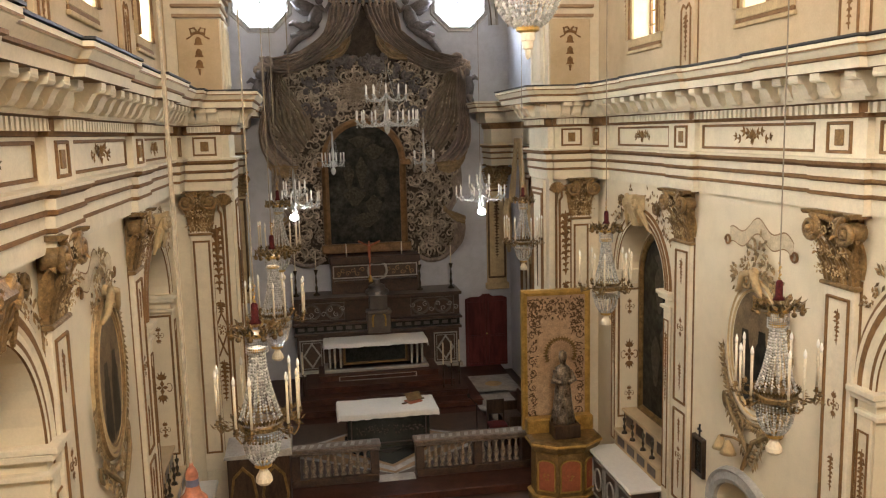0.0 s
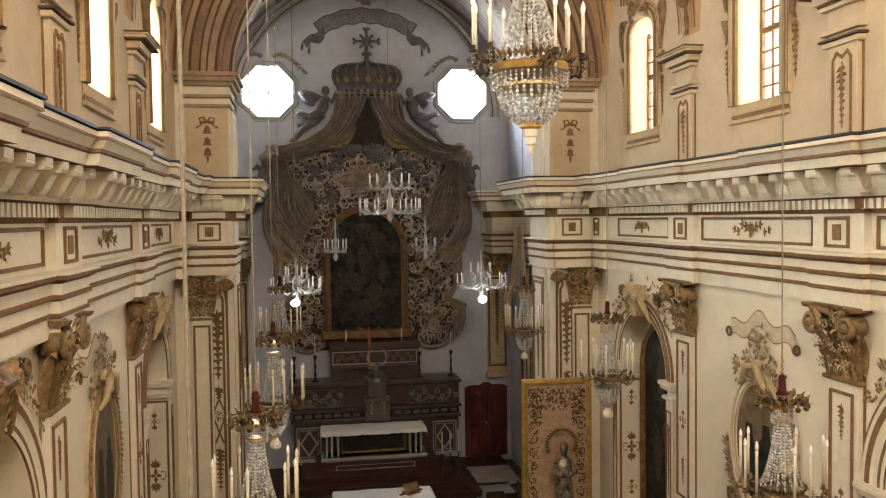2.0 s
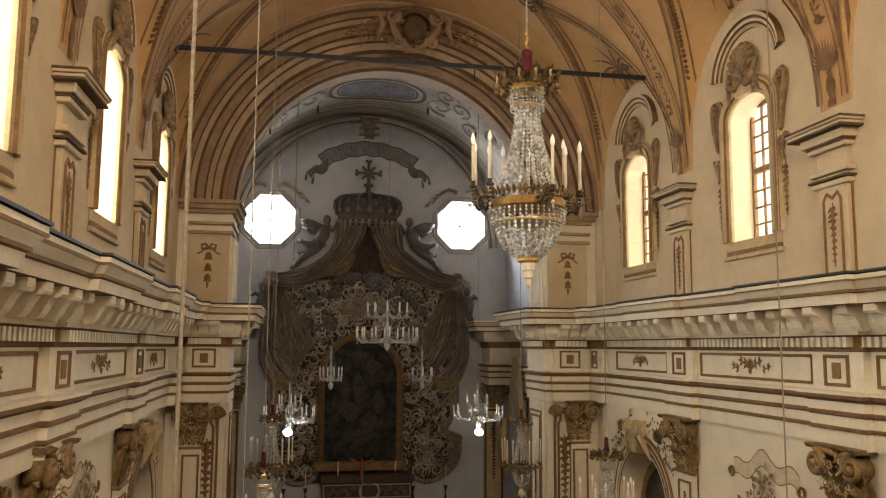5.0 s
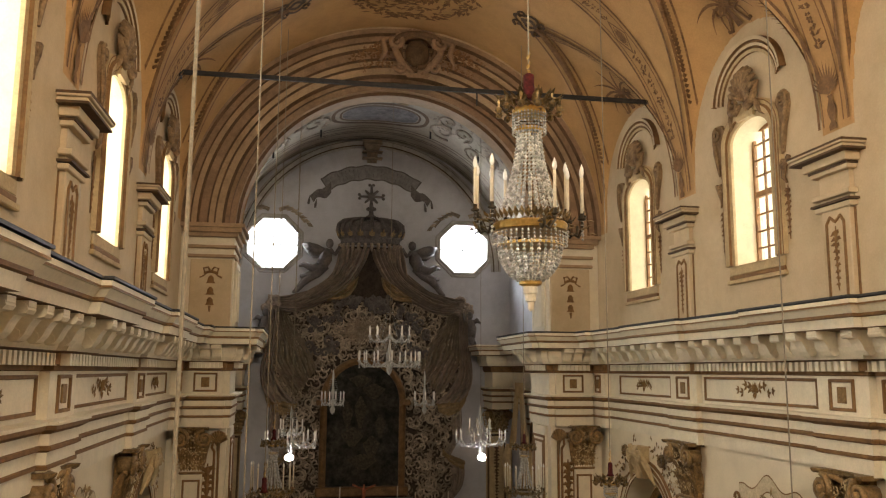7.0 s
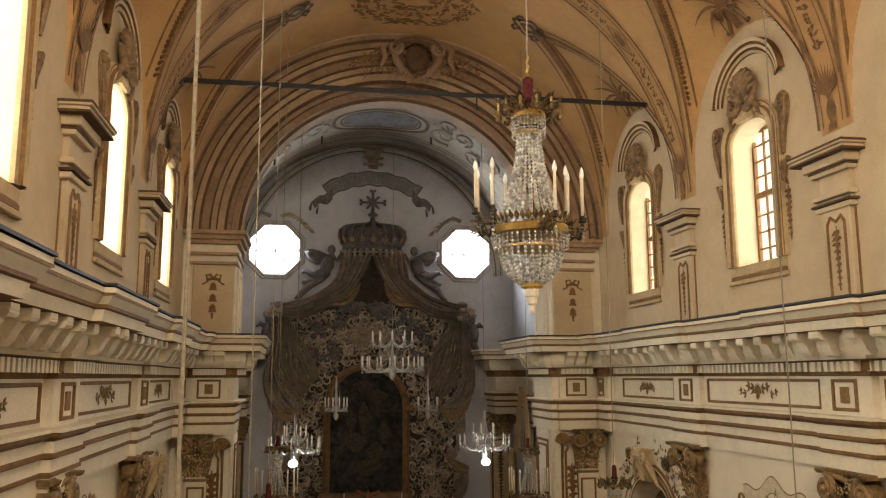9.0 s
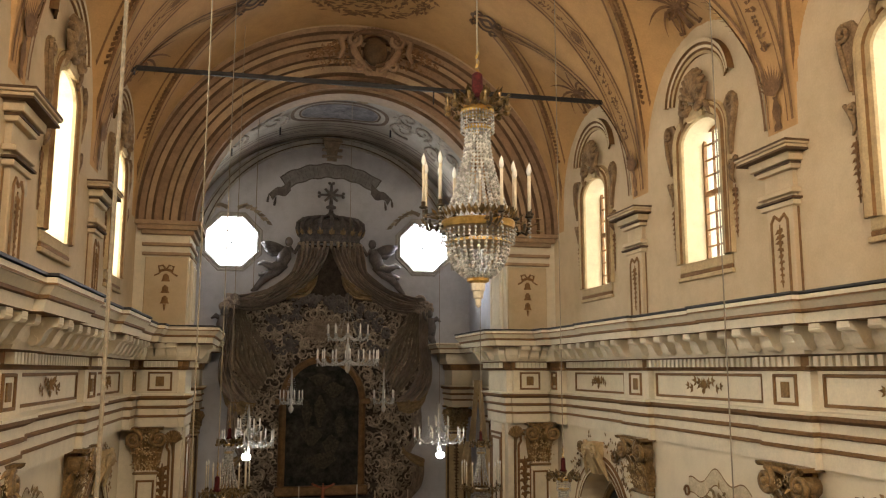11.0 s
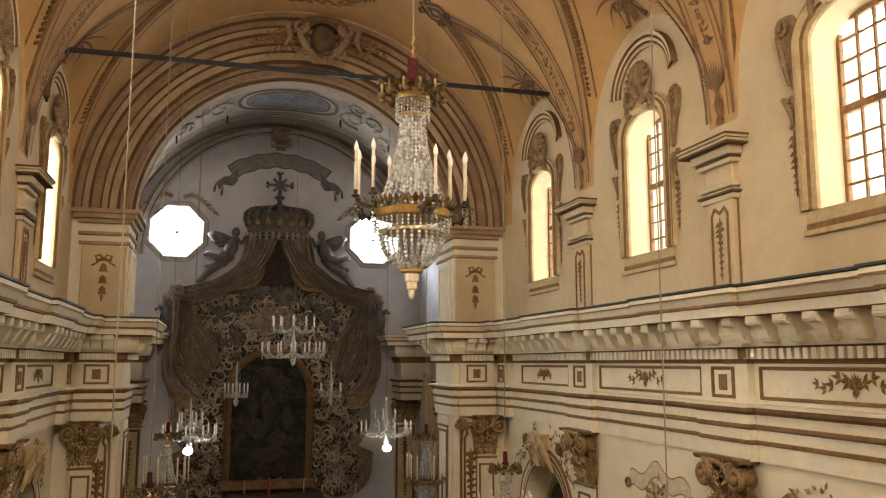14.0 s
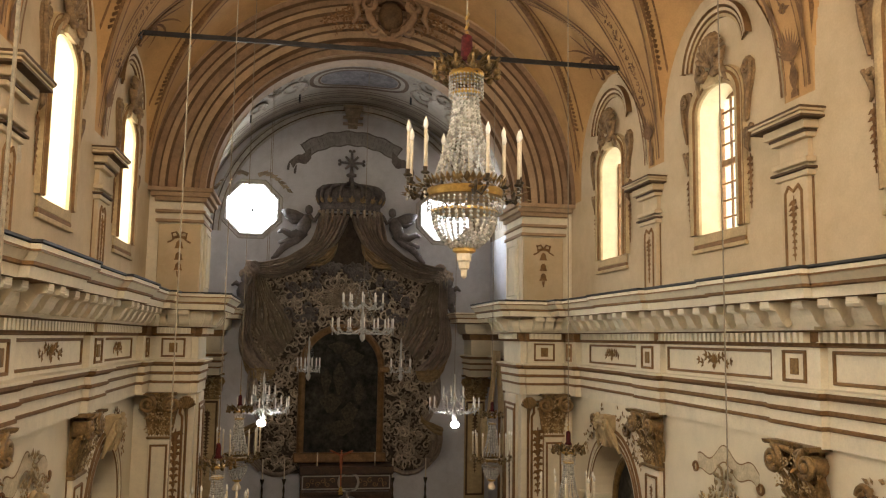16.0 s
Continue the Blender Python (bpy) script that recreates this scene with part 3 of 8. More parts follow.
sky_glow = glow("bright_hazy_sky", (1.0, 0.88, 0.63), 1.55)
sky_cold = glow("bright_cold_sky", (0.92, 0.96, 1.0), 5.0)
for nm, x in (("backdrop_right", XR + 3.0), ("backdrop_left", XL - 3.0)):
    g = Geo()
    g.add([(x, -3, 4), (x, 24, 4), (x, 24, 17), (x, -3, 17)], [(0, 1, 2, 3)])
    tagged(part(nm, g, sky_glow), "white overcast sky outside the windows", "sky", kind="structure")
g = Geo()
g.add([(-9, YB + 3, 8), (9, YB + 3, 8), (9, YB + 3, 22), (-9, YB + 3, 22)], [(0, 1, 2, 3)])
tagged(part("backdrop_apse", g, sky_cold), "white overcast sky outside the chancel windows", "sky", kind="structure")

# ---- glazed sashes ----
gf = Geo()
W0, Z0, Z1 = 0.5, 9.0, 11.0
for u in (-0.49, 0.49): gf.box(u - 0.03, u + 0.03, -0.36, -0.30, Z0, 10.9, 0, 0.006)
gf.box(-0.5, 0.5, -0.36, -0.30, Z0, Z0 + 0.06, 0, 0.006)
gf.box(-0.46, 0.46, -0.365, -0.295, 9.98, 10.06, 0, 0.006)
gf.box(-0.46, 0.46, -0.35, -0.31, 10.93, 10.99)
for u in (-0.23, 0.0, 0.23): gf.box(u - 0.013, u + 0.013, -0.345, -0.315, Z0 + 0.06, 10.95)
for z in (9.25, 9.49, 9.73, 10.29, 10.52, 10.75): gf.box(-0.46, 0.46, -0.343, -0.317, z - 0.012, z + 0.012)
gp = Geo()
gp.box(-0.103, 0.103, -0.332, -0.328, -0.105, 0.105)
first = None
for i, (y, M) in enumerate([(y, f(y)) for f in (right, left) for y in (14.12, 10.3, 6.4)]):
    if first is None:
        first = tagged(_place(new("window_1"), M), "tall arched window with honey-brown wooden glazing bars", "window", kind="structure")
        part("window_frame", gf, sash_wood, first)
        pane = None
        for a in range(4):
            for z in (9.155, 9.37, 9.61, 9.855, 10.175, 10.405, 10.635, 10.84):
                m = pose(-0.345 + 0.23 * a, 0, z)
                if pane is None: pane = part("pane", gp, glass, first, m=m)
                else: again(pane, m)
                first.children[-1].visible_shadow = False
        for o in first.children:
            if o.name.startswith("pane"): o.visible_shadow = False
    else:
        w = copy_thing(first, M)
        w.name = "window_%d" % (i + 1)
# octagonal chancel windows
gf = Geo()
o8 = [(0.72 / math.cos(math.pi / 8) * math.cos(math.pi / 8 + i * math.pi / 4), 0.72 / math.cos(math.pi / 8) * math.sin(math.pi / 8 + i * math.pi / 4)) for i in range(9)]
for k in range(4):
    a = k * math.pi / 4
    gf.tube([(0.74 * math.cos(a), -0.2, 0.74 * math.sin(a)), (-0.74 * math.cos(a), -0.2, -0.74 * math.sin(a))], 0.011, 5)
gf.tube([(0.36 * x / 0.72, -0.2, 0.36 * z / 0.72) for x, z in o8], 0.011, 5)
gm = Geo()
moulding(gm, [(x, z) for x, z in reversed(o8[:8])], [(0.0, 0.0), (0.0, 0.05), (0.05, 0.07), (0.08, 0.04), (0.13, 0.06), (0.16, 0.0)], closed=True)
for i, (cx, cz) in enumerate(OCT):
    w = tagged(_place(new("window_%d" % (7 + i)), Matrix.Translation((0, 0, cz)) @ facing(cx, YB)), "glaring octagonal window in a stone surround", "window", kind="structure")
    part("window_frame", gf, lead, w)
    part("surround", gm, stone_pale, w)
    g = Geo()
    for s in (-1, 1):
        pts = [(s * (0.15 + 0.75 * t), 0.04 + 0.03 * math.sin(6 * t), 1.0 + 0.12 * math.sin(3.2 * t) - 0.35 * t * t) for t in np.linspace(0, 1, 10)]
        g.tube(pts, [0.07 - 0.045 * t for t in np.linspace(0, 1, 10)], 6)
        for t in np.linspace(0.1, 1, 7):
            g.leaf((s * (0.15 + 0.8 * t), 0.03, 1.0 - 0.35 * t * t), (s * 0.6, 0, 0.6 - t), (0, 1, 0), 0.26, 0.12)
    part("scroll_crest", g, stucco_pale, w)

# ---- ornament makers, in the wall frame: x along, y out, z up ----
rng = random.Random(7)


def garland(g, pts, size, n, spread=1.0, lift=0.3, nrm=(0, 1, 0), mi=0):
    """Pairs of leaves along a line."""
    pts = [Vector(p) for p in pts]
    for k in range(n):
        t = (k + 0.5) / n * (len(pts) - 1)
        i = min(int(t), len(pts) - 2)
        p = pts[i].lerp(pts[i + 1], t - i)
        d = (pts[i + 1] - pts[i]).normalized()
        s = d.cross(Vector(nrm)).normalized()
        for sg in (-1, 1):
            e = (d * rng.uniform(0.3, 0.9) + s * sg * rng.uniform(0.6, 1.1) * spread).normalized()
            g.leaf(p, e, nrm, size * rng.uniform(0.7, 1.25), size * rng.uniform(0.35, 0.55), lift, mi)


def drop(g, u, z1, z0, w=0.1, y=0.03):
    """A hanging husk garland, narrowing downward."""
    n = max(4, int((z1 - z0) / (w * 0.62)))
    g.tube([(u, y, z1 + 0.02), (u, y, z0 - 0.02)], w * 0.07, 4)
    for i in range(n):
        t = i / n
        z = z1 + (z0 - z1) * t
        k = w * (1.15 - 0.6 * t)
        g.leaf((u, y, z), (0, 0, -1), (0, 1, 0), k * 1.1, k * 0.55, 0.35)
        for s in (-1, 1):
            g.leaf((u, y, z - k * 0.2), (s * 0.9, 0, -0.5 + rng.uniform(-0.3, 0.5)), (0, 1, 0), k * rng.uniform(0.55, 0.85), k * 0.4, 0.3)


def spray(g, u, z, r, n=26, y=0.02, flat=1.0, lo=0.0, hi=2 * math.pi):
    """A clump of leaves and scrolls round a point."""
    for k in range(n):
        a = rng.uniform(lo, hi)
        q = rng.uniform(0.0, 0.75) * r
        p = (u + q * math.cos(a), y, z + q * math.sin(a) * flat)
        b = a + rng.uniform(-0.8, 0.8)
        g.leaf(p, (math.cos(b), 0.0, math.sin(b) * flat), (0, 1, 0), r * rng.uniform(0.32, 0.58), r * rng.uniform(0.2, 0.34), 0.3)


def motif(g, u, z, r, y=0.02):
    """A painted rosette with palmettes above and below and a curl at each side."""
    for q in (-1, 1):
        for k in range(5):
            a = math.pi / 2 * q + 0.42 * (k - 2)
            g.leaf((u, y, z + q * r * 0.45), (math.cos(a), 0, math.sin(a)), (0, 1, 0), r * (0.62 - 0.09 * abs(k - 2)), r * 0.2, 0.15)
        g.leaf((u, y, z), (0, 0, q), (0, 1, 0), r * 0.5, r * 0.26, 0.15)
        g.leaf((u, y, z), (q, 0, 0), (0, 1, 0), r * 0.36, r * 0.26, 0.15)
        g.tube([(u + q * r * (0.42 + 0.16 * math.cos(b)), y + 0.004, z + r * 0.26 * math.sin(b)) for b in np.linspace(-2.4, 2.4, 10)], r * 0.045, 4, flat=0.4)


def spiral(g, u, z, r, turns=1.8, s=1, a0=0.0, y=0.05, th=0.03, n=26):
    pts, rad_ = [], []
    for i in range(n):
        t = i / (n - 1)
        a = a0 + s * turns * 2 * math.pi * t
        q = r * (1 - 0.85 * t)
        pts.append((u + q * math.cos(a), y + 0.03 * t, z + q * math.sin(a)))
        rad_.append(th * (1 - 0.4 * t))
    g.tube(pts, rad_, 6)


def acanthus(g, u, y, z, w, h, out, a=0.0):
    """A curling leaf standing on (u, y, z), leaning out along +y turned by a."""
    rows = []
    for t, o, k in ((0, 0, 0.75), (0.3, 0.12, 1.0), (0.6, 0.28, 0.95), (0.85, 0.6, 0.7), (1.0, 0.95, 0.42), (0.9, 1.15, 0.15)):
        row_ = []
        for s, dn in ((-1, 0), (-0.5, 0.35), (0, 0.1), (0.5, 0.35), (1, 0)):
            lx, ly = s * w / 2 * k, o * out + dn * w * 0.25
            row_.append((u + lx * math.cos(a) - ly * math.sin(a), y + lx * math.sin(a) + ly * math.cos(a), z + t * h))
        rows.append(row_)
    for i in range(len(rows) - 1): g.strip(rows[i], rows[i + 1])
    for s in (-1, 1):
        for t in (0.15, 0.4, 0.65):
            p = (u + s * w * 0.42 * math.cos(a), y + out * t * 0.45, z + t * h)
            g.leaf(p, (s * 0.8 * math.cos(a), 0.25, 0.75), (0, 1, 0.1), w * 0.42, w * 0.26, 0.3)


def capital_parts(parent, hw=0.30, z0=5.72, z1=6.44, y=0.08):
    g = Geo()
    g.box(-hw * 0.92, hw * 0.92, 0, y - 0.01, z0 + 0.02, z1 - 0.05)
    g.box(-hw * 1.12, hw * 1.12, 0, y + 0.04, z0 - 0.035, z0 + 0.015, 0, 0.015)
    ab = [(-1.48, 0.24), (-1.34, 0.27), (-0.8, 0.17), (0, 0.13), (0.8, 0.17), (1.34, 0.27), (1.48, 0.24)]
    g.loft([[(u * hw, y + d * k - 0.02, z) for u, d in ab] + [(1.36 * hw, 0, z), (-1.36 * hw, 0, z)] for z, k in ((z1 - 0.05, 0.9), (z1 - 0.03, 1.0), (z1, 1.04))], 0, True, True)
    part("bell", g, capital_mat, parent)
    g = Geo()
    for i in range(4): acanthus(g, -hw + 2 * hw * (i + 0.5) / 4, y, z0 + 0.02, hw * 0.58, (z1 - z0) * 0.42, 0.17)
    for i in range(3): acanthus(g, -hw + 2 * hw * (i + 0.5) / 3, y + 0.02, z0 + 0.16, hw * 0.66, (z1 - z0) * 0.52, 0.22)
    for s in (-1, 1): acanthus(g, s * hw * 0.98, y * 0.6, z0 + 0.1, hw * 0.55, (z1 - z0) * 0.55, 0.2, -s * 0.8)
    spray(g, 0, z1 - 0.1, 0.1, 14, y + 0.12)
    part("acanthus_leaves", g, capital_mat, parent)
    for s in (-1, 1):
        g = Geo()
        spiral(g, s * hw * 1.08, z1 - 0.21, 0.155, 1.9, s, math.pi / 2, y + 0.17, 0.042)
        g.tube([(s * hw * 1.08, y + 0.17, z1 - 0.06), (s * hw * 0.5, y + 0.13, z1 - 0.075), (0, y + 0.1, z1 - 0.12)], 0.034, 6)
        g.tube([(s * hw * 1.08, y - 0.02, z1 - 0.21), (s * hw * 1.08, y + 0.17, z1 - 0.21)], 0.11, 10)
        g.blob((s * hw * 1.08, y + 0.2, z1 - 0.21), 0.045)
        part("volute", g, capital_mat, parent, smooth=True)
    g = Geo()
    for k in range(3):
        for i in range(5):
            spray(g, (i - 2) * hw * 0.42, z0 + (0.14 + 0.2 * k) * (z1 - z0) / 0.72, 0.1, 9, y + 0.10 + 0.04 * k)
    part("leaf_relief", g, tan, parent, kind="stuff")


# ---- pilasters of the lower storey ----
def make_pilaster(M, hw=0.27):
    p = thing("pilaster", M, "cream pilaster with painted husk garlands and gilt composite capital", "pilaster", "nave pilasters", "structure")
    g = Geo()
    g.box(-hw, hw, 0, 0.08, 1.1, 5.58, 0, 0.01)
    g.box(-hw - 0.05, hw + 0.05, 0, 0.13, 0.0, 0.95, 0, 0.02)
    g.box(-hw - 0.03, hw + 0.03, 0, 0.11, 0.95, 1.1, 0, 0.03)
    part("shaft", g, cream, p)
    for z0, z1 in ((1.25, 2.75), (2.95, 5.42)):
        g = Geo()
        moulding(g, rect(-hw + 0.1, hw - 0.1, z0, z1), [(0, 0.081), (0.006, 0.10), (0.03, 0.105), (0.04, 0.081)], closed=True)
        part("panel_moulding", g, brown, p)
        g = Geo()
        motif(g, 0, (z0 + z1) / 2, 0.17, 0.085)
        drop(g, 0, z1 - 0.12, z1 - 0.5, 0.085, 0.085)
        drop(g, 0, z0 + 0.62, z0 + 0.2, 0.085, 0.085)
        part("husk_garland", g, brown, p)
    g = Geo()
    for s in (-1, 1): g.box(s * (hw + 0.001), s * (hw + 0.035), 0, 0.012, 1.1, 5.68)
    part("edge_band", g, brown, p)
    capital_parts(p, 0.29, 5.6)
    return p


pil = make_pilaster(right(12.4))
for M in (right(8.46), left(12.25, XLL), left(8.38, XLL) @ Matrix.Diagonal((1, 1, 1.023, 1)), right(4.6), left(4.6, XLL)): copy_thing(pil, M)


# ---- pilasters of the upper storey ----
def impost(g, hw, z, y=0.06, k=1.0):
    for a, b, o in ((-0.70, -0.64, 0.05), (-0.56, -0.50, 0.07), (-0.28, -0.20, 0.07), (-0.20, -0.10, 0.13), (-0.10, -0.04, 0.22), (-0.04, 0.0, 0.25)):
        g.box(-hw - o * k, hw + o * k, 0, y + o * k, z + a, z + b, 0, 0.008)
    g.box(-hw, hw, 0, y, z - 0.7, z - 0.1)


up = thing("upper_pilaster", right(12.4), "cream upper pilaster with stepped impost cornice carrying the vault", "pilaster", "upper pilasters", "structure")
g = Geo()
g.box(-0.25, 0.25, 0, 0.07, 8.25, 9.4, 0, 0.01)
part("shaft", g, plaster_up, up)
g = Geo()
impost(g, 0.27, 10.06)
part("impost", g, plaster_up, up)
g = Geo()
for z, o in ((9.97, 0.226), (9.845, 0.08), (9.44, 0.075), (10.058, 0.25)): g.box(-0.275 - o, 0.275 + o, 0, 0.065 + o, z - 0.014, z + 0.012)
part("impost_line", g, umber, up)
g = Geo()
moulding(g, [(-0.14, 8.3), (-0.14, 9.2), (-0.09, 9.26), (0, 9.2), (0.09, 9.26), (0.14, 9.2), (0.14, 8.3)], [(0, 0.071), (0.005, 0.09), (0.025, 0.09), (0.032, 0.071)])
part("panel_moulding", g, brown, up)
g = Geo()
drop(g, 0, 9.15, 8.45, 0.12, 0.075)
for s in (-1, 1): g.box(s * 0.252, s * 0.28, 0, 0.012, 8.25, 9.35)
part("husk_garland", g, brown, up)
for M in (right(8.5), left(12.4), left(8.5), right(4.6), left(4.6)): copy_thing(up, M)

flake_mat = material("bare_pale_lime_patch", (0.66, 0.58, 0.44), 0.9, 0.15, 9, 0.2)
for y, z, r_ in ((8.98, 9.35, 0.10), (8.92, 9.05, 0.05)):
    fl = thing("plaster_patch", left(y), "pale flaked plaster patch on the clerestory wall", "plaster patch", "plaster patches")
    g = Geo()
    g.add([(r_ * (1 + 0.3 * math.sin(3 * a + y)) * math.cos(a), 0.004, z + 1.6 * r_ * (1 + 0.2 * math.cos(5 * a)) * math.sin(a)) for a in np.linspace(0, 2 * math.pi, 18, False)], [tuple(reversed(range(18)))])
    part("bare_patch", g, flake_mat, fl)
shell_mat = material("umber_glazed_stucco", (0.34, 0.22, 0.11), 0.75, 0.25, 7, 0.3, col2=(0.14, 0.085, 0.045))
# ---- window surrounds with hoods and shells ----
ws = thing("window_surround", right(14.12), "moulded tan window surround with shell crest and curved hood", "window surround", "window surrounds", "structure")
line = arch_line(0, 0.5, 8.96, 10.72, 0.28)
g = Geo()
moulding(g, [(-0.5, 9.0), *line[1:-1], (0.5, 9.0)], [(0, 0), (0, 0.04), (0.07, 0.045), (0.08, 0.08), (0.15, 0.09), (0.175, 0.055), (0.22, 0.065), (0.235, 0.06), (0.25, 0)], mis=[0, 0, 1, 0, 1, 0, 1, 0])
g.box(-0.72, 0.72, 0, 0.055, 8.74, 8.80, 0, 0.01)
g.box(-0.69, 0.69, 0, 0.035, 8.80, 8.86, 1, 0.01)
g.box(-0.69, 0.69, 0, 0.03, 8.86, 8.995, 0, 0.01)
part("moulded_frame", g, [tan, brown], ws)
g = Geo()
hood = [(0.70 * math.cos(a), 11.36 + 0.56 * math.sin(a)) for a in np.linspace(radians(176), radians(4), 30)]
moulding(g, hood, [(0, 0), (0, 0.035), (0.045, 0.045), (0.05, 0.02), (0.075, 0.02), (0.08, 0.06), (0.12, 0.07), (0.13, 0.04), (0.155, 0.045), (0.16, 0.09), (0.21, 0.10), (0.215, 0)], mis=[2, 1, 2, 2, 2, 0, 2, 2, 2, 0, 2])
part("hood", g, [plaster_up, tan, brown], ws)
# scallop shell between two curling leaves
g = Geo()
for k in range(9):
    a = radians(14 + 19 * k)
    ca, sa = math.cos(a), math.sin(a)
    g.tube([(0.05 * ca, 0.05, 11.28), (0.17 * ca, 0.13, 11.3 + 0.2 * sa), (0.27 * ca, 0.13, 11.32 + 0.34 * sa), (0.31 * ca, 0.06, 11.34 + 0.4 * sa)], [0.022, 0.04, 0.05, 0.03], 6)
part("shell", g, shell_mat, ws, smooth=True)
for s in (-1, 1):
    g = Geo()
    g.tube([(s * 0.05, 0.1, 11.2), (s * 0.16, 0.14, 11.12), (s * 0.27, 0.13, 11.16), (s * 0.31, 0.11, 11.3), (s * 0.36, 0.08, 11.44)], [0.035, 0.06, 0.06, 0.045, 0.02], 7)
    spiral(g, s * 0.22, 11.22, 0.09, 1.3, s, math.pi / 2, 0.12, 0.03, 16)
    g.tube([(s * 0.3, 0.1, 11.16), (s * 0.36, 0.09, 11.08), (s * 0.38, 0.07, 11.0), (s * 0.44, 0.04, 10.94)], [0.05, 0.045, 0.04, 0.015], 6)
    part("curling_leaf", g, shell_mat, ws, smooth=True)
g = Geo()
g.loft([[(-w, 0, z), (w, 0, z), (w, d, z), (-w, d, z)] for w, z, d in ((0.2, 11.0, 0.09), (0.24, 11.06, 0.11), (0.15, 11.16, 0.1), (0.1, 11.24, 0.08))], 0, True, True)
part("crest_block", g, tan, ws)
# ear scrolls, brackets and husks beside the opening
for s in (-1, 1):
    g = Geo()
    outline = [(0.66, 11.02), (0.74, 11.12), (0.86, 11.14), (0.95, 11.06), (0.97, 10.92), (0.93, 10.78), (0.87, 10.64), (0.83, 10.48), (0.80, 10.32), (0.73, 10.3), (0.72, 10.5), (0.73, 10.72), (0.72, 10.88)]
    outline = [(s * a, b) for a, b in outline]
    if s < 0: outline.reverse()
    g.loft([[(a, d, b) for a, b in outline] for d in (0.0, 0.035)], 0, True, True)
    spiral(g, s * 0.85, 11.0, 0.10, 1.6, -s, math.pi / 2, 0.05, 0.03, 20)
    g.tube([(s * 0.94, 0.05, 10.95), (s * 0.88, 0.06, 10.7), (s * 0.8, 0.05, 10.36)], [0.03, 0.035, 0.02], 6)
    part("ear_scroll", g, shell_mat, ws, smooth=False)
    g = Geo()
    spiral(g, s * 0.8, 10.16, 0.075, 1.4, s, 0, 0.04, 0.028, 16)
    g.tube([(s * 0.92, 0.04, 10.24), (s * 0.82, 0.05, 10.12), (s * 0.78, 0.04, 9.98), (s * 0.84, 0.03, 9.9)], [0.03, 0.04, 0.03, 0.012], 6)
    part("bracket_scroll", g, shell_mat, ws, smooth=True)
    g = Geo()
    drop(g, s * 0.82, 9.86, 9.2, 0.12, 0.01)
    part("husk_garland", g, vault_brown, ws)
for M in (right(10.3), right(6.4), left(14.12), left(10.3), left(6.4)): copy_thing(ws, M)

# ---- chapel arches of the lower storey ----
ARCH = [(0, 0), (0.0, 0.05), (0.03, 0.06), (0.06, 0.06), (0.07, 0.03), (0.11, 0.035), (0.13, 0.08), (0.17, 0.09), (0.19, 0.06), (0.22, 0.07), (0.25, 0.02), (0.26, 0)]
ARCH_MI = [1, 0, 1, 1, 0, 0, 1, 1, 0, 1, 1]


def make_arch(M, hw, spring, label, wide=1.0):
    a = thing("chapel_arch", M, label, "arch", "chapel arches", "structure")
    g = Geo()
    moulding(g, [(-hw * math.cos(math.pi * i / 30), spring + hw * math.sin(math.pi * i / 30)) for i in range(31)], [(p * wide, q * 0.5) for p, q in ARCH], mis=ARCH_MI)
    part("archivolt", g, [cream, brown], a)
    for s in (-1, 1):
        g = Geo()
        for z0, z1, o in ((-0.30, -0.24, 0.03), (-0.12, -0.05, 0.06), (-0.05, 0.02, 0.1)):
            g.box(s * (hw - 0.09 - o * 0.2), s * (hw + 0.26 + o), -0.45, 0.03 + o, spring + z0, spring + z1, 0, 0.01)
        part("impost", g, cream, a)
        g = Geo()
        g.box(s * (hw + 0.02), s * (hw + 0.26), 0, 0.04, 0.0, spring - 0.3, 0, 0.01)
        part("jamb", g, cream, a)
        g = Geo()
        moulding(g, rect(*sorted((s * (hw + 0.07), s * (hw + 0.21))), 1.2, spring - 0.5), [(0, 0.041), (0.004, 0.055), (0.02, 0.055), (0.025, 0.041)], closed=True)
        drop(g, s * (hw + 0.14), spring - 0.7, spring - 1.9, 0.09, 0.045)
        part("jamb_panel", g, brown, a)
        # spandrel leaves
        g = Geo()
        for k in range(5):
            t = radians(38 + 9 * k)
            spray(g, s * (hw + 0.48) * math.cos(t), spring + (hw + 0.48) * math.sin(t) + 0.02 * k, 0.2, 12, 0.03)
        spiral(g, s * (hw + 0.2) * 0.62, spring + hw + 0.33, 0.12, 1.4, s, 0, 0.05, 0.035)
        part("spandrel_ornament", g, capital_mat, a)
    g = Geo()
    g.loft([[(-0.17, 0, z), (0.17, 0, z), (0.17, d, z), (-0.17, d, z)] for z, d in ((spring + hw - 0.05, 0.1), (spring + hw + 0.2, 0.2), (spring + hw + 0.38, 0.26), (spring + hw + 0.5, 0.18))], 0, True, True)
    for s in (-1, 1):
        spiral(g, s * 0.2, spring + hw + 0.36, 0.13, 1.6, s, math.pi / 2, 0.2, 0.045)
        g.tube([(s * 0.1, 0.2, spring + hw + 0.45), (s * 0.35, 0.12, spring + hw + 0.15), (s * 0.5, 0.06, spring + hw - 0.12)], [0.05, 0.06, 0.02], 6)
    acanthus(g, 0, 0.14, spring + hw - 0.05, 0.24, 0.4, 0.14)
    part("keystone_cartouche", g, tan if wide == 1.0 else capital_mat, a)
    return a


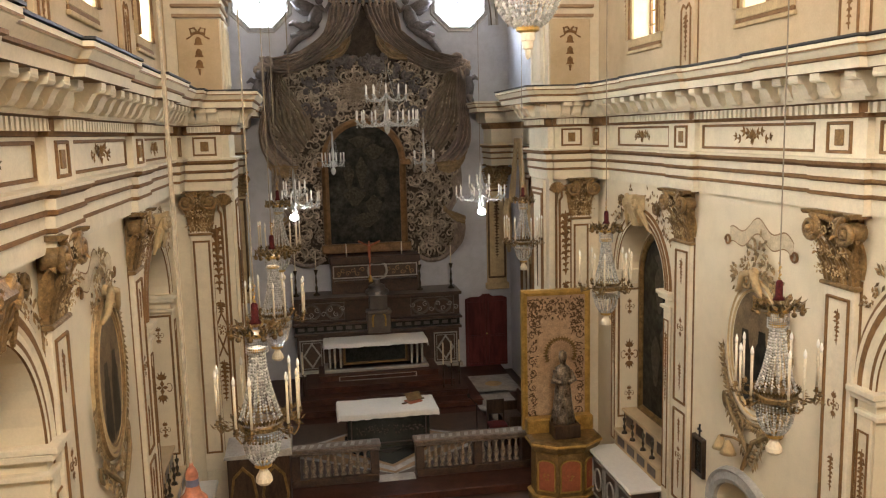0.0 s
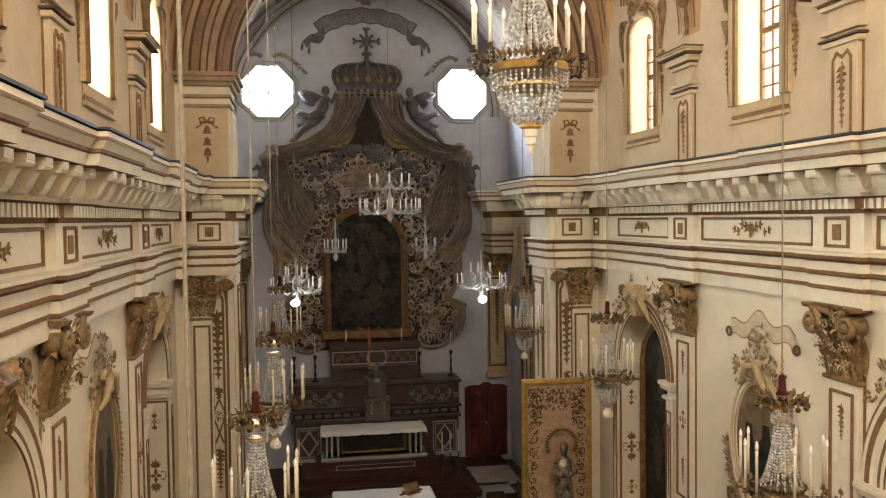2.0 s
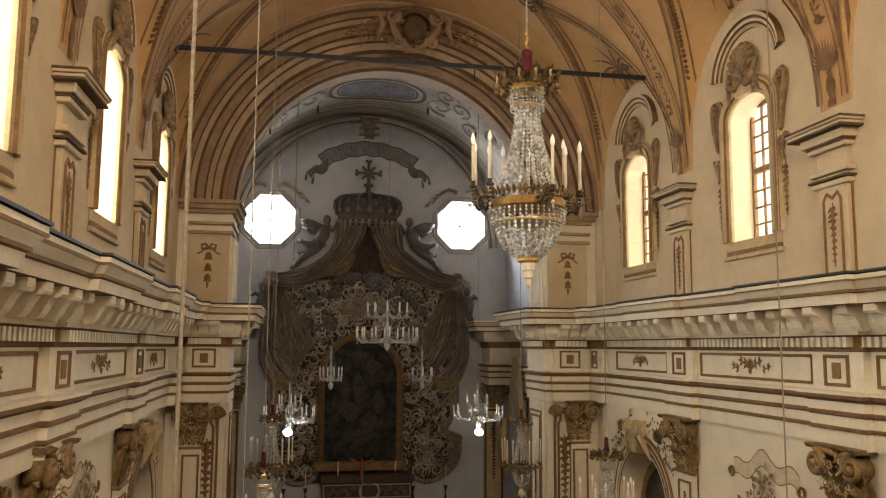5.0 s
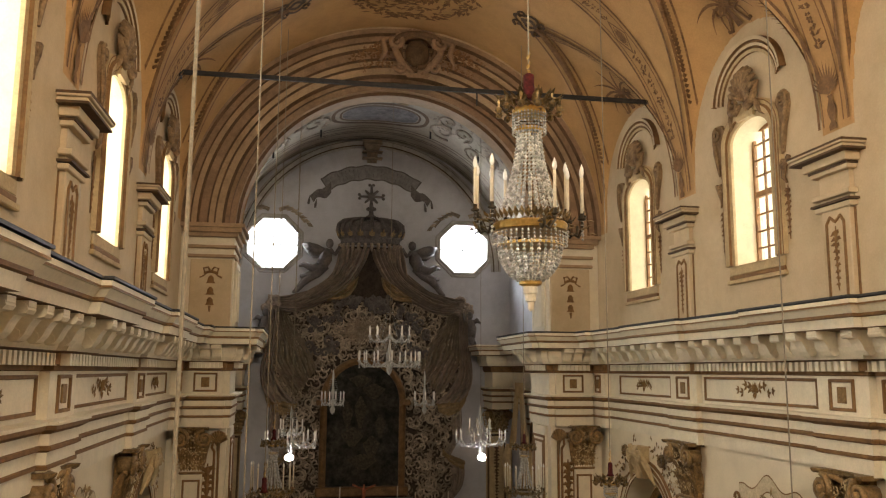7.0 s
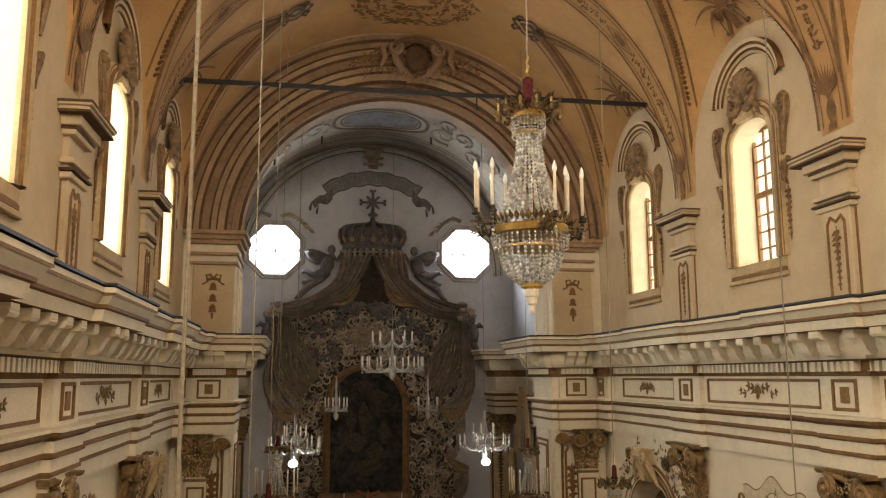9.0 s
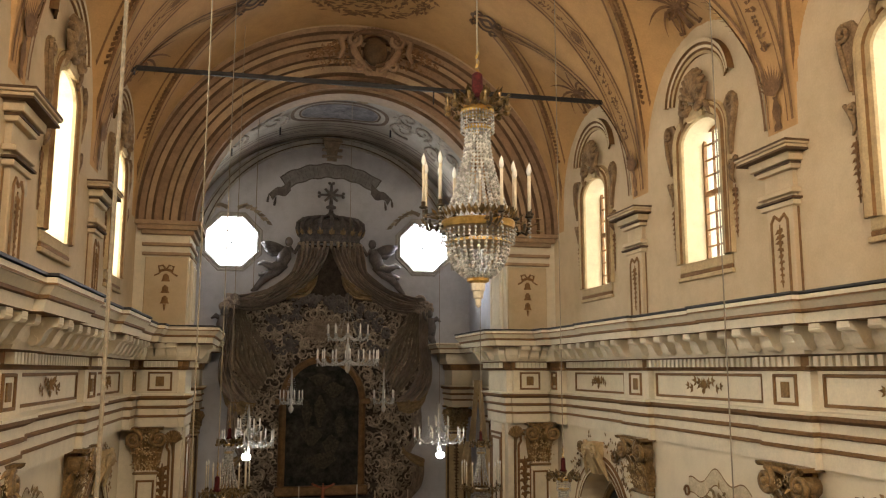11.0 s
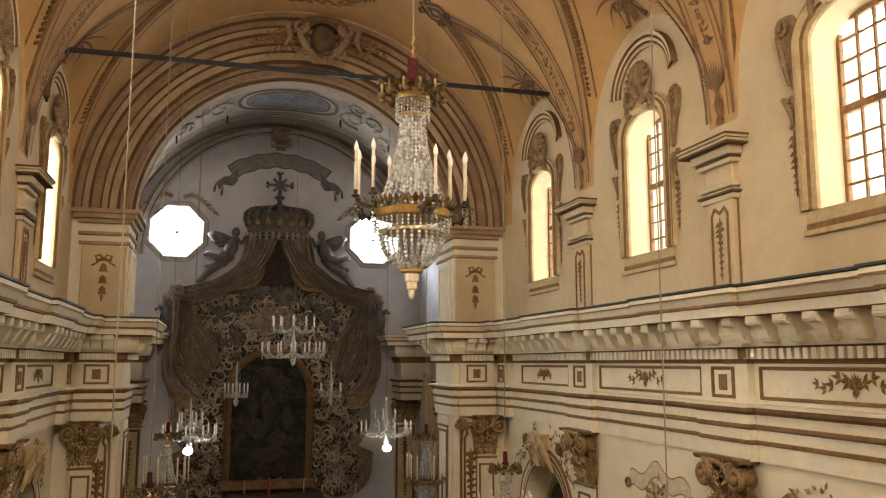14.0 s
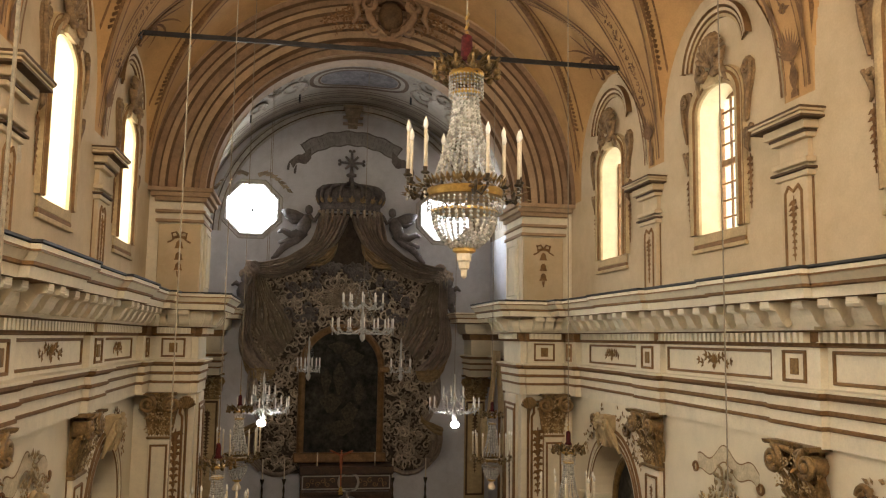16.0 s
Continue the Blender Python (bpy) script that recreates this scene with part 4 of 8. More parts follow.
LAB = "moulded cream chapel arch with scrolled keystone and gilt spandrel leaves"
left_low = lambda y: left(y, XLL)
for f, s in ((right, 1), (left_low, -1)):
    make_arch(f(14.22), 1.06, 4.65, LAB)
    make_arch(f(6.65), 1.2 if s > 0 else 1.25, 4.5 if s > 0 else 4.66, LAB, 1.55)
    lp = thing("lunette_panel", f(6.65) @ Matrix.Translation((0, -0.465, 0 if s > 0 else 0.12)), "dark framed lunette with brown scrolls inside a chapel arch", "wall panel", "lunette panels", "structure")
    g = Geo()
    moulding(g, arch_line(0, 1.0, 4.78, 4.8, 1.0, 24) + [(-1.0, 4.78)], [(0, 0), (0, 0.05), (0.05, 0.06), (0.11, 0.04), (0.12, 0)])
    part("frame", g, umber, lp)
    g = Geo()
    for q in (-1, 1):
        spiral(g, q * 0.62, 5.0, 0.12, 1.3, q, 0, 0.02, 0.03)
        g.tube([(q * 0.5, 0.02, 4.98), (q * 0.25, 0.03, 5.06), (0, 0.02, 4.98)], 0.03, 5)
        spray(g, q * 0.4, 5.1, 0.13, 16, 0.02)
    spray(g, 0, 5.4, 0.2, 24, 0.02)
    part("painted_scroll", g, brown, lp)
    # painted ornaments on the far reveal of the niche, which faces the entrance
    rv = thing("reveal_ornament", pose(0, 0, 0), "brown painted foliage panels on a chapel niche reveal", "wall painting", "reveal paintings")
    _place(rv, facing((XR + 0.235) if s > 0 else (XLL - 0.235), 14.22 + 1.055))
    g = Geo()
    motif(g, 0, 3.92, 0.16, 0.004)
    motif(g, 0, 2.95, 0.3, 0.004)
    motif(g, 0, 2.15, 0.16, 0.004)
    part("painted_foliage", g, brown, rv)
    g = Geo()
    moulding(g, rect(-0.2, 0.2, 1.7, 4.25), [(0, 0.0), (0.004, 0.015), (0.035, 0.015), (0.04, 0)], closed=True)
    part("panel_line", g, brown, rv)
# painted spray in the niche heads
for f in (right, left_low):
    hd = thing("niche_head_painting", f(14.22) @ Matrix.Translation((0, -0.465, 0)), "brown painted foliage under the niche arch", "wall painting", "niche head paintings")
    g = Geo()
    motif(g, 0.8 if f is right else -0.8, 4.9, 0.2, 0.006)
    motif(g, 0.45 if f is right else -0.45, 5.4, 0.18, 0.006)
    part("painted_foliage", g, umber, hd)

# ---- frieze panels ----
def frieze_panel(M, half, orn):
    p = thing("frieze_panel", M, "framed cream frieze panel with brown foliage ornament", "frieze panel", "frieze panels", "structure")
    g = Geo()
    moulding(g, rect(-half, half, 7.10, 7.42), [(-0.02, 0.031), (-0.015, 0.055), (0.012, 0.055), (0.018, 0.031)], closed=True)
    part("panel_line", g, brown, p)
    g = Geo()
    if orn > 0:
        for k in range(9):
            a = math.pi * (0.5 + 0.42 * (k - 4) / 4)
            g.leaf((0, 0.035, 7.24), (math.cos(a), 0, math.sin(a)), (0, 1, 0), 0.15 - 0.006 * abs(k - 4), 0.05, 0.4)
        for k in range(5): g.leaf((0, 0.035, 7.24), (0.4 * (k - 2), 0, -1), (0, 1, 0), 0.10 - 0.015 * abs(k - 2), 0.05, 0.4)
        for s in (-1, 1):
            n_ = max(3, int(orn * 11))
            for k in range(n_):
                t = k / n_
                px_, pz_ = s * (0.09 + orn * t), 7.3 - 0.10 * t * t + 0.045 * math.sin(t * 9)
                for e, w in ((0.9, 1.0), (-0.7, 1.0), (0.1, 1.2)):
                    g.leaf((px_, 0.035, pz_), (s * 0.7, 0, e), (0, 1, 0), (0.115 - 0.045 * t) * w, 0.05 - 0.015 * t, 0.4)
    else:
        g.box(-0.075, 0.075, 0.031, 0.05, 7.17, 7.35, 0, 0.01)
    part("ornament", g, ochre_paint, p)
    return p


for f, s in ((right, 1), (left, -1)):
    xx = XR if s > 0 else XL
    frieze_panel(f(14.1), 1.1, 0.25)
    frieze_panel(f(10.45), 1.38, 0.42)
    frieze_panel(f(6.55), 1.38, 0.5)
    for y in PILS: frieze_panel(f(y, xx - s * BRK), 0.2, 0)
    frieze_panel(facing((XR - 0.3 + JR + 0.12) / 2 if s > 0 else (XL + 0.3 + JL - 0.12) / 2, YP - 0.1), 0.2, 0)
    frieze_panel(f(16.1, xx - s * 0.12), 0.13, 0)

# ---- piers of the chancel arch: pilaster faces ----
for s, xa, xb in ((1, JR + 0.12, XR - 0.3), (-1, XL + 0.3, JL - 0.12)):
    xm, hw = (xa + xb) / 2, (xb - xa) / 2
    p = thing("pier_pilaster", facing(xm, YP), "cream chancel pilaster with brown mouldings and hanging garland", "pilaster", "pier pilasters", "structure")
    g = Geo()
    g.box(-hw, hw, 0, 0.1, 0.9, 5.68, 0, 0.01)
    g.box(-hw - 0.06, hw + 0.06, 0, 0.16, 0.0, 0.9, 0, 0.02)
    part("shaft", g, cream, p)
    # the inner half is a stepped panel, the outer half a pilaster with its capital
    i0, i1, c0 = (-hw + 0.02, hw * 0.16, hw * 0.58)
    sx = 1 if s > 0 else -1
    def across(a, b): return sorted((-sx * a, -sx * b))
    for o in (0.0, 0.075):
        a_, b_ = across(i0 + o, i1 - o)
        g = Geo()
        top = 6.25 - o
        moulding(g, [(a_, 1.2 + o), (a_, top - 0.2), (a_ + 0.05, top - 0.12), ((a_ + b_) / 2 - 0.06, top), ((a_ + b_) / 2 + 0.06, top), (b_ - 0.05, top - 0.12), (b_, top - 0.2), (b_, 1.2 + o)], [(0, 0.101), (0.005, 0.125), (0.04, 0.13), (0.048, 0.101)])
        part("panel_moulding", g, brown, p)
    xm_ = -sx * (i0 + i1) / 2
    g = Geo()
    drop(g, xm_, 5.75, 4.45, 0.2, 0.105)
    part("husk_garland", g, brown, p)
    g = Geo()
    for q in (-1, 1): g.tube([(xm_, 0.11, 4.05), (xm_ + q * 0.12, 0.11, 3.75), (xm_, 0.11, 3.4), (xm_ - q * 0.08, 0.11, 3.2)], 0.018, 5)
    spray(g, xm_, 3.72, 0.12, 18, 0.105)
    drop(g, xm_, 4.3, 4.05, 0.13, 0.105)
    drop(g, xm_, 3.1, 2.3, 0.14, 0.105)
    part("knotted_ornament", g, brown, p)
    a_, b_ = across(c0 - 0.19, c0 + 0.19)
    g = Geo()
    g.box(a_, b_, 0.1, 0.17, 0.9, 5.68, 0, 0.01)
    part("side_shaft", g, cream, p)
    g = Geo()
    moulding(g, rect(a_ + 0.07, b_ - 0.07, 1.3, 5.45), [(0, 0.171), (0.005, 0.19), (0.035, 0.19), (0.04, 0.171)], closed=True)
    part("panel_line", g, brown, p)
    before = set(p.children)
    capital_parts(p, 0.2, 5.62, 6.44, 0.16)
    for q in p.children:
        if q not in before: q.location.x = -sx * c0
    g = Geo()
    for k in range(9):
        a = radians(10 + 20 * k)
        g.tube([(sx * hw * 0.98, 0.1, 6.12), (sx * hw * 0.98 + 0.16 * math.cos(a), 0.16, 6.2 + 0.17 * math.sin(a))], [0.012, 0.028], 5)
    g.tube([(sx * hw * 0.98, 0.11, 6.15), (sx * hw * 0.98, 0.12, 5.85)], [0.04, 0.012], 6)
    part("corner_shell", g, capital_mat, p)
    # jamb lines toward the opening
    u = thing("pier_upper_pilaster", facing(xm, YP), "tan upper pier face with painted ribbon bow and husks", "pilaster", "pier upper pilasters", "structure")
    g = Geo()
    g.box(-hw - 0.1, hw + 0.1, 0, 0.05, 8.25, 9.6, 0, 0.01)
    part("shaft", g, plaster_up, u)
    g = Geo()
    for a, b, o in ((-0.62, -0.56, 0.04), (-0.44, -0.38, 0.05), (-0.22, -0.14, 0.07), (-0.14, -0.05, 0.14), (-0.05, 0.03, 0.2)):
        g.box(-hw - 0.12 - o, hw + 0.12 + o, -1.35, 0.05 + o, 10.25 + a, 10.25 + b, 0, 0.008)
    part("impost", g, arch_mat, u)
    g = Geo()
    for s2 in (-1, 1):
        g.tube([(0, 0.06, 9.36), (s2 * 0.06, 0.07, 9.44), (s2 * 0.14, 0.06, 9.42), (s2 * 0.12, 0.06, 9.33), (0, 0.06, 9.36)], [0.03, 0.035, 0.035, 0.03, 0.03], 6, flat=0.5)
        g.tube([(s2 * 0.04, 0.06, 9.36), (s2 * 0.13, 0.06, 9.28), (s2 * 0.21, 0.06, 9.24)], [0.02, 0.03, 0.04], 6, flat=0.4)
    for k, z in enumerate((9.24, 9.02, 8.82)):
        g.loft([[(w * math.cos(b), 0.05 + 0.02 * max(math.sin(b), 0), zz) for b in np.linspace(0, 2 * math.pi, 10, False)] for w, zz in ((0.02, z + 0.04), (0.055, z), (0.06, z - 0.06), (0.085, z - 0.11))], 0, True, True)
    g.tube([(0, 0.055, 8.7), (0, 0.055, 8.58)], [0.03, 0.012], 5)
    part("ribbon_bow", g, brown, u)

# jambs of the chancel arch: narrow panelled faces
for s, M in ((1, right(17.05, JR)), (-1, left(17.05, JL))):
    p = thing("jamb_pilaster", M, "cream jamb pilaster with brown panel lines and gilt capital", "pilaster", "jamb pilasters", "structure")
    g = Geo()
    g.box(-0.42, 0.42, 0, 0.06, 0.9, 6.4, 0, 0.01)
    g.box(-0.5, 0.5, 0, 0.12, 0.0, 0.9, 0, 0.02)
    part("shaft", g, cream, p)
    g = Geo()
    for o in (0.04, 0.14): moulding(g, rect(-0.42 + o, 0.42 - o, 1.1 + o, 6.2 - o), [(0, 0.061), (0.005, 0.08), (0.05, 0.085), (0.056, 0.061)], closed=True)
    part("panel_moulding", g, brown, p)
    g = Geo()
    drop(g, 0, 5.2, 4.1, 0.12, 0.065)
    spray(g, 0, 3.4, 0.15, 22, 0.065)
    part("husk_garland", g, umber, p)
    g = Geo()
    g.box(-0.42, 0.42, 0, 0.05, 8.25, 9.6, 0, 0.01)
    moulding(g, rect(-0.3, 0.3, 8.45, 9.45), [(0, 0.05), (0.005, 0.07), (0.03, 0.07), (0.036, 0.05)], closed=True)
    part("upper_face", g, cream, p)

# ---- iron tie rod ----
rod = thing("tie_rod", pose(0, 12.83, 12.05), "dark square iron tie rod spanning the nave vault", "tie rod")
g = Geo()
g.box(-3.98, 3.92, -0.028, 0.028, -0.035, 0.035, 0, 0.006)
part("bar", g, iron, rod)
for x in (-3.95, 3.9):
    g = Geo()
    g.box(x - 0.03, x + 0.03, -0.08, 0.08, -0.09, 0.09, 0, 0.01)
    part("end_plate", g, iron, rod)
g = Geo()
g.tube([(0.75, 0, -0.02), (0.75, 0, -0.25)], 0.012, 6)
part("hook", g, iron, rod)

# ---- painted bands of the vault ----
def on_barrel(a, y, lift=0.012): return (XC + (RV - lift) * math.cos(a), y, ZC + (RV - lift) * math.sin(a))


for y in PILS:
    b = thing("vault_rib_painting", pose(0, 0, 0), "painted transverse vault rib with brown lines and garland", "vault painting", "painted ribs")
    for o, w in ((-0.27, 0.045), (-0.18, 0.02), (0.18, 0.02), (0.27, 0.045)):
        g = Geo()
        aa = np.linspace(0.02, math.pi - 0.02, 60)
        g.strip([on_barrel(a, y + o - w / 2) for a in aa], [on_barrel(a, y + o + w / 2) for a in aa])
        part("painted_line", g, vault_brown, b)
    g = Geo()
    for sg in (0, 1):
        for k in range(96):
            a = 0.24 + k * 0.0137
            if 0.62 < a < 0.78: continue
            a = math.pi - a if sg else a
            p = Vector(on_barrel(a, y, 0.016))
            nn = Vector((-math.cos(a), 0, -math.sin(a)))
            tt = Vector((-math.sin(a), 0, math.cos(a))) * (1 if not sg else -1)
            for s in (-1, 1):
                g.leaf(p, tt * rng.uniform(-0.5, 0.9) + Vector((0, s * rng.uniform(0.3, 1.0), 0)), nn, rng.uniform(0.05, 0.13) * (1.0 + 0.35 * math.sin(k * 0.7)), rng.uniform(0.035, 0.06), 0.1)
        # vase with a palm fan at the foot of the rib
        for k in range(13):
            a = 0.105
            a = math.pi - a if sg else a
            b_ = (k - 6) * 0.17
            g.leaf(on_barrel(a, y, 0.03), (-math.sin(0.17) * math.cos(b_) * (-1 if sg else 1), math.sin(b_), math.cos(b_)), (-math.cos(a), 0, -0.1), 0.42 - 0.02 * abs(k - 6), 0.05, 0.03)
        prof_ = [(0.005, 0.07), (0.02, 0.07), (0.03, 0.03), (0.05, 0.075), (0.065, 0.085), (0.085, 0.05), (0.095, 0.03), (0.105, 0.05)]
        ang = [math.pi - a if sg else a for a, w in prof_]
        g.strip([on_barrel(a, y - w, 0.02) for a, (_, w) in zip(ang, prof_)], [on_barrel(a, y + w, 0.02) for a, (_, w) in zip(ang, prof_)])
    part("painted_garland", g, vault_brown, b, kind="stuff")
    for sg in (0, 1):
        for k, (r_, w) in enumerate(((1.0, 0.16), (0.62, 0.12))):
            ring_ = [(0.70 + 0.085 * r_, 0.0), (0.70, 0.17 * r_), (0.70 - 0.085 * r_, 0.0), (0.70, -0.17 * r_), (0.70 + 0.085 * r_, 0.0)]
            out_ = [on_barrel(math.pi - a if sg else a, y + o, 0.016) for a, o in ring_]
            in_ = [on_barrel(math.pi - (0.70 + (a - 0.70) * (1 - w)) if sg else 0.70 + (a - 0.70) * (1 - w), y + o * (1 - w), 0.016) for a, o in ring_]
            g = Geo()
            g.strip(out_, in_)
            part("painted_diamond", g, vault_brown, b)
        g = Geo()
        a = math.pi - 0.70 if sg else 0.70
        for k in range(14):
            q = k * math.pi / 7
            tt = Vector((-math.sin(a), 0, math.cos(a)))
            g.leaf(on_barrel(a, y, 0.018), tt * math.cos(q) * 1.6 + Vector((0, math.sin(q), 0)), (-math.cos(a), 0, -math.sin(a)), 0.09 + 0.09 * abs(math.cos(q)), 0.05, 0.1)
        part("diamond_rosette", g, vault_brown, b)

for c in LUN_Y[:3]:
    for sx in (-1, 1):
        v = thing("vault_cell_painting", pose(0, 0, 0), "painted brown borders and palm spray on a vault cell", "vault painting", "painted cells")
        ds = np.linspace(0.05, 1.9, 60)
        curve = []
        for d in ds:
            zb_ = ZC + math.sqrt(max(RV ** 2 - (RV - d) ** 2, 0))
            zt_ = float(cell_ridge(d))
            k = (zb_ - LUN_Z0) / (zt_ - LUN_Z0)
            if -0.2 < k < 1: curve.append((d, zb_, LUN_HW * math.sqrt(1 - max(k, 0) ** 2)))
        for sy in (-1, 1):
            for o, w in ((0.0, 0.06), (0.24, 0.045)):
                A, B = [], []
                for d, zb_, h in curve:
                    for row_, q in ((A, o), (B, o + w)):
                        hh = max(h - q, 0.0)
                        x = XC + sx * (RV - d)
                        row_.append((x, c + sy * hh, float(lunette_z(np.array(x), np.array(c + hh))) - 0.03))
                g = Geo()
                g.strip(A, B)
                part("painted_line", g, vault_brown, v)
            g = Geo()
            for i in range(3, len(curve) - 1):
                d, zb_, h = curve[i]
                hh = max(h - 0.14, 0)
                x = XC + sx * (RV - d)
                p = Vector((x, c + sy * hh, float(lunette_z(np.array(x), np.array(c + hh))) - 0.035))
                for s in (-1, 1): g.leaf(p, (-sx * 0.7, s * 0.6, 0.35), (-sx * 0.3, -sy * 0.5, -0.8), rng.uniform(0.10, 0.15), 0.07, 0.1)
            part("painted_garland", g, vault_brown, v, kind="stuff")
            A, B = [], []
            for d, zb_, h in curve:
                x = XC + sx * (RV - d - 0.02)
                A.append((x, c + sy * (h + 0.10), zb_ - 0.02))
                B.append((x, c + sy * (h + 0.155), zb_ - 0.02))
            g = Geo()
            g.strip(A, B)
            part("painted_line", g, vault_brown, v)
        def on_cell(d, y_, lift=0.04):
            x = XC + sx * (RV - d)
            return Vector((x, y_, float(lunette_z(np.array(x), np.array(y_))) - lift))

        # palm fronds tied with a bow
        D0 = 0.26
        for k in range(9):
            a = -2.0 + 4.0 * k / 8
            L_ = 0.72 * (0.7 + 0.3 * math.cos(a))
            row_a, row_b = [], []
            g = Geo()
            for q in np.linspace(0, 1, 7):
                bend = a * (0.5 + 0.75 * q)
                r_ = L_ * q
                d, y_ = D0 + r_ * 0.75 * math.cos(bend), c + r_ * math.sin(bend)
                w = 0.026 * math.sin(math.pi * min(q * 0.9 + 0.08, 1)) + 0.003
                row_a.append(on_cell(d + w * math.sin(bend) * 0.75, y_ - w * math.cos(bend)))
                row_b.append(on_cell(d - w * math.sin(bend) * 0.75, y_ + w * math.cos(bend)))
            g.strip(row_a, row_b)
            part("palm_frond", g, vault_brown, v)
        for q in (-1, 1):
            pts = [(0, 0), (-0.05, 0.14), (-0.02, 0.26), (0.06, 0.22), (0.02, 0.08), (-0.12, 0.12), (-0.22, 0.22), (-0.2, 0.3)]
            g = Geo()
            g.tube([on_cell(D0 + a, c + q * b, 0.035) for a, b in pts], 0.032, 5, flat=0.4)
            part("bow", g, vault_brown, v)
        g = Geo()
        g.strip([on_cell(D0 + 0.02, c - 0.03), on_cell(D0 - 0.22, c - 0.07)], [on_cell(D0 + 0.02, c + 0.03), on_cell(D0 - 0.22, c + 0.07)])
        part("ribbon_end", g, vault_brown, v)
        # cartouche knot at the cell's point
        d, zb_, _h = curve[-1]
        x = XC + sx * (RV - d - 0.16)
        ctr = Vector((x, c, ZC + math.sqrt(RV ** 2 - (x - XC) ** 2) - 0.02))
        nn = Vector((XC - x, 0, ZC - ctr.z)).normalized()
        e1, e2 = Vector((0, 1, 0)), Vector((0, 1, 0)).cross(nn)
        for r0, r1 in ((0.26, 0.2), (0.14, 0.06)):
            g = Geo()
            tt = np.linspace(0, 2 * math.pi, 28)
            wv = [1 + 0.14 * math.cos(4 * t) for t in tt]
            g.strip([ctr + (e1 * math.cos(t) + e2 * 1.25 * math.sin(t)) * (r0 * w) for t, w in zip(tt, wv)], [ctr + (e1 * math.cos(t) + e2 * 1.25 * math.sin(t)) * (r1 * w) for t, w in zip(tt, wv)])
            part("knot_ring", g, umber, v)
        for k in range(4):
            t = math.pi / 4 + k * math.pi / 2
            g = Geo()
            p = ctr + (e1 * math.cos(t) + e2 * 1.2 * math.sin(t)) * 0.25
            g.tube([p + (e1 * math.cos(b) + e2 * math.sin(b)) * (0.1 * (1 - b / 9)) + nn * 0.01 for b in np.linspace(0, 6, 12)], 0.03, 5, flat=0.5)
            part("knot_curl", g, umber, v)
# crown medallion
md = thing("vault_medallion", pose(XC + 0.05, 14.55, 0), "brown painted foliage medallion at the vault crown", "vault painting")
g = Geo()
for k in range(420):
    a, r = rng.uniform(0, 2 * math.pi), rng.choice((0.35, 0.62, 0.9, 1.0)) + rng.uniform(-0.1, 0.1)
    x, y = r * 1.05 * math.cos(a), r * math.sin(a)
    b = a + rng.choice((-1.2, 1.2)) + rng.uniform(-0.4, 0.4)
    g.leaf((x, y, ZC + math.sqrt(RV ** 2 - x * x) - 0.018), (math.cos(b), math.sin(b), -x / RV * math.cos(b)), (0, 0, -1), rng.uniform(0.12, 0.24), rng.uniform(0.05, 0.1), 0.08)
part("painted_foliage", g, vault_brown, md, kind="stuff")
# keystone of the chancel arch
ks = thing("arch_cartouche", facing(0.2, 16.14), "dark stucco cartouche with scrolls on the chancel arch crown", "cartouche")
g = Geo()
g.blob((0, 0.06, 13.92), 0.27, 0.95, 0.5, 1.15, 14, 8)
part("shield", g, umber, ks, smooth=True)
g = Geo()
g.tube([(0.36 * math.cos(a), 0.12, 13.95 + 0.36 * math.sin(a) * (1.15 if a < 0 else 0.95)) for a in np.linspace(-0.5 * math.pi, 1.5 * math.pi, 26)], 0.05, 6)
g.tube([(0.46 * math.cos(a), 0.16, 14.12 + 0.2 * math.sin(a)) for a in np.linspace(0.1, 3.04, 14)], 0.06, 6)
part("shield_rim", g, arch_dark, ks, smooth=True)
for s in (-1, 1):
    g = Geo()
    spiral(g, s * 0.46, 14.12, 0.16, 1.6, s, math.pi / 2, 0.14, 0.06)
    spiral(g, s * 0.34, 13.6, 0.13, 1.5, -s, 0, 0.14, 0.05)
    g.tube([(s * 0.5, 0.12, 14.05), (s * 0.44, 0.16, 13.85), (s * 0.3, 0.14, 13.65), (s * 0.08, 0.12, 13.48)], [0.06, 0.08, 0.07, 0.03], 6)
    g.tube([(s * 0.55, 0.1, 14.2), (s * 0.72, 0.12, 14.12), (s * 0.66, 0.12, 13.9), (s * 0.76, 0.1, 13.72)], [0.05, 0.07, 0.06, 0.03], 6)
    part("scroll", g, arch_mid, ks, smooth=True)
    g = Geo()
    for k in range(6): spray(g, s * (0.66 + 0.13 * k), 13.98 - 0.05 * k, 0.22 - 0.02 * k, 18, 0.08)
    for k in range(5): spray(g, s * (0.62 + 0.12 * k), 13.74 - 0.05 * k, 0.17 - 0.02 * k, 12, 0.08)
    part("leaf_spray", g, vault_brown, ks, kind="stuff")
g = Geo()
for k in range(7): acanthus(g, -0.18 + 0.06 * k, 0.08, 13.4, 0.1, 0.2, 0.05)
part("foot_leaf", g, arch_mid, ks, kind="stuff")
g = Geo()
for k in range(9): g.blob((-0.32 + 0.08 * k, 0.14, 14.33 + 0.05 * math.sin(math.pi * k / 8)), 0.045, seg=6, rings=4)
part("crest", g, arch_mid, ks)

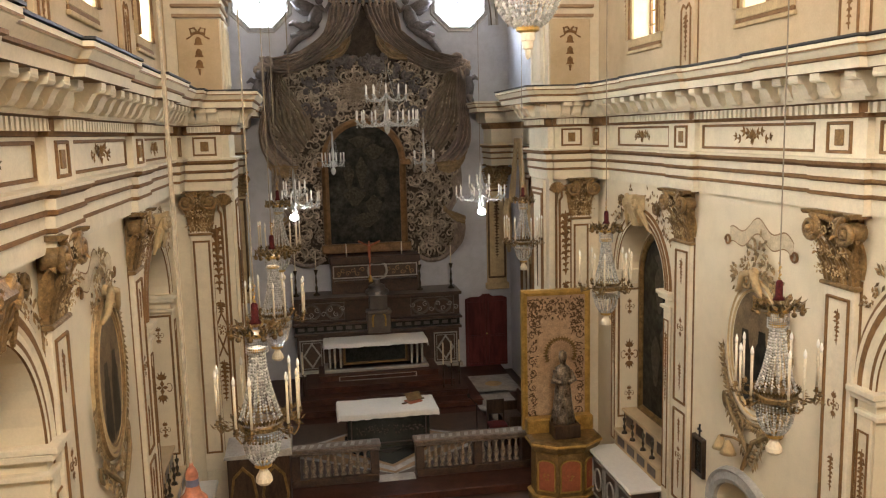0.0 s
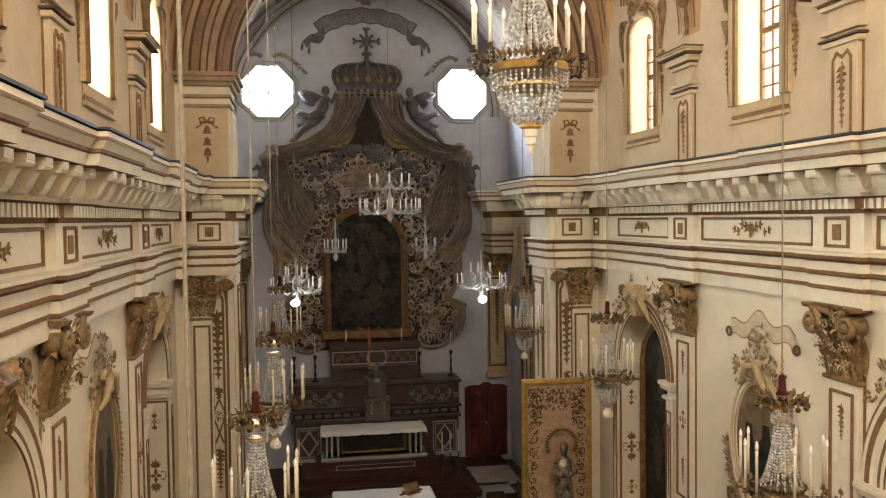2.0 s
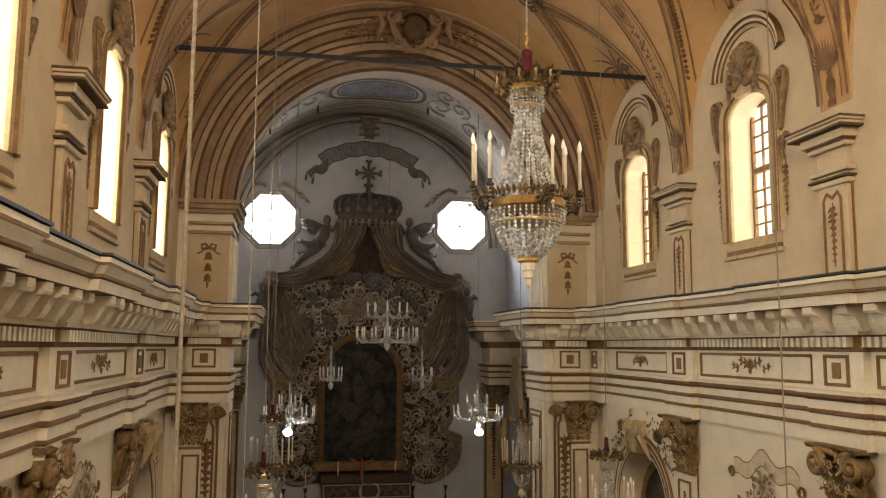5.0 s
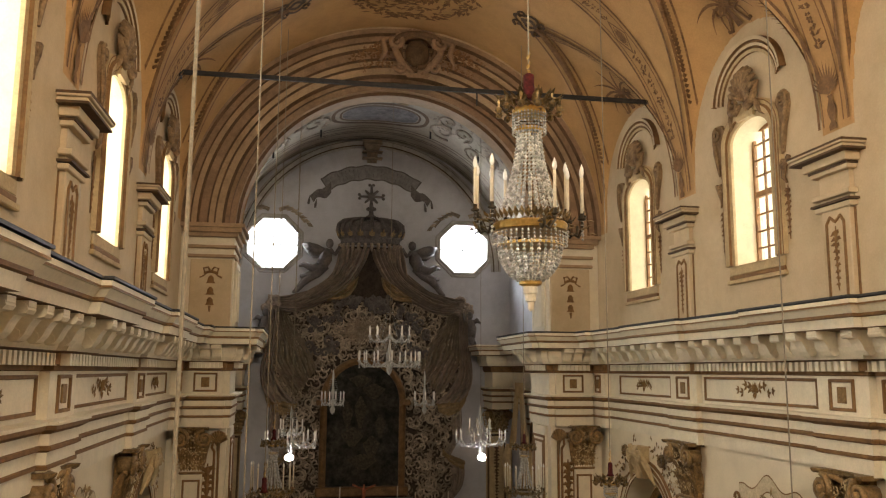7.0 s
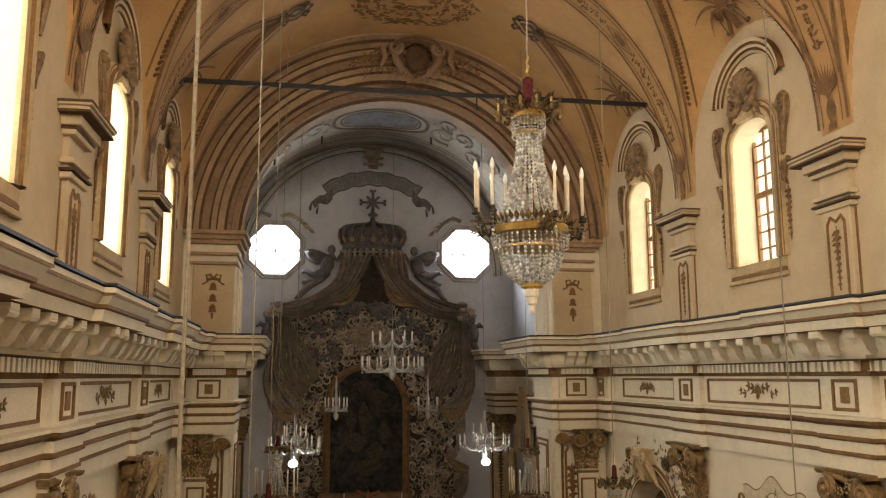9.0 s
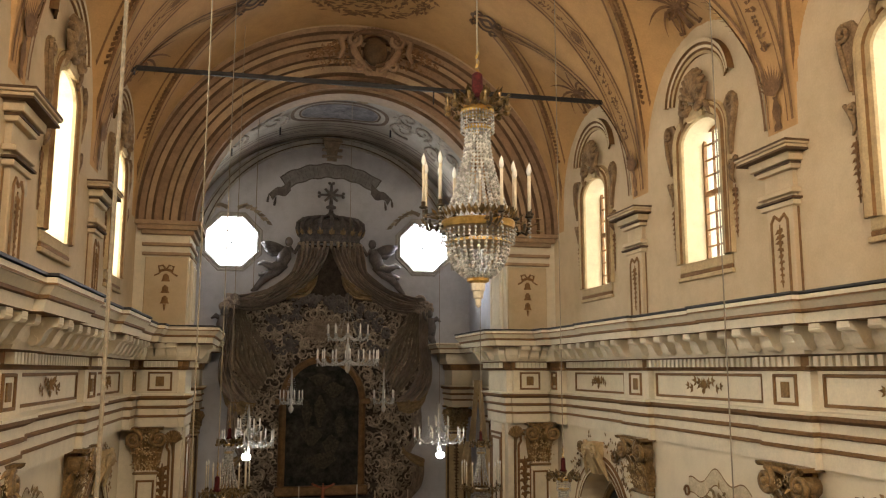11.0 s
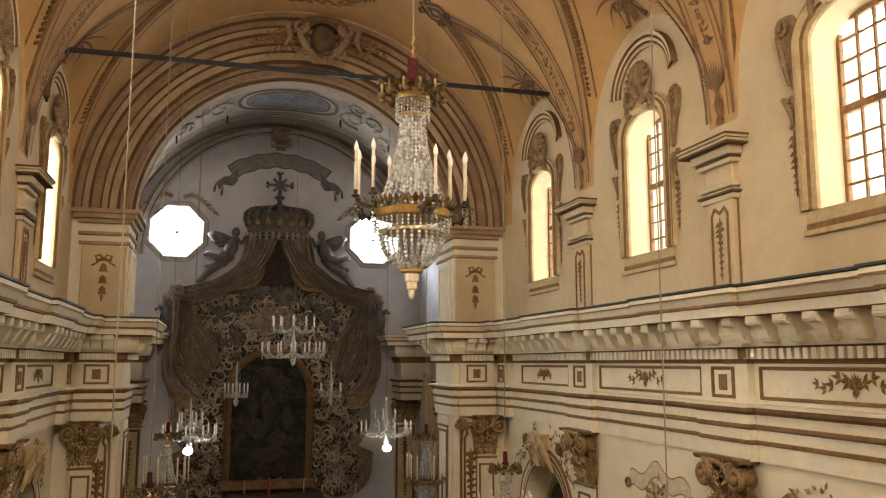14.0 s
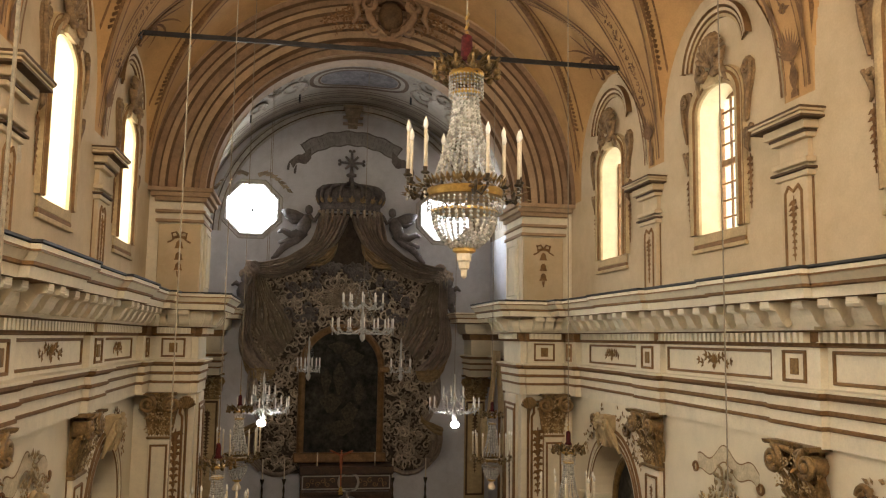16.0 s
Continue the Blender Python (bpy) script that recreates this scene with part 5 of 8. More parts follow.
# ---- stucco curtain and high altar in the chancel ----
sc = thing("altar_drapery", pose(0, 0, 0), "dusty stucco curtain with leafy brocade round the altarpiece", "stucco drapery", kind="")
_place(sc, facing(0, YB))
HALF = [(3.62, 2.0), (3.8, 2.45), (4.2, 2.72), (4.8, 2.78), (5.1, 2.5), (5.4, 2.62), (5.8, 2.78), (6.5, 2.72), (6.9, 2.9), (7.5, 3.02), (8.3, 2.92), (9.2, 2.85), (9.5, 2.7), (9.62, 2.1), (9.85, 1.5), (10.15, 1.15), (10.5, 1.0), (11.15, 0.88)]


def half_width(z):
    for (za, a), (zb_, b) in zip(HALF, HALF[1:]):
        if za <= z <= zb_: return a + (b - a) * (z - za) / (zb_ - za)
    return 0.5


def glide(pts, n):
    """A smooth line through points of the plane."""
    pts = [Vector((*p, 0)) for p in pts]
    pts = [2 * pts[0] - pts[1]] + pts + [2 * pts[-1] - pts[-2]]
    out = []
    for i in range(n):
        t = i / (n - 1) * (len(pts) - 3)
        k = min(int(t), len(pts) - 4)
        t -= k
        a, b, c_, d = pts[k:k + 4]
        q = 0.5 * (2 * b + (c_ - a) * t + (2 * a - 5 * b + 4 * c_ - d) * t * t + (3 * b - a - 3 * c_ + d) * t ** 3)
        out.append((q.x, q.y))
    return out


def drape(name, e0, e1, folds, depth, base, mat, seed, label=""):
    """Cloth between two edges with folds that run along it; it is thick at its hems."""
    n, m_ = 44, max(folds * 7, 14)
    q = random.Random(seed)
    ph, wob = [q.uniform(-0.5, 0.5) for _ in range(folds + 2)], q.uniform(2, 4)
    A, B = glide(e0, n), glide(e1, n)
    rows = []
    for i in range(n):
        t = i / (n - 1)
        row_ = [(A[i][0], 0.02, A[i][1])]
        for j in range(m_ + 1):
            v = j / m_
            vv = v + 0.025 * math.sin(wob * t * 3 + v * 9) + 0.02 * math.sin(11 * t + 5 * v)
            f_ = vv * folds
            k = int(max(f_, 0)) % len(ph)
            w_ = abs(math.sin(math.pi * f_)) ** 0.75
            y_ = base + depth * (w_ * (0.8 + ph[k]) - 0.25) + 0.02 * math.sin(17 * t + 6 * v) + 0.03 * math.sin(29 * v + 7 * t)
            row_.append((A[i][0] + (B[i][0] - A[i][0]) * v, y_, A[i][1] + (B[i][1] - A[i][1]) * v))
        row_.append((B[i][0], 0.02, B[i][1]))
        rows.append(row_)
    g = Geo()
    for a, b in zip(rows, rows[1:]): g.strip(a, b)
    return part(name, g, mat, sc, label, smooth=True)


# Ground sheet behind the relief, coloured dark as painted shade for depth.
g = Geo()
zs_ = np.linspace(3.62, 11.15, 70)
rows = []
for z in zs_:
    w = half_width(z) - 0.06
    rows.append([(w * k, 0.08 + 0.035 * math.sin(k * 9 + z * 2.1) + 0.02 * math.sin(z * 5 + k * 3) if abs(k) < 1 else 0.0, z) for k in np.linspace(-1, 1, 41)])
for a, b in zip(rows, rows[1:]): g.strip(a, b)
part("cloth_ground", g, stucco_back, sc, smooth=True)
r2 = random.Random(11)


def open_field(u, z):
    """The brocade field outside the altarpiece."""
    return not (abs(u + 0.12) < 1.25 and z < 6.6 + math.sqrt(max(1.28 ** 2 - (u + 0.12) ** 2, 0)))


g = Geo()
for k in range(3400):
    z = r2.uniform(3.75, 9.5)
    w = half_width(z) - 0.14
    u = r2.uniform(-w, w)
    if not open_field(-u, z): continue
    a = r2.uniform(0, 2 * math.pi)
    g.leaf((u, 0.13, z), (math.cos(a), 0.15, math.sin(a)), (0, 1, 0), r2.uniform(0.09, 0.2), r2.uniform(0.04, 0.075), 0.5)
part("brocade_relief", g, stucco_mid, sc, kind="stuff")
# curling strands of the brocade
g = Geo()
for k in range(1050):
    z = r2.uniform(3.8, 9.4)
    w = half_width(z) - 0.2
    u = r2.uniform(-w, w)
    if not open_field(-u, z): continue
    r_, s_, a0 = r2.uniform(0.08, 0.2), r2.choice((-1, 1)), r2.uniform(0, 6)
    pts = [(u + r_ * (1 - 0.55 * t) * math.cos(a0 + s_ * 4.6 * t), 0.14 + 0.03 * math.sin(3 * t), z + r_ * (1 - 0.55 * t) * math.sin(a0 + s_ * 4.6 * t)) for t in np.linspace(0, 1, 8)]
    g.tube(pts, [0.012, 0.024, 0.03, 0.032, 0.03, 0.026, 0.022, 0.03], 4)
part("brocade_scroll", g, stucco_pale, sc, kind="stuff")

for s in (-1, 1):
    # canopy curtain swept from the crown to a knot at the side
    drape("canopy_curtain", [(s * a, b) for a, b in ((0.92, 11.1), (1.02, 10.6), (1.22, 10.2), (1.75, 9.84), (2.3, 9.66), (2.8, 9.6))],
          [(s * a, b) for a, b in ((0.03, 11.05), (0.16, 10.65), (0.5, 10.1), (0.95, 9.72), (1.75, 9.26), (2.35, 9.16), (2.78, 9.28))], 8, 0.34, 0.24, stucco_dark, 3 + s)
    drape("inner_lining", [(s * a, b) for a, b in ((0.5, 10.1), (0.62, 10.05), (0.95, 9.85), (1.2, 9.75))],
          [(s * a, b) for a, b in ((0.34, 10.24), (0.42, 9.92), (0.7, 9.6), (1.25, 9.5))], 3, 0.16, 0.3, stucco_gold, 9 + s, "ochre-touched turned lining")
    # brocade falling fanwise from the knot
    drape("fanned_curtain", [(s * a, b) for a, b in ((2.5, 9.3), (2.15, 8.75), (1.72, 8.15), (1.5, 7.5))],
          [(s * a, b) for a, b in ((2.72, 9.25), (2.72, 8.5), (2.66, 7.6), (2.1, 6.75))], 9, 0.2, 0.19, stucco_mid, 15 + s)
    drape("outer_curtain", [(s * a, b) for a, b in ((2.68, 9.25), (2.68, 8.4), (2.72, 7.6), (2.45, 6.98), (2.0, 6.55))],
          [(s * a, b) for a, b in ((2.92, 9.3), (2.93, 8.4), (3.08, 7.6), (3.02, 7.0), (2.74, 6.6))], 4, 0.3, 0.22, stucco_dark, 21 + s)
    drape("turned_hem", [(s * a, b) for a, b in ((2.0, 6.55), (2.25, 6.62), (2.62, 6.72), (2.98, 6.95))],
          [(s * a, b) for a, b in ((2.1, 6.3), (2.35, 6.2), (2.66, 6.3), (2.85, 6.5))], 2, 0.16, 0.22, stucco_gold, 27 + s)
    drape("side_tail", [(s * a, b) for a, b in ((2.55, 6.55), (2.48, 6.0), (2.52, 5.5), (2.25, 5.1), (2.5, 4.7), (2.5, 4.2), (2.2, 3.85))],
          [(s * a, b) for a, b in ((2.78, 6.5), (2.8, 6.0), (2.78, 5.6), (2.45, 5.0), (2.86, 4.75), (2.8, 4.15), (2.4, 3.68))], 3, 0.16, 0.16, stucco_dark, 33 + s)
    drape("lower_turn", [(s * a, b) for a, b in ((2.2, 5.3), (2.35, 5.12), (2.6, 5.02), (2.88, 4.9))],
          [(s * a, b) for a, b in ((2.2, 5.1), (2.4, 4.9), (2.65, 4.72), (2.84, 4.66))], 2, 0.14, 0.22, stucco_gold, 39 + s)
    g = Geo()
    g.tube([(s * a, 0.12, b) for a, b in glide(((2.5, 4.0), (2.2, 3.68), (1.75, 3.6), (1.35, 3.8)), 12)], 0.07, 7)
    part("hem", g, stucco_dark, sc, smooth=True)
    g = Geo()
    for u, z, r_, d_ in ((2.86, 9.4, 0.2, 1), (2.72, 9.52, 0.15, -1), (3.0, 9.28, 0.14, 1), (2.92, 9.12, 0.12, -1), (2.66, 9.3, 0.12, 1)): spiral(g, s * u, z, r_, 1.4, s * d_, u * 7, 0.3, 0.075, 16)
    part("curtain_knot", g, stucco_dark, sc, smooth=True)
# rays and clouds above the altarpiece
for k in range(44):
    a = math.pi * 2 * k / 44
    L_ = 1.0 if k % 2 else 0.82
    g = Geo()
    g.tube([(0.10 * math.cos(a) + 0.1, 0.2, 8.66 + 0.1 * math.sin(a)), (0.1 + 0.72 * L_ * math.cos(a), 0.17, 8.66 + 0.52 * L_ * math.sin(a))], [0.012, 0.028], 4)
    part("ray", g, stucco_mid, sc)
g = Geo()
g.blob((0.1, 0.2, 8.66), 0.12, 1.1, 0.6, 0.9)
g.tube([(0.0, 0.24, 8.68), (0.25, 0.26, 8.7), (0.42, 0.2, 8.78)], [0.03, 0.05, 0.012], 5)
g.tube([(0.2, 0.24, 8.66), (-0.05, 0.26, 8.7), (-0.22, 0.2, 8.78)], [0.03, 0.05, 0.012], 5)
part("dove", g, stucco_mid, sc, smooth=True)
g = Geo()
for k in range(40):
    s = r2.choice((-1, 1))
    spiral(g, s * r2.uniform(0.85, 1.75), r2.uniform(7.95, 9.1), r2.uniform(0.08, 0.17), 1.2, r2.choice((-1, 1)), r2.uniform(0, 6), 0.2, 0.05, 10)
for k in range(26): spiral(g, r2.uniform(-1.0, 1.0), r2.uniform(9.2, 9.62), r2.uniform(0.09, 0.17), 1.2, r2.choice((-1, 1)), r2.uniform(0, 6), 0.24, 0.055, 10)
part("cloud", g, stucco_slate, sc, smooth=True, kind="stuff")

# crown over the drapery
cr = thing("crown", facing(0, YB - 0.02), "large dusty blue-brown stucco crown topped by a cross", "crown")
g = Geo()
g.lathe(0, 0.0, [(0.86, 11.16), (0.92, 11.18), (0.92, 11.24), (0.88, 11.27), (0.9, 11.36), (0.96, 11.4), (0.95, 11.44)], 28, 0, 0.0, math.pi, 1, 0.5)
part("band", g, stucco_slate, cr)
for k in range(9):
    a = math.pi * (k + 0.5) / 9
    g = Geo()
    g.tube([(r_ * math.cos(a), 0.5 * r_ * math.sin(a) + 0.02, z) for r_, z in ((0.94, 11.42), (1.0, 11.62), (0.97, 11.8), (0.82, 11.93), (0.5, 11.99), (0.1, 12.02))], [0.05, 0.06, 0.065, 0.06, 0.05, 0.04], 6)
    part("crown_rib", g, stucco_slate, cr, smooth=True)
    g = Geo()
    for q in (-1, 0, 1):
        b = a + q * 0.07
        g.leaf((0.95 * math.cos(a), 0.49 * math.sin(a) + 0.04, 11.4), (math.cos(a) * 0.3 - q * 0.6 * math.sin(a), 0.2, 1), (math.cos(a), math.sin(a), 0), 0.24 if q == 0 else 0.17, 0.11, 0.4)
    part("fleuron", g, stucco_gold, cr)
for k in range(15):
    a = math.pi * (k + 0.5) / 15
    g = Geo()
    g.tube([(0.92 * math.cos(a), 0.48 * math.sin(a) + 0.03, 11.2), (0.93 * math.cos(a), 0.48 * math.sin(a) + 0.06, 11.08), (0.92 * math.cos(a), 0.46 * math.sin(a) + 0.04, 10.98)], [0.045, 0.06, 0.02], 6)
    part("tassel", g, stucco_pale, cr, smooth=True)
g = Geo()
g.lathe(0, 0.02, [(0.9, 11.4), (0.93, 11.62), (0.88, 11.82), (0.7, 11.92), (0.1, 11.97)], 20, 0, 0, math.pi, 1, 0.42)
part("crown_cap", g, stucco_slate, cr, smooth=True)
g = Geo()
g.lathe(0, 0.1, [(0.16, 12.0), (0.18, 12.06), (0.08, 12.12), (0.06, 12.24), (0.15, 12.27), (0.15, 12.33), (0.06, 12.37), (0.05, 12.5)], 10)
for k in range(8):
    a = k * math.pi / 4
    L_ = 0.36 if k % 2 == 0 else 0.27
    g.tube([(0, 0.1, 12.68), (L_ * math.cos(a), 0.1, 12.68 + L_ * math.sin(a))], [0.05, 0.035], 6)
    if k % 2 == 0:
        for q in (-1, 1): g.blob((L_ * math.cos(a) - q * 0.055 * math.sin(a), 0.1, 12.68 + L_ * math.sin(a) + q * 0.055 * math.cos(a)), 0.05, seg=6, rings=4)
part("cross", g, stucco_slate, cr, smooth=True)

# plain winged figures beside the crown and at the knots, built as simple masses
for s in (-1, 1):
    g = Geo()
    g.tube([(s * 1.24, 0.36, 11.0), (s * 1.32, 0.4, 10.75), (s * 1.48, 0.36, 10.45)], [0.11, 0.2, 0.17], 9)
    g.blob((s * 1.22, 0.42, 11.17), 0.13, 0.9, 0.9, 1.1, 10, 8)
    g.tube([(s * 1.2, 0.4, 10.98), (s * 1.05, 0.48, 10.85), (s * 0.92, 0.45, 11.08)], [0.08, 0.065, 0.05], 6)
    g.tube([(s * 1.35, 0.28, 10.95), (s * 1.6, 0.26, 11.0), (s * 1.82, 0.22, 11.08), (s * 2.0, 0.18, 11.16)], [0.1, 0.17, 0.15, 0.04], 7)
    g.tube([(s * 1.4, 0.28, 10.85), (s * 1.65, 0.24, 10.86), (s * 1.92, 0.2, 10.98)], [0.08, 0.12, 0.03], 7)
    g.tube([(s * 1.45, 0.4, 10.5), (s * 1.7, 0.46, 10.42), (s * 1.95, 0.36, 10.55), (s * 2.08, 0.3, 10.5)], [0.15, 0.12, 0.08, 0.04], 7)
    g.tube([(s * 1.5, 0.36, 10.42), (s * 1.78, 0.38, 10.22), (s * 2.05, 0.3, 10.2)], [0.15, 0.12, 0.05], 7)
    for k in range(4): g.tube([(s * (1.3 + 0.1 * k), 0.34, 10.5 - 0.06 * k), (s * (1.55 + 0.1 * k), 0.42, 10.25 - 0.05 * k), (s * (1.95 + 0.06 * k), 0.26, 10.1 - 0.1 * k), (s * (2.1 + 0.05 * k), 0.2, 9.92 - 0.06 * k)], [0.1, 0.1, 0.08, 0.03], 6)
    tagged(part("stucco_figure", g, stucco_slate, m=facing(0, YB), smooth=True), "dusty stucco figure seated beside the crown", "statue", "stucco figures")
    g = Geo()
    g.tube([(s * 2.98, 0.4, 9.0), (s * 3.02, 0.42, 8.75), (s * 3.02, 0.36, 8.5)], [0.1, 0.16, 0.13], 8)
    g.blob((s * 2.96, 0.44, 9.12), 0.115, 0.9, 0.9, 1.1, 10, 8)
    g.tube([(s * 3.0, 0.38, 8.5), (s * 3.1, 0.42, 8.25), (s * 3.02, 0.3, 8.0)], [0.12, 0.09, 0.04], 7)
    g.tube([(s * 3.05, 0.36, 8.9), (s * 3.2, 0.36, 9.0), (s * 3.32, 0.3, 8.92)], [0.06, 0.08, 0.03], 6)
    g.tube([(s * 2.95, 0.4, 8.9), (s * 2.82, 0.44, 9.0), (s * 2.78, 0.4, 9.2)], [0.06, 0.05, 0.04], 6)
    tagged(part("stucco_figure", g, stucco_slate, m=facing(0, YB), smooth=True), "dusty stucco figure holding the curtain", "statue", "stucco figures")

# inscription banner on the lunette, its writing too dim to read
bn = thing("painted_banner", facing(0, YB), "dark painted ribbon banner with illegible writing", "banner")
R_B, Z_B = 2.5, 10.95


def band(r0, r1, y_, a0, a1, wav=0.02):
    aa_ = np.linspace(a0, a1, 48)
    gg = Geo()
    gg.strip([(r1 * math.sin(a), y_, Z_B + r1 * math.cos(a) + wav * math.sin(a * 30)) for a in aa_], [(r0 * math.sin(a), y_, Z_B + r0 * math.cos(a) + wav * math.sin(a * 30)) for a in aa_])
    return gg


part("ribbon", band(R_B - 0.23, R_B + 0.23, 0.012, -0.6, 0.6), stucco_slate, bn)
part("ribbon_face", band(R_B - 0.19, R_B + 0.19, 0.016, -0.585, 0.585), banner_grey, bn)
for s in (-1, 1):
    g = Geo()
    up_ = glide(((1.22, 13.12), (1.45, 12.9), (1.62, 12.86), (1.84, 12.66)), 14)
    dn_ = glide(((1.2, 12.78), (1.36, 12.6), (1.6, 12.62), (1.72, 12.46)), 14)
    g.strip([(s * a, 0.02, b) for a, b in up_], [(s * a, 0.02, b) for a, b in dn_])
    part("ribbon_end", g, stucco_slate, bn)
    g = Geo()
    for a, b in ((1.86, 12.5), (1.66, 12.4)):
        g.tube([(s * (a - 0.03), 0.03, b + 0.16), (s * a, 0.03, b), (s * (a + 0.01), 0.03, b - 0.1)], [0.02, 0.06, 0.05], 6, flat=0.5)
    part("ribbon_tassel", g, stucco_slate, bn)
for rr in (R_B + 0.08, R_B - 0.09):
    for k in range(22):
        a = -0.5 + k / 21
        if k % 7 == 6: continue
        g = Geo()
        g.tube([((rr - 0.055) * math.sin(a), 0.02, Z_B + (rr - 0.055) * math.cos(a)), ((rr + 0.055) * math.sin(a), 0.02, Z_B + (rr + 0.055) * math.cos(a))], 0.016, 4, flat=0.3)
        part("writing_bar", g, stucco_slate, bn)

# lunette mouldings and vault ornament of the chancel
lm = thing("lunette_moulding", facing(0, YB), "grey-brown moulded arch on the chancel end wall", "moulding", kind="structure")
g = Geo()
moulding(g, [(3.72 * math.cos(a), 10.5 + 3.72 * math.sin(a)) for a in np.linspace(math.pi, 0, 48)], [(0, 0), (0, 0.05), (0.06, 0.06), (0.08, 0.12), (0.2, 0.14), (0.24, 0.05), (0.3, 0.05), (0.3, 0)], mis=[0, 0, 1, 0, 1, 0, 0])
part("arch_moulding", g, [stone_pale, umber], lm)
g = Geo()
g.loft([[(-w, 0, z), (w, 0, z), (w, d, z), (-w, d, z)] for w, z, d in ((0.14, 13.75, 0.1), (0.16, 14.0, 0.16), (0.24, 14.25, 0.22), (0.3, 14.42, 0.25))], 0, True, True)
for z in (13.85, 14.05, 14.3): g.box(-0.3, 0.3, 0, 0.26, z, z + 0.03)
part("keystone", g, stucco_mid, lm)
co = thing("chancel_vault_ornament", pose(0, 0, 0), "grey-brown painted scrolls and oval on the chancel vault", "vault painting")


def on_chancel(u, y, lift=0.015):
    a = math.pi / 2 - u / 4.1
    return ((4.3 - lift) * math.cos(a), y, 10.45 + (4.05 - lift) * math.sin(a))


def on_plan(rx, ry, n, e=2.6, lift=0.015):
    """A rounded oblong on the vault."""
    out = []
    for t in np.linspace(0, 2 * math.pi, n):
        c_, s_ = math.cos(t), math.sin(t)
        out.append(on_chancel(rx * math.copysign(abs(c_) ** (2 / e), c_), 21.95 + ry * math.copysign(abs(s_) ** (2 / e), s_), lift))
    return out


for rx, ry, w, mt in ((1.3, 0.95, 0.1, umber), (1.08, 0.72, 0.06, umber)):
    g = Geo()
    g.strip(on_plan(rx, ry, 60), on_plan(rx - w, ry - w * 1.6, 60))
    part("oval_line", g, mt, co)
g = Geo()
g.strip(on_plan(1.0, 0.62, 60, lift=0.012), on_plan(0.01, 0.01, 60, lift=0.012))
part("oval_field", g, stucco_slate, co)
for s in (-1, 1):
    for u0, y0, r0, tn in ((1.75, 22.1, 0.42, 1), (2.25, 21.6, 0.3, -1), (1.75, 21.2, 0.3, 1), (2.8, 22.4, 0.32, 1), (3.3, 21.8, 0.26, -1), (0.45, 20.5, 0.28, 1), (0.9, 20.35, 0.22, -1)):
        pts = []
        for t in np.linspace(0, 1, 20):
            a = s * tn * 8.5 * t + 1.0
            q = r0 * (1 - 0.8 * t)
            pts.append(on_chancel(s * u0 + q * math.cos(a), y0 + 1.5 * q * math.sin(a), 0.03))
        g = Geo()
        g.tube(pts, [0.055 * (1 - 0.5 * t) for t in np.linspace(0, 1, 20)], 5, flat=0.5)
        part("painted_scroll", g, stucco_gold if y0 < 20.6 else stucco_mid, co)
g = Geo()
for k in range(420):
    u = r2.choice((-1, 1)) * r2.uniform(1.4, 5.4)
    y = r2.choice((18.5, 18.9, 21.2, 21.8)) + r2.gauss(0, 0.16)
    p, e = Vector(on_chancel(u, y)), Vector(on_chancel(u + r2.uniform(-0.2, 0.2), y + r2.uniform(-0.25, 0.25)))
    if (e - p).length > 0.02: g.leaf(p, e - p, Vector((0, y, 10.4)) - p, 0.22, 0.08, 0.1)
part("painted_leaf", g, stucco_mid, co, kind="stuff")
for y, o2 in ((18.0, 0.16), (19.6, 0.12), (23.1, 0.2), (23.6, 0.14), (24.2, 0.16)):
    for o in (0, o2):
        g = Geo()
        uu = np.linspace(-6.2, 6.2, 50)
        g.strip([on_chancel(u, y + o) for u in uu], [on_chancel(u, y + o + 0.05) for u in uu])
        part("painted_band", g, umber, co)
for x, y in ((-1.55, 22.9), (1.45, 22.6), (2.9, 22.2), (-3.0, 22.6)):
    g = Geo()
    a, b, c_ = on_chancel(x, y, 0.0)
    g.tube([(a, b, c_), (a, b, c_ - 0.22)], 0.025, 6)
    part("hook", g, iron, co)

# altarpiece
ap = thing("altarpiece", facing(-0.12, YB - 0.12), "dark arched oil painting in a tarnished gilt frame", "painting")
g = Geo()
line_ = arch_line(0, 1.06, 4.2, 6.62, 1.08, 30)
g.add([(u, 0.06, z) for u, z in line_], [tuple(range(len(line_)))])
part("canvas", g, paint_dark, ap)
g = Geo()
moulding(g, line_ + [line_[0]], [(-0.02, 0.0), (-0.02, 0.12), (0.03, 0.16), (0.08, 0.19), (0.13, 0.16), (0.17, 0.1), (0.19, 0)])
g.box(-1.32, 1.32, 0, 0.24, 3.95, 4.22, 0, 0.04)
for s in (-1, 1): g.box(s * 1.05, s * 1.36, 0, 0.25, 6.5, 6.66, 0, 0.03)
part("frame", g, frame_brown, ap)
g = Geo()
for u, z, rx, rz in ((0.08, 6.3, 0.16, 0.42), (-0.3, 6.9, 0.3, 0.2), (0.3, 5.6, 0.3, 0.25), (-0.25, 5.3, 0.22, 0.3), (0.1, 7.2, 0.3, 0.16), (0.45, 6.2, 0.14, 0.35), (-0.5, 5.9, 0.14, 0.3), (0.0, 4.9, 0.4, 0.2)):
    n_ = 14
    g = Geo()
    g.add([(u + rx * (1 + 0.25 * math.sin(3 * a)) * math.cos(a), 0.066, z + rz * (1 + 0.2 * math.cos(4 * a)) * math.sin(a)) for a in np.linspace(0, 2 * math.pi, n_, False)], [tuple(range(n_))])
    part("painted_mass", g, paint_figs, ap)

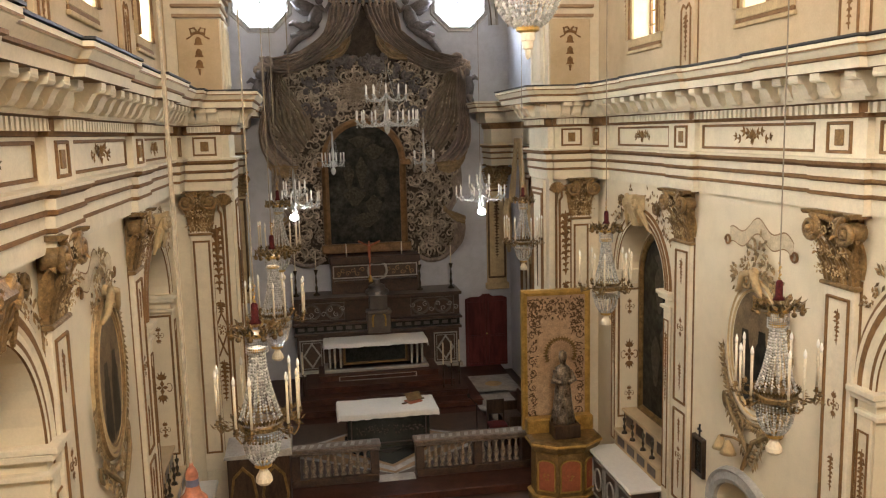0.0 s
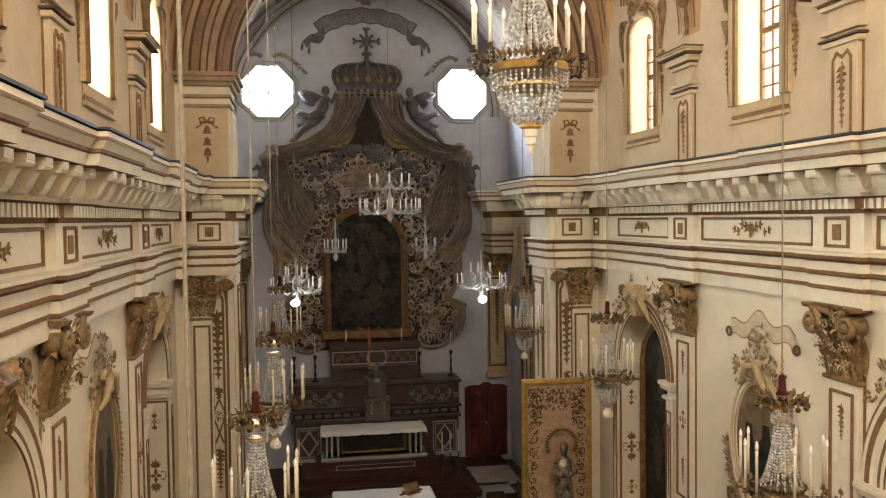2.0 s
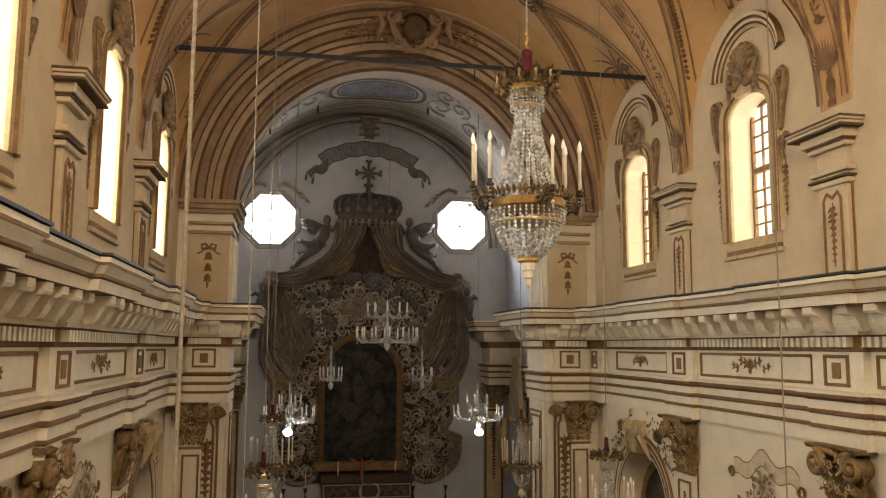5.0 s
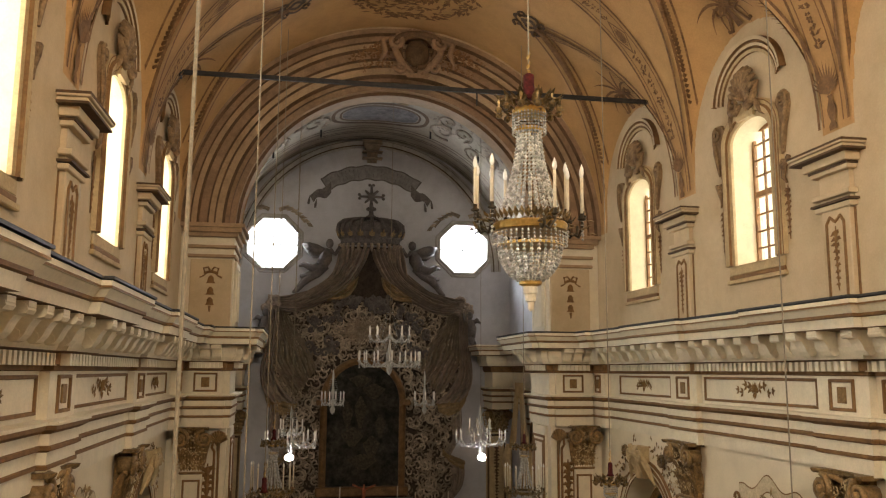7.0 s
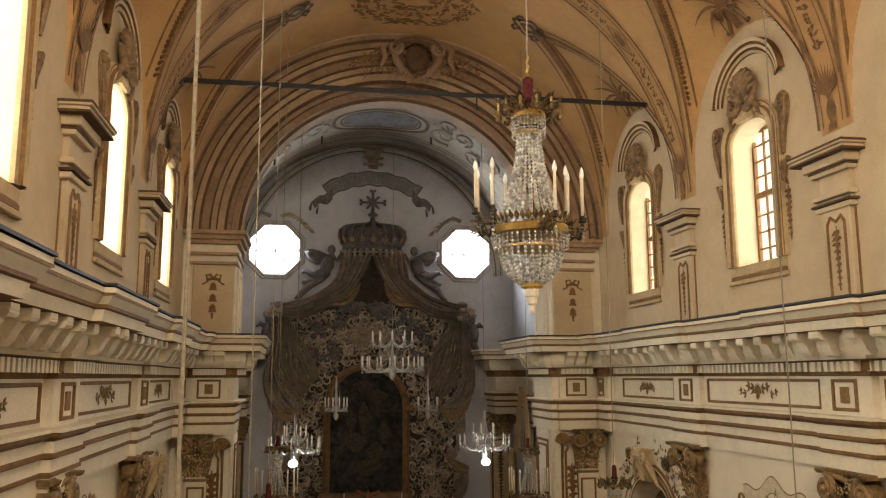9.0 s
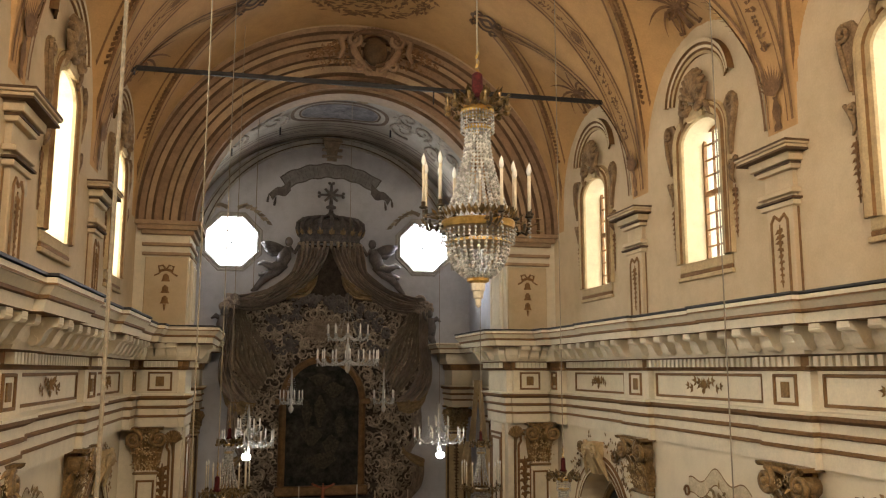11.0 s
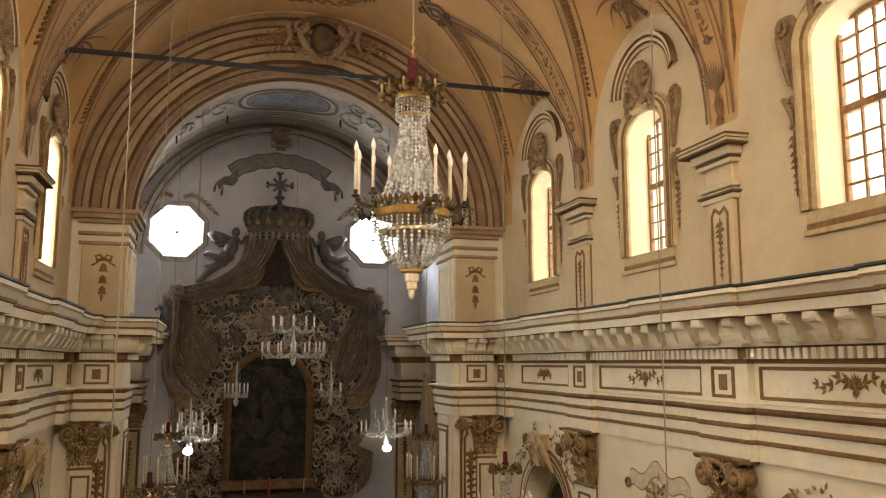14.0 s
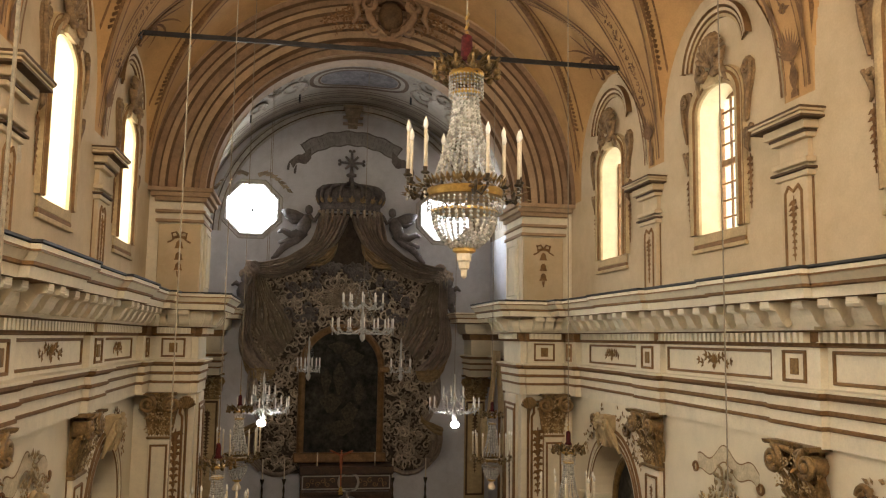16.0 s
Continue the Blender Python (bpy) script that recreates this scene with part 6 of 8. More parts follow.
# ---- high altar ----
ha = thing("high_altar", facing(0.06, 0), "high altar of brown inlaid marble with stepped shelves", "altar")
g = Geo()
g.box(-2.35, 2.35, -24.55, -23.35, 0.17, 1.75, 0, 0.02)
part("rear_base", g, marble_b, ha)
g = Geo()
g.box(-2.4, 2.4, -24.55, -23.5, 2.1, 2.72, 0, 0.02)
part("shelf_lower", g, marble_b, ha)
for z0, z1, hw, y1 in ((1.75, 1.83, 2.42, 23.25), (2.03, 2.1, 2.45, 23.3), (2.72, 2.82, 2.45, 23.35)):
    g = Geo()
    g.box(-hw, hw, -24.5, -y1, z0, z1, 0, 0.02)
    part("cornice", g, marble_b, ha)
g = Geo()
g.box(-2.38, 2.38, -24.5, -23.4, 1.83, 2.03, 0, 0.01)
part("shelf_step", g, marble_d, ha)
for u in (-1.9, -1.25, 1.25, 1.9):
    g = Geo()
    moulding(g, ring(u, 2.4, 0.2, 0.17, 24), [(0, 23.50 * 0 + 0), (0.0, 0.02), (0.04, 0.03), (0.06, 0)], closed=True)
    o = part("inlay_rosette", g, marble_g, ha, m=Matrix.Translation((0, -23.5, 0)))
for u in (-1.6, 1.6):
    g = Geo()
    moulding(g, rect(u - 0.62, u + 0.62, 2.16, 2.64), [(0, 0), (0, 0.02), (0.025, 0.02), (0.025, 0)], closed=True)
    part("inlay_frame", g, marble_g, ha, m=Matrix.Translation((0, -23.5, 0)))
for s in (-1, 1):
    g = Geo()
    for k in range(8): spiral(g, s * (1.02 + 0.18 * k), 2.4 + 0.07 * (-1) ** k, 0.085, 1.2, s * (-1) ** k, k, 0.008, 0.012, 12)
    part("inlay_scroll", g, stone_pale, ha, m=Matrix.Translation((0, -23.49, 0)), kind="stuff")
    g = Geo()
    for k in range(6): spiral(g, s * (0.38 + 0.14 * k), 3.46 + 0.05 * (-1) ** k, 0.08, 1.2, s * (-1) ** k, k, 0.008, 0.013, 12)
    part("inlay_scroll", g, ochre_marble, ha, m=Matrix.Translation((0, -23.89, 0)), kind="stuff")
    g = Geo()
    g.box(s * 1.5, s * 2.42, -23.45, -23.2, 0.62, 0.72, 0, 0.015)
    part("panel_base", g, stone_pale, ha)
    for k in range(7):
        g = Geo()
        g.box(s * (0.5 + 0.27 * k), s * (0.68 + 0.27 * k), -23.41, -23.395, 1.88, 1.98, 0, 0.004)
        part("step_inlay", g, marble_g, ha)
# rear panels beside the mensa
for s in (-1, 1):
    for u0, u1 in ((1.62, 2.25),):
        g = Geo()
        moulding(g, rect(*sorted((s * u0, s * u1)), 0.75, 1.6), [(0, 0), (0, 0.03), (0.03, 0.03), (0.03, 0)], closed=True)
        moulding(g, rect(*sorted((s * (u0 + 0.06), s * (u1 - 0.06))), 0.81, 1.54), [(0, 0), (0, 0.02), (0.015, 0.02), (0.015, 0)], closed=True)
        um = s * (u0 + u1) / 2
        moulding(g, [(um, 0.88), (um - 0.2, 1.18), (um, 1.48), (um + 0.2, 1.18)], [(0, 0), (0, 0.03), (0.045, 0.03), (0.045, 0)], closed=True)
        part("lattice_panel", g, stone_pale, ha, m=Matrix.Translation((0, -23.35, 0)))
g = Geo()
g.box(-1.2, 1.2, -24.5, -23.75, 3.15, 3.22, 0, 0.01)
g.box(-1.32, 1.32, -24.5, -23.8, 3.68, 3.9, 0, 0.03)
g.box(-1.28, 1.28, -24.5, -23.9, 2.82, 3.7, 0, 0.01)
part("retable_base", g, marble_b, ha)
g = Geo()
moulding(g, rect(-1.2, 1.2, 3.3, 3.62), [(0, 0), (0, 0.025), (0.03, 0.025), (0.03, 0)], closed=True)
moulding(g, ring(-0.06, 3.46, 0.24, 0.24, 24), [(0, 0), (0, 0.05), (0.05, 0.06), (0.07, 0)], closed=True)
part("retable_frame", g, stone_pale, ha, m=Matrix.Translation((0, -23.9, 0)))
g = Geo()
g.box(-0.34, 0.34, -24.3, -23.2, 1.75, 2.3, 0, 0.03)
g.box(-0.36, 0.36, -24.3, -23.15, 2.3, 2.42, 0, 0.03)
g.box(-0.26, 0.26, -24.2, -23.25, 2.42, 2.85, 0, 0.02)
g.lathe(0, -23.6, [(0.36, 2.85), (0.33, 2.95), (0.24, 3.0), (0.24, 3.08), (0.1, 3.15), (0.08, 3.25)], 14)
part("tabernacle", g, marble_g, ha)
g = Geo()
moulding(g, arch_line(0, 0.16, 1.95, 2.2, 0.14, 10), [(0, 0), (0, 0.03), (0.04, 0.03), (0.05, 0)])
part("tabernacle_door_frame", g, gilt, ha, m=Matrix.Translation((0, -23.2, 0)))
# mensa
ms = thing("altar_mensa", facing(-0.1, 0), "brown marble altar table on columns with a white cloth over it", "altar")
g = Geo()
g.box(-1.38, 1.38, -23.35, -22.6, 0.85, 0.95, 0, 0.02)
g.box(-1.36, 1.36, -23.35, -22.6, 1.6, 1.66, 0, 0.02)
g.box(-1.0, 1.0, -23.35, -22.95, 0.95, 1.6)
part("table_body", g, marble_b, ms)
g = Geo()
g.box(-1.46, 1.46, -23.3, -22.5, 0.856, 0.95, 0, 0.02)
part("plinth", g, stone_pale, ms)
for u in (-1.3, -1.16, -1.0, 1.0, 1.16, 1.3):
    g = Geo()
    g.box(u - 0.03, u + 0.03, -22.75, -22.65, 0.95, 1.6, 0, 0.012)
    part("column", g, stone_pale, ms)
g = Geo()
moulding(g, rect(-0.85, 0.85, 1.02, 1.55), [(0, 0), (0, 0.03), (0.05, 0.04), (0.07, 0)], closed=True)
part("frontal_frame", g, gilt_dark, ms, m=Matrix.Translation((0, -22.95, 0)))
g = Geo()
g.box(-0.84, 0.84, -22.96, -22.93, 1.03, 1.54)
part("frontal", g, marble_d, ms)


def cloth(name, M, hw, d0, d1, z, hang_side, hang_front, label, sag=0.02):
    c = thing(name, M, label, "altar cloth")
    g = Geo()
    us = [-hw - 0.03] + list(np.linspace(-hw, hw, 30)) + [hw + 0.03]
    def zz(u, y): return z + 0.006 * math.sin(u * 7) + 0.004 * math.sin(y * 11)
    back_, front_ = [], []
    n_ = len(us)
    prof_ = [(d0, 0), (d1 - 0.03, 0), (d1 + 0.01, -0.02), (d1 + 0.02, -hang_front)]
    rows = []
    for y, dz in prof_:
        rows.append([(u, y + (0.012 * math.sin(u * 16) if dz < -0.05 else 0), (zz(u, y) + dz + (0.007 * math.sin(u * 23) if dz < -0.05 else 0)) if abs(u) <= hw else z - 0.02 + dz * 0.95) for u in us])
    for a, b in zip(rows, rows[1:]): g.strip(a, b)
    for s in (-1, 1):
        e = s * (hw + 0.03)
        a = [(e, y, z - 0.02) for y in np.linspace(d0, d1, 8)]
        b = [(e + s * 0.02 + s * 0.015 * math.sin(y * 20), y, z - hang_side - 0.012 * math.sin(y * 14)) for y in np.linspace(d0, d1, 8)]
        g.strip(a, b)
    part("sheet", g, linen, c, smooth=True)
    return c


cloth("altar_cloth", facing(-0.1, 0), 1.42, -23.4, -22.55, 1.675, 0.22, 0.12, "white linen cloth draped over the high altar table")

# altar steps
for nm, hw, y0, z0, z1 in (("altar_step", 2.6, 20.9, 0.17, 0.34), ("altar_step", 2.3, 21.35, 0.34, 0.51), ("altar_step", 2.0, 21.8, 0.51, 0.68), ("altar_step", 1.65, 22.3, 0.68, 0.85)):
    g = Geo()
    g.box(-hw - 0.05, hw - 0.05, y0, 23.4, z0, z1, 0, 0.02)
    g.box(-hw - 0.07, hw - 0.03, y0 - 0.03, 23.38, z1 - 0.03, z1 + 0.004, 0, 0.01)
    tagged(part("altar_step", g, wood_red), "dark reddish altar step", "step", "altar steps", "structure")
g = Geo()
moulding(g, rect(-1.05, 1.05, 0.70, 0.80), [(0, 0), (0, 0.01), (0.03, 0.01), (0.03, 0)], closed=True)
tagged(part("step_inlay", g, stone_pale, m=facing(-0.1, 22.295)), "pale inlaid frame on the altar step riser", "inlay", kind="structure")

# free-standing altar with cloth and book stand
fa = thing("front_altar", facing(-0.22, 0), "free-standing altar with dark carved front", "altar")
g = Geo()
g.box(-0.95, 0.95, -19.15, -18.4, 0.17, 1.03, 0, 0.02)
g.box(-1.1, 1.1, -19.28, -18.27, 1.03, 1.09, 0, 0.015)
g.box(-1.0, 1.0, -19.2, -18.35, 0.17, 0.27, 0, 0.02)
part("table_body", g, marble_d, fa)
g = Geo()
moulding(g, rect(-0.85, 0.85, 0.35, 0.95), [(0, 0), (0, 0.02), (0.03, 0.02), (0.03, 0)], closed=True)
for k in range(9): spray(g, -0.7 + 0.175 * k, 0.65, 0.13, 8, 0.01)
part("carved_front", g, marble_b, fa, m=Matrix.Translation((0, -18.4, 0)))
cloth("altar_cloth", facing(-0.22, 0), 1.13, -19.3, -18.25, 1.105, 0.16, 0.13, "white linen cloth on the front altar")
bs = thing("book_stand", pose(0.42, 18.85, 1.115, 0, 0, 25), "carved wooden book stand with an open book", "book stand")
g = Geo()
g.box(-0.18, 0.18, -0.14, 0.14, 0, 0.03, 0, 0.008)
g.tube([(-0.12, -0.08, 0.02), (-0.1, 0.08, 0.16)], 0.02, 6)
g.tube([(0.12, -0.08, 0.02), (0.1, 0.08, 0.16)], 0.02, 6)
g.tube([(0, 0.08, 0.02), (0, 0.1, 0.2)], 0.02, 6)
part("stand", g, terracotta, bs)
g = Geo()
g.loft([[(-0.2, -0.1, 0.07), (0.0, -0.11, 0.08), (0.2, -0.1, 0.07)], [(-0.2, 0.08, 0.21), (0.0, 0.07, 0.2), (0.2, 0.08, 0.21)], [(-0.2, 0.1, 0.18), (0.0, 0.1, 0.17), (0.2, 0.1, 0.18)]], 0, False)
part("book", g, gilt_dark, bs)
g = Geo()
g.tube([(-0.3, 0, 0.005), (0.3, 0.02, 0.02)], 0.05, 6, flat=0.4)
part("cushion", g, umber, bs)


# candlesticks on the shelf
def candlestick(M, h, candle, label="dark turned candlestick with a tall white candle"):
    c = thing("candlestick", M, label, "candlestick", "altar candlesticks")
    g = Geo()
    g.lathe(0, 0, [(0.1, 0), (0.1, 0.03), (0.05, 0.06), (0.025, 0.1), (0.045, 0.16 * h / 0.6), (0.02, 0.25 * h / 0.6), (0.035, 0.34 * h / 0.6), (0.015, 0.46 * h / 0.6), (0.06, h - 0.02), (0.06, h)], 10)
    part("stem", g, bronze, c, smooth=True)
    g = Geo()
    g.lathe(0, 0, [(0.018, h), (0.018, h + candle - 0.02), (0.004, h + candle)], 8)
    part("candle", g, wax, c)
    return c


cs = candlestick(pose(-0.76, 24.0, 2.82), 0.68, 0.78)
for x, y in ((0.86, 24.0),): copy_thing(cs, pose(x, y, 2.82))
cs2 = candlestick(pose(-1.66, 23.9, 2.82), 0.75, 0.55)
copy_thing(cs2, pose(1.36, 23.9, 2.82))
copy_thing(cs2, pose(2.3, 23.9, 2.82))
copy_thing(cs2, pose(-2.25, 23.9, 2.82))
cx_ = thing("crucifix", facing(-0.1, 23.85), "dark altar crucifix with a plain carved figure", "crucifix")
g = Geo()
g.box(-0.02, 0.02, -0.02, 0.02, 3.2, 4.35, 0, 0.006)
g.tube([(-0.32, 0, 4.33), (0, 0, 4.2), (0.32, 0, 4.35)], [0.025, 0.03, 0.025], 6)
g.tube([(0, 0.04, 4.22), (0.01, 0.05, 3.95), (0, 0.04, 3.7)], [0.05, 0.045, 0.02], 6)
part("cross", g, terracotta, cx_)
g = Geo()
g.lathe(0, 0, [(0.12, 3.15), (0.12, 3.2), (0.05, 3.25), (0.03, 3.35)], 10)
part("foot", g, gilt, cx_)
# tall candles at the altar's side
for i, (x, y) in enumerate(((1.62, 21.6), (1.86, 21.7), (2.1, 21.8), (-2.15, 21.6))):
    c = thing("floor_candlestick", pose(x, y, 0.34), "dark iron floor candlestick with white candle", "candlestick", "floor candlesticks")
    g = Geo()
    g.lathe(0, 0, [(0.12, 0), (0.1, 0.04), (0.025, 0.08), (0.02, 0.5), (0.03, 0.53), (0.018, 0.58), (0.018, 0.8), (0.05, 0.82)], 8)
    part("stem", g, wood_dark, c, smooth=True)
    g = Geo()
    g.lathe(0, 0, [(0.022, 0.82), (0.022, 1.42), (0.004, 1.44)], 8)
    part("candle", g, wax, c)
# red door with frame
dr = tagged(_place(new("door_1"), facing(3.5, YB)), "oxblood painted panelled double door", "door", kind="structure")
g = Geo()
g.box(-0.66, 0.66, 0, 0.05, 0.17, 2.3, 0, 0.01)
g.loft([[(u, y, z) for u, z in ((-0.66, 2.3), (-0.5, 2.36), (-0.2, 2.36), (-0.1, 2.44), (0.1, 2.44), (0.2, 2.36), (0.5, 2.36), (0.66, 2.3))] for y in (0.0, 0.05)], 0, True, True)
part("leaf", g, door_red, dr)
for s in (-1, 1):
    for z0, z1 in ((0.3, 1.1), (1.2, 2.2)):
        g = Geo()
        moulding(g, rect(*sorted((s * 0.08, s * 0.58)), z0, z1), [(0, 0.05), (0.01, 0.07), (0.04, 0.07), (0.05, 0.05)], closed=True)
        part("panel", g, door_red, dr)
g = Geo()
g.blob((0.0, 0.09, 1.2), 0.03)
part("door_knob", g, brass, dr)
# corbelled corner pilaster and dark side panel
for s in (-1, 1):
    cp = thing("corner_pilaster", facing(s * 3.85, YB - 0.02), "dusty brown corner pilaster on a stone corbel", "pilaster", "corner pilasters", "structure")
    g = Geo()
    g.box(-0.3, 0.3, 0, 0.12, 2.75, 6.45, 0, 0.01)
    g.box(-0.36, 0.36, 0, 0.2, 2.6, 2.8, 0, 0.03)
    part("shaft", g, tan, cp)
    g = Geo()
    moulding(g, rect(-0.22, 0.22, 3.0, 5.6), [(0, 0.121), (0.01, 0.15), (0.05, 0.15), (0.06, 0.121)], closed=True)
    drop(g, 0, 5.4, 3.6, 0.14, 0.125)
    part("panel_moulding", g, umber, cp)
    capital_parts(cp, 0.3, 5.75, 6.44, 0.12)
# painted panels and a stucco curtain over an arch on the chancel's side wall
cw = thing("chancel_wall_panelling", right(20.6, CR), "cream panelled chancel wall with brown lines", "wall panelling", kind="structure")
for y0, y1 in ((-2.7, -1.75), (-1.6, 1.2), (1.35, 2.5)):
    g = Geo()
    g.box(y0, y1, 0.0, 0.06, 0.3, 6.4, 0, 0.01)
    part("pilaster_face", g, cream, cw)
    for o in (0.06, 0.2):
        g = Geo()
        moulding(g, rect(y0 + o, y1 - o, 1.0 + o, 6.25 - o), [(0, 0.061), (0.005, 0.085), (0.05, 0.09), (0.06, 0.061)], closed=True)
        part("panel_line", g, brown, cw)
for u in (-2.22, 1.92):
    g = Geo()
    drop(g, u, 5.6, 2.2, 0.2, 0.065)
    part("husk_garland", g, brown, cw)
g = Geo()
moulding(g, [(-0.2 - 0.72 * math.cos(a), 4.7 + 0.72 * math.sin(a)) for a in np.linspace(0, math.pi, 24)], [(0, 0.06), (0, 0.12), (0.06, 0.14), (0.1, 0.1), (0.16, 0.13), (0.2, 0.06)], mis=[1, 0, 1, 0, 1])
part("blind_arch", g, [cream, brown], cw)
wc = thing("stucco_wall_curtain", right(22.2, CR - 0.26), "dusty cream stucco curtain parted over an arch", "stucco drapery")
for s in (-1, 1):
    rows = []
    for i in range(26):
        t = i / 25
        a0, a1 = s * (0.06 + 0.25 * t), s * (0.3 + 0.85 * t ** 1.3)
        z0 = 7.2 - 1.6 * t
        rows.append([(a0 + (a1 - a0) * v, 0.07 + 0.07 * abs(math.sin(math.pi * (v * 4 + 0.15 * t))), z0 - 0.3 * t * v) for v in np.linspace(0, 1, 25)])
    g = Geo()
    for a, b in zip(rows, rows[1:]): g.strip(a, b)
    part("curtain_wing", g, tan, wc, smooth=True)
    g = Geo()
    g.tube([(s * 1.15, 0.1, 5.45), (s * 1.2, 0.14, 5.0), (s * 1.12, 0.12, 4.4), (s * 1.18, 0.08, 3.9)], [0.1, 0.15, 0.12, 0.05], 8)
    part("curtain_tail", g, tan, wc, smooth=True)
# marble carpet of the presbytery
tm = thing("marble_inlay", pose(2.9, 20.4, 0.178), "grey and white marble floor inlay beside the altar", "floor inlay", kind="structure")
for i, (x0, x1, y0, y1, mt) in enumerate(((-0.3, 1.0, 1.4, 3.1, marble_w), (-0.15, 0.85, 1.6, 2.9, stone_pale), (-0.5, 0.6, -0.9, 1.6, marble_w), (-0.3, 0.42, -0.7, 1.35, stone_pale))):
    g = Geo()
    g.box(x0, x1, y0, y1, -0.006, 0.0 + 0.004 * (i % 2), 0)
    part("slab", g, mt, tm)
g = Geo()
g.blob((0.35, 2.25, 0.0), 0.3, 1, 1, 0.03, 14, 4)
part("inlay_rosette", g, tan, tm)

# ---- chancel rail ----
rail_mat = material("brown_grey_rail_marble", (0.24, 0.19, 0.15), 0.35, 0.35, 9, 0.05, col2=(0.11, 0.08, 0.06), spec=0.5)
baluster_mat = material("mottled_baluster_marble", (0.46, 0.37, 0.28), 0.35, 0.5, 5, 0.05, col2=(0.07, 0.045, 0.035), spec=0.5)
gb = Geo()
gb.lathe(0, 0, [(0.058, 0.33), (0.058, 0.37), (0.03, 0.4), (0.055, 0.48), (0.06, 0.54), (0.03, 0.68), (0.028, 0.76), (0.05, 0.8), (0.058, 0.86)], 10)
for x0, x1 in ((-2.42, -0.62), (0.18, 2.66)):
    b = thing("balustrade", pose(0, 16.8, 0), "brown marble chancel balustrade with turned balusters", "balustrade", "chancel rail")
    g = Geo()
    g.box(x0, x1, -0.14, 0.14, 0.17, 0.33, 0, 0.015)
    part("base", g, marble_b, b)
    g = Geo()
    g.box(x0 - 0.03, x1 + 0.03, -0.17, 0.17, 0.86, 0.93, 0, 0.02)
    g.box(x0 - 0.05, x1 + 0.05, -0.19, 0.19, 0.93, 1.0, 0, 0.02)
    part("top_rail", g, rail_mat, b)
    g = Geo()
    for i in range(int((x1 - x0) / 0.17)): g.add([(x0 + 0.17 * i + o, v, 1.004) for o, v in ((0.02, -0.1), (0.1, -0.1), (0.14, 0.1), (0.06, 0.1))], [(0, 1, 2, 3)])
    part("rail_inlay", g, stone_pale, b)
    for x in (x0 + 0.08, (x0 + x1) / 2 + 0.1, x1 - 0.08) if x1 - x0 > 2 else (x0 + 0.08, x1 - 0.08):
        g = Geo()
        g.box(x - 0.09, x + 0.09, -0.12, 0.12, 0.33, 0.86, 0, 0.01)
        part("post", g, marble_b, b)
    n_ = round((x1 - x0 - 0.4) / 0.15)
    first = None
    for i in range(n_):
        m = pose(x0 + 0.28 + i * (x1 - x0 - 0.56) / max(n_ - 1, 1), 0, 0)
        if first is None: first = part("baluster", gb, baluster_mat, b, smooth=True, m=m)
        else: again(first, m)
    for o in b.children:
        if o.name.startswith("baluster"): o.data.polygons.foreach_set("use_smooth", [True] * len(o.data.polygons))
# diamond paving behind the rails
dp = thing("presbytery_paving", pose(-0.25, 18.55, 0.176), "concentric diamonds of dark, white and ochre marble before the altar", "paving", kind="structure")
g = Geo()
g.box(-2.6, 2.9, -1.6, 1.9, -0.004, 0.002)
part("slab", g, marble_b, dp)
for i, (rx, ry, mt) in enumerate(((2.5, 1.62, marble_w), (2.2, 1.58, ochre_marble), (1.55, 1.5, marble_w), (1.3, 1.26, ochre_marble), (1.15, 1.12, marble_d), (0.55, 0.5, marble_b))):
    g = Geo()
    z = 0.006 + 0.004 * i
    g.add([(-rx, 0, z), (0, -ry, z), (rx, 0, z), (0, ry, z)], [(0, 1, 2, 3)])
    part("slab", g, mt, dp)
g = Geo()
g.box(-0.4, 0.4, -1.95, -1.6, -0.004, 0.006)
part("threshold", g, marble_w, dp)
# pale marble bay of the nave floor before the step
fs = thing("floor_inlay", pose(0.4, 14.9, 0), "pale grey marble floor bay with a dark inset", "floor inlay", kind="structure")
for i, (x0, x1, y0, y1, mt) in enumerate(((-1.7, 1.7, -1.2, 0.55, marble_w), (-0.6, 1.3, -1.0, 0.28, marble_g))):
    g = Geo()
    g.box(x0, x1, y0, y1, 0.001, 0.006 + 0.004 * i)
    part("slab", g, mt, fs)
# microphone stand and dark stools beyond the rail
mic = thing("microphone_stand", pose(1.72, 17.75, 0.17), "thin black microphone stand", "microphone stand")
for a in (0.3, 2.4, 4.5):
    g = Geo()
    g.tube([(0, 0, 0.35), (0.28 * math.cos(a), 0.28 * math.sin(a), 0.0)], 0.012, 5)
    part("leg", g, iron, mic)
g = Geo()
g.tube([(0, 0, 0.3), (0, 0, 1.15)], 0.014, 6)
g.tube([(0, 0, 1.12), (-0.15, 0.05, 1.3)], 0.012, 6)
part("pole", g, iron, mic)
g = Geo()
g.blob((-0.17, 0.05, 1.33), 0.04, 1, 1, 1.4)
part("microphone", g, iron, mic)
st = thing("stool", pose(2.3, 18.2, 0.17), "dark red wooden chair beside the rail", "chair")
g = Geo()
g.box(-0.22, 0.22, -0.2, 0.2, 0.42, 0.48, 0, 0.02)
part("seat", g, velvet, st)
for x in (-0.19, 0.19):
    for y in (-0.17, 0.17):
        g = Geo()
        g.box(x - 0.02, x + 0.02, y - 0.02, y + 0.02, 0, 0.42 if y < 0 else 1.0, 0, 0.005)
        part("leg", g, wood_dark, st)
g = Geo()
g.box(-0.2, 0.2, 0.15, 0.19, 0.65, 1.0, 0, 0.02)
part("backrest", g, wood_dark, st)
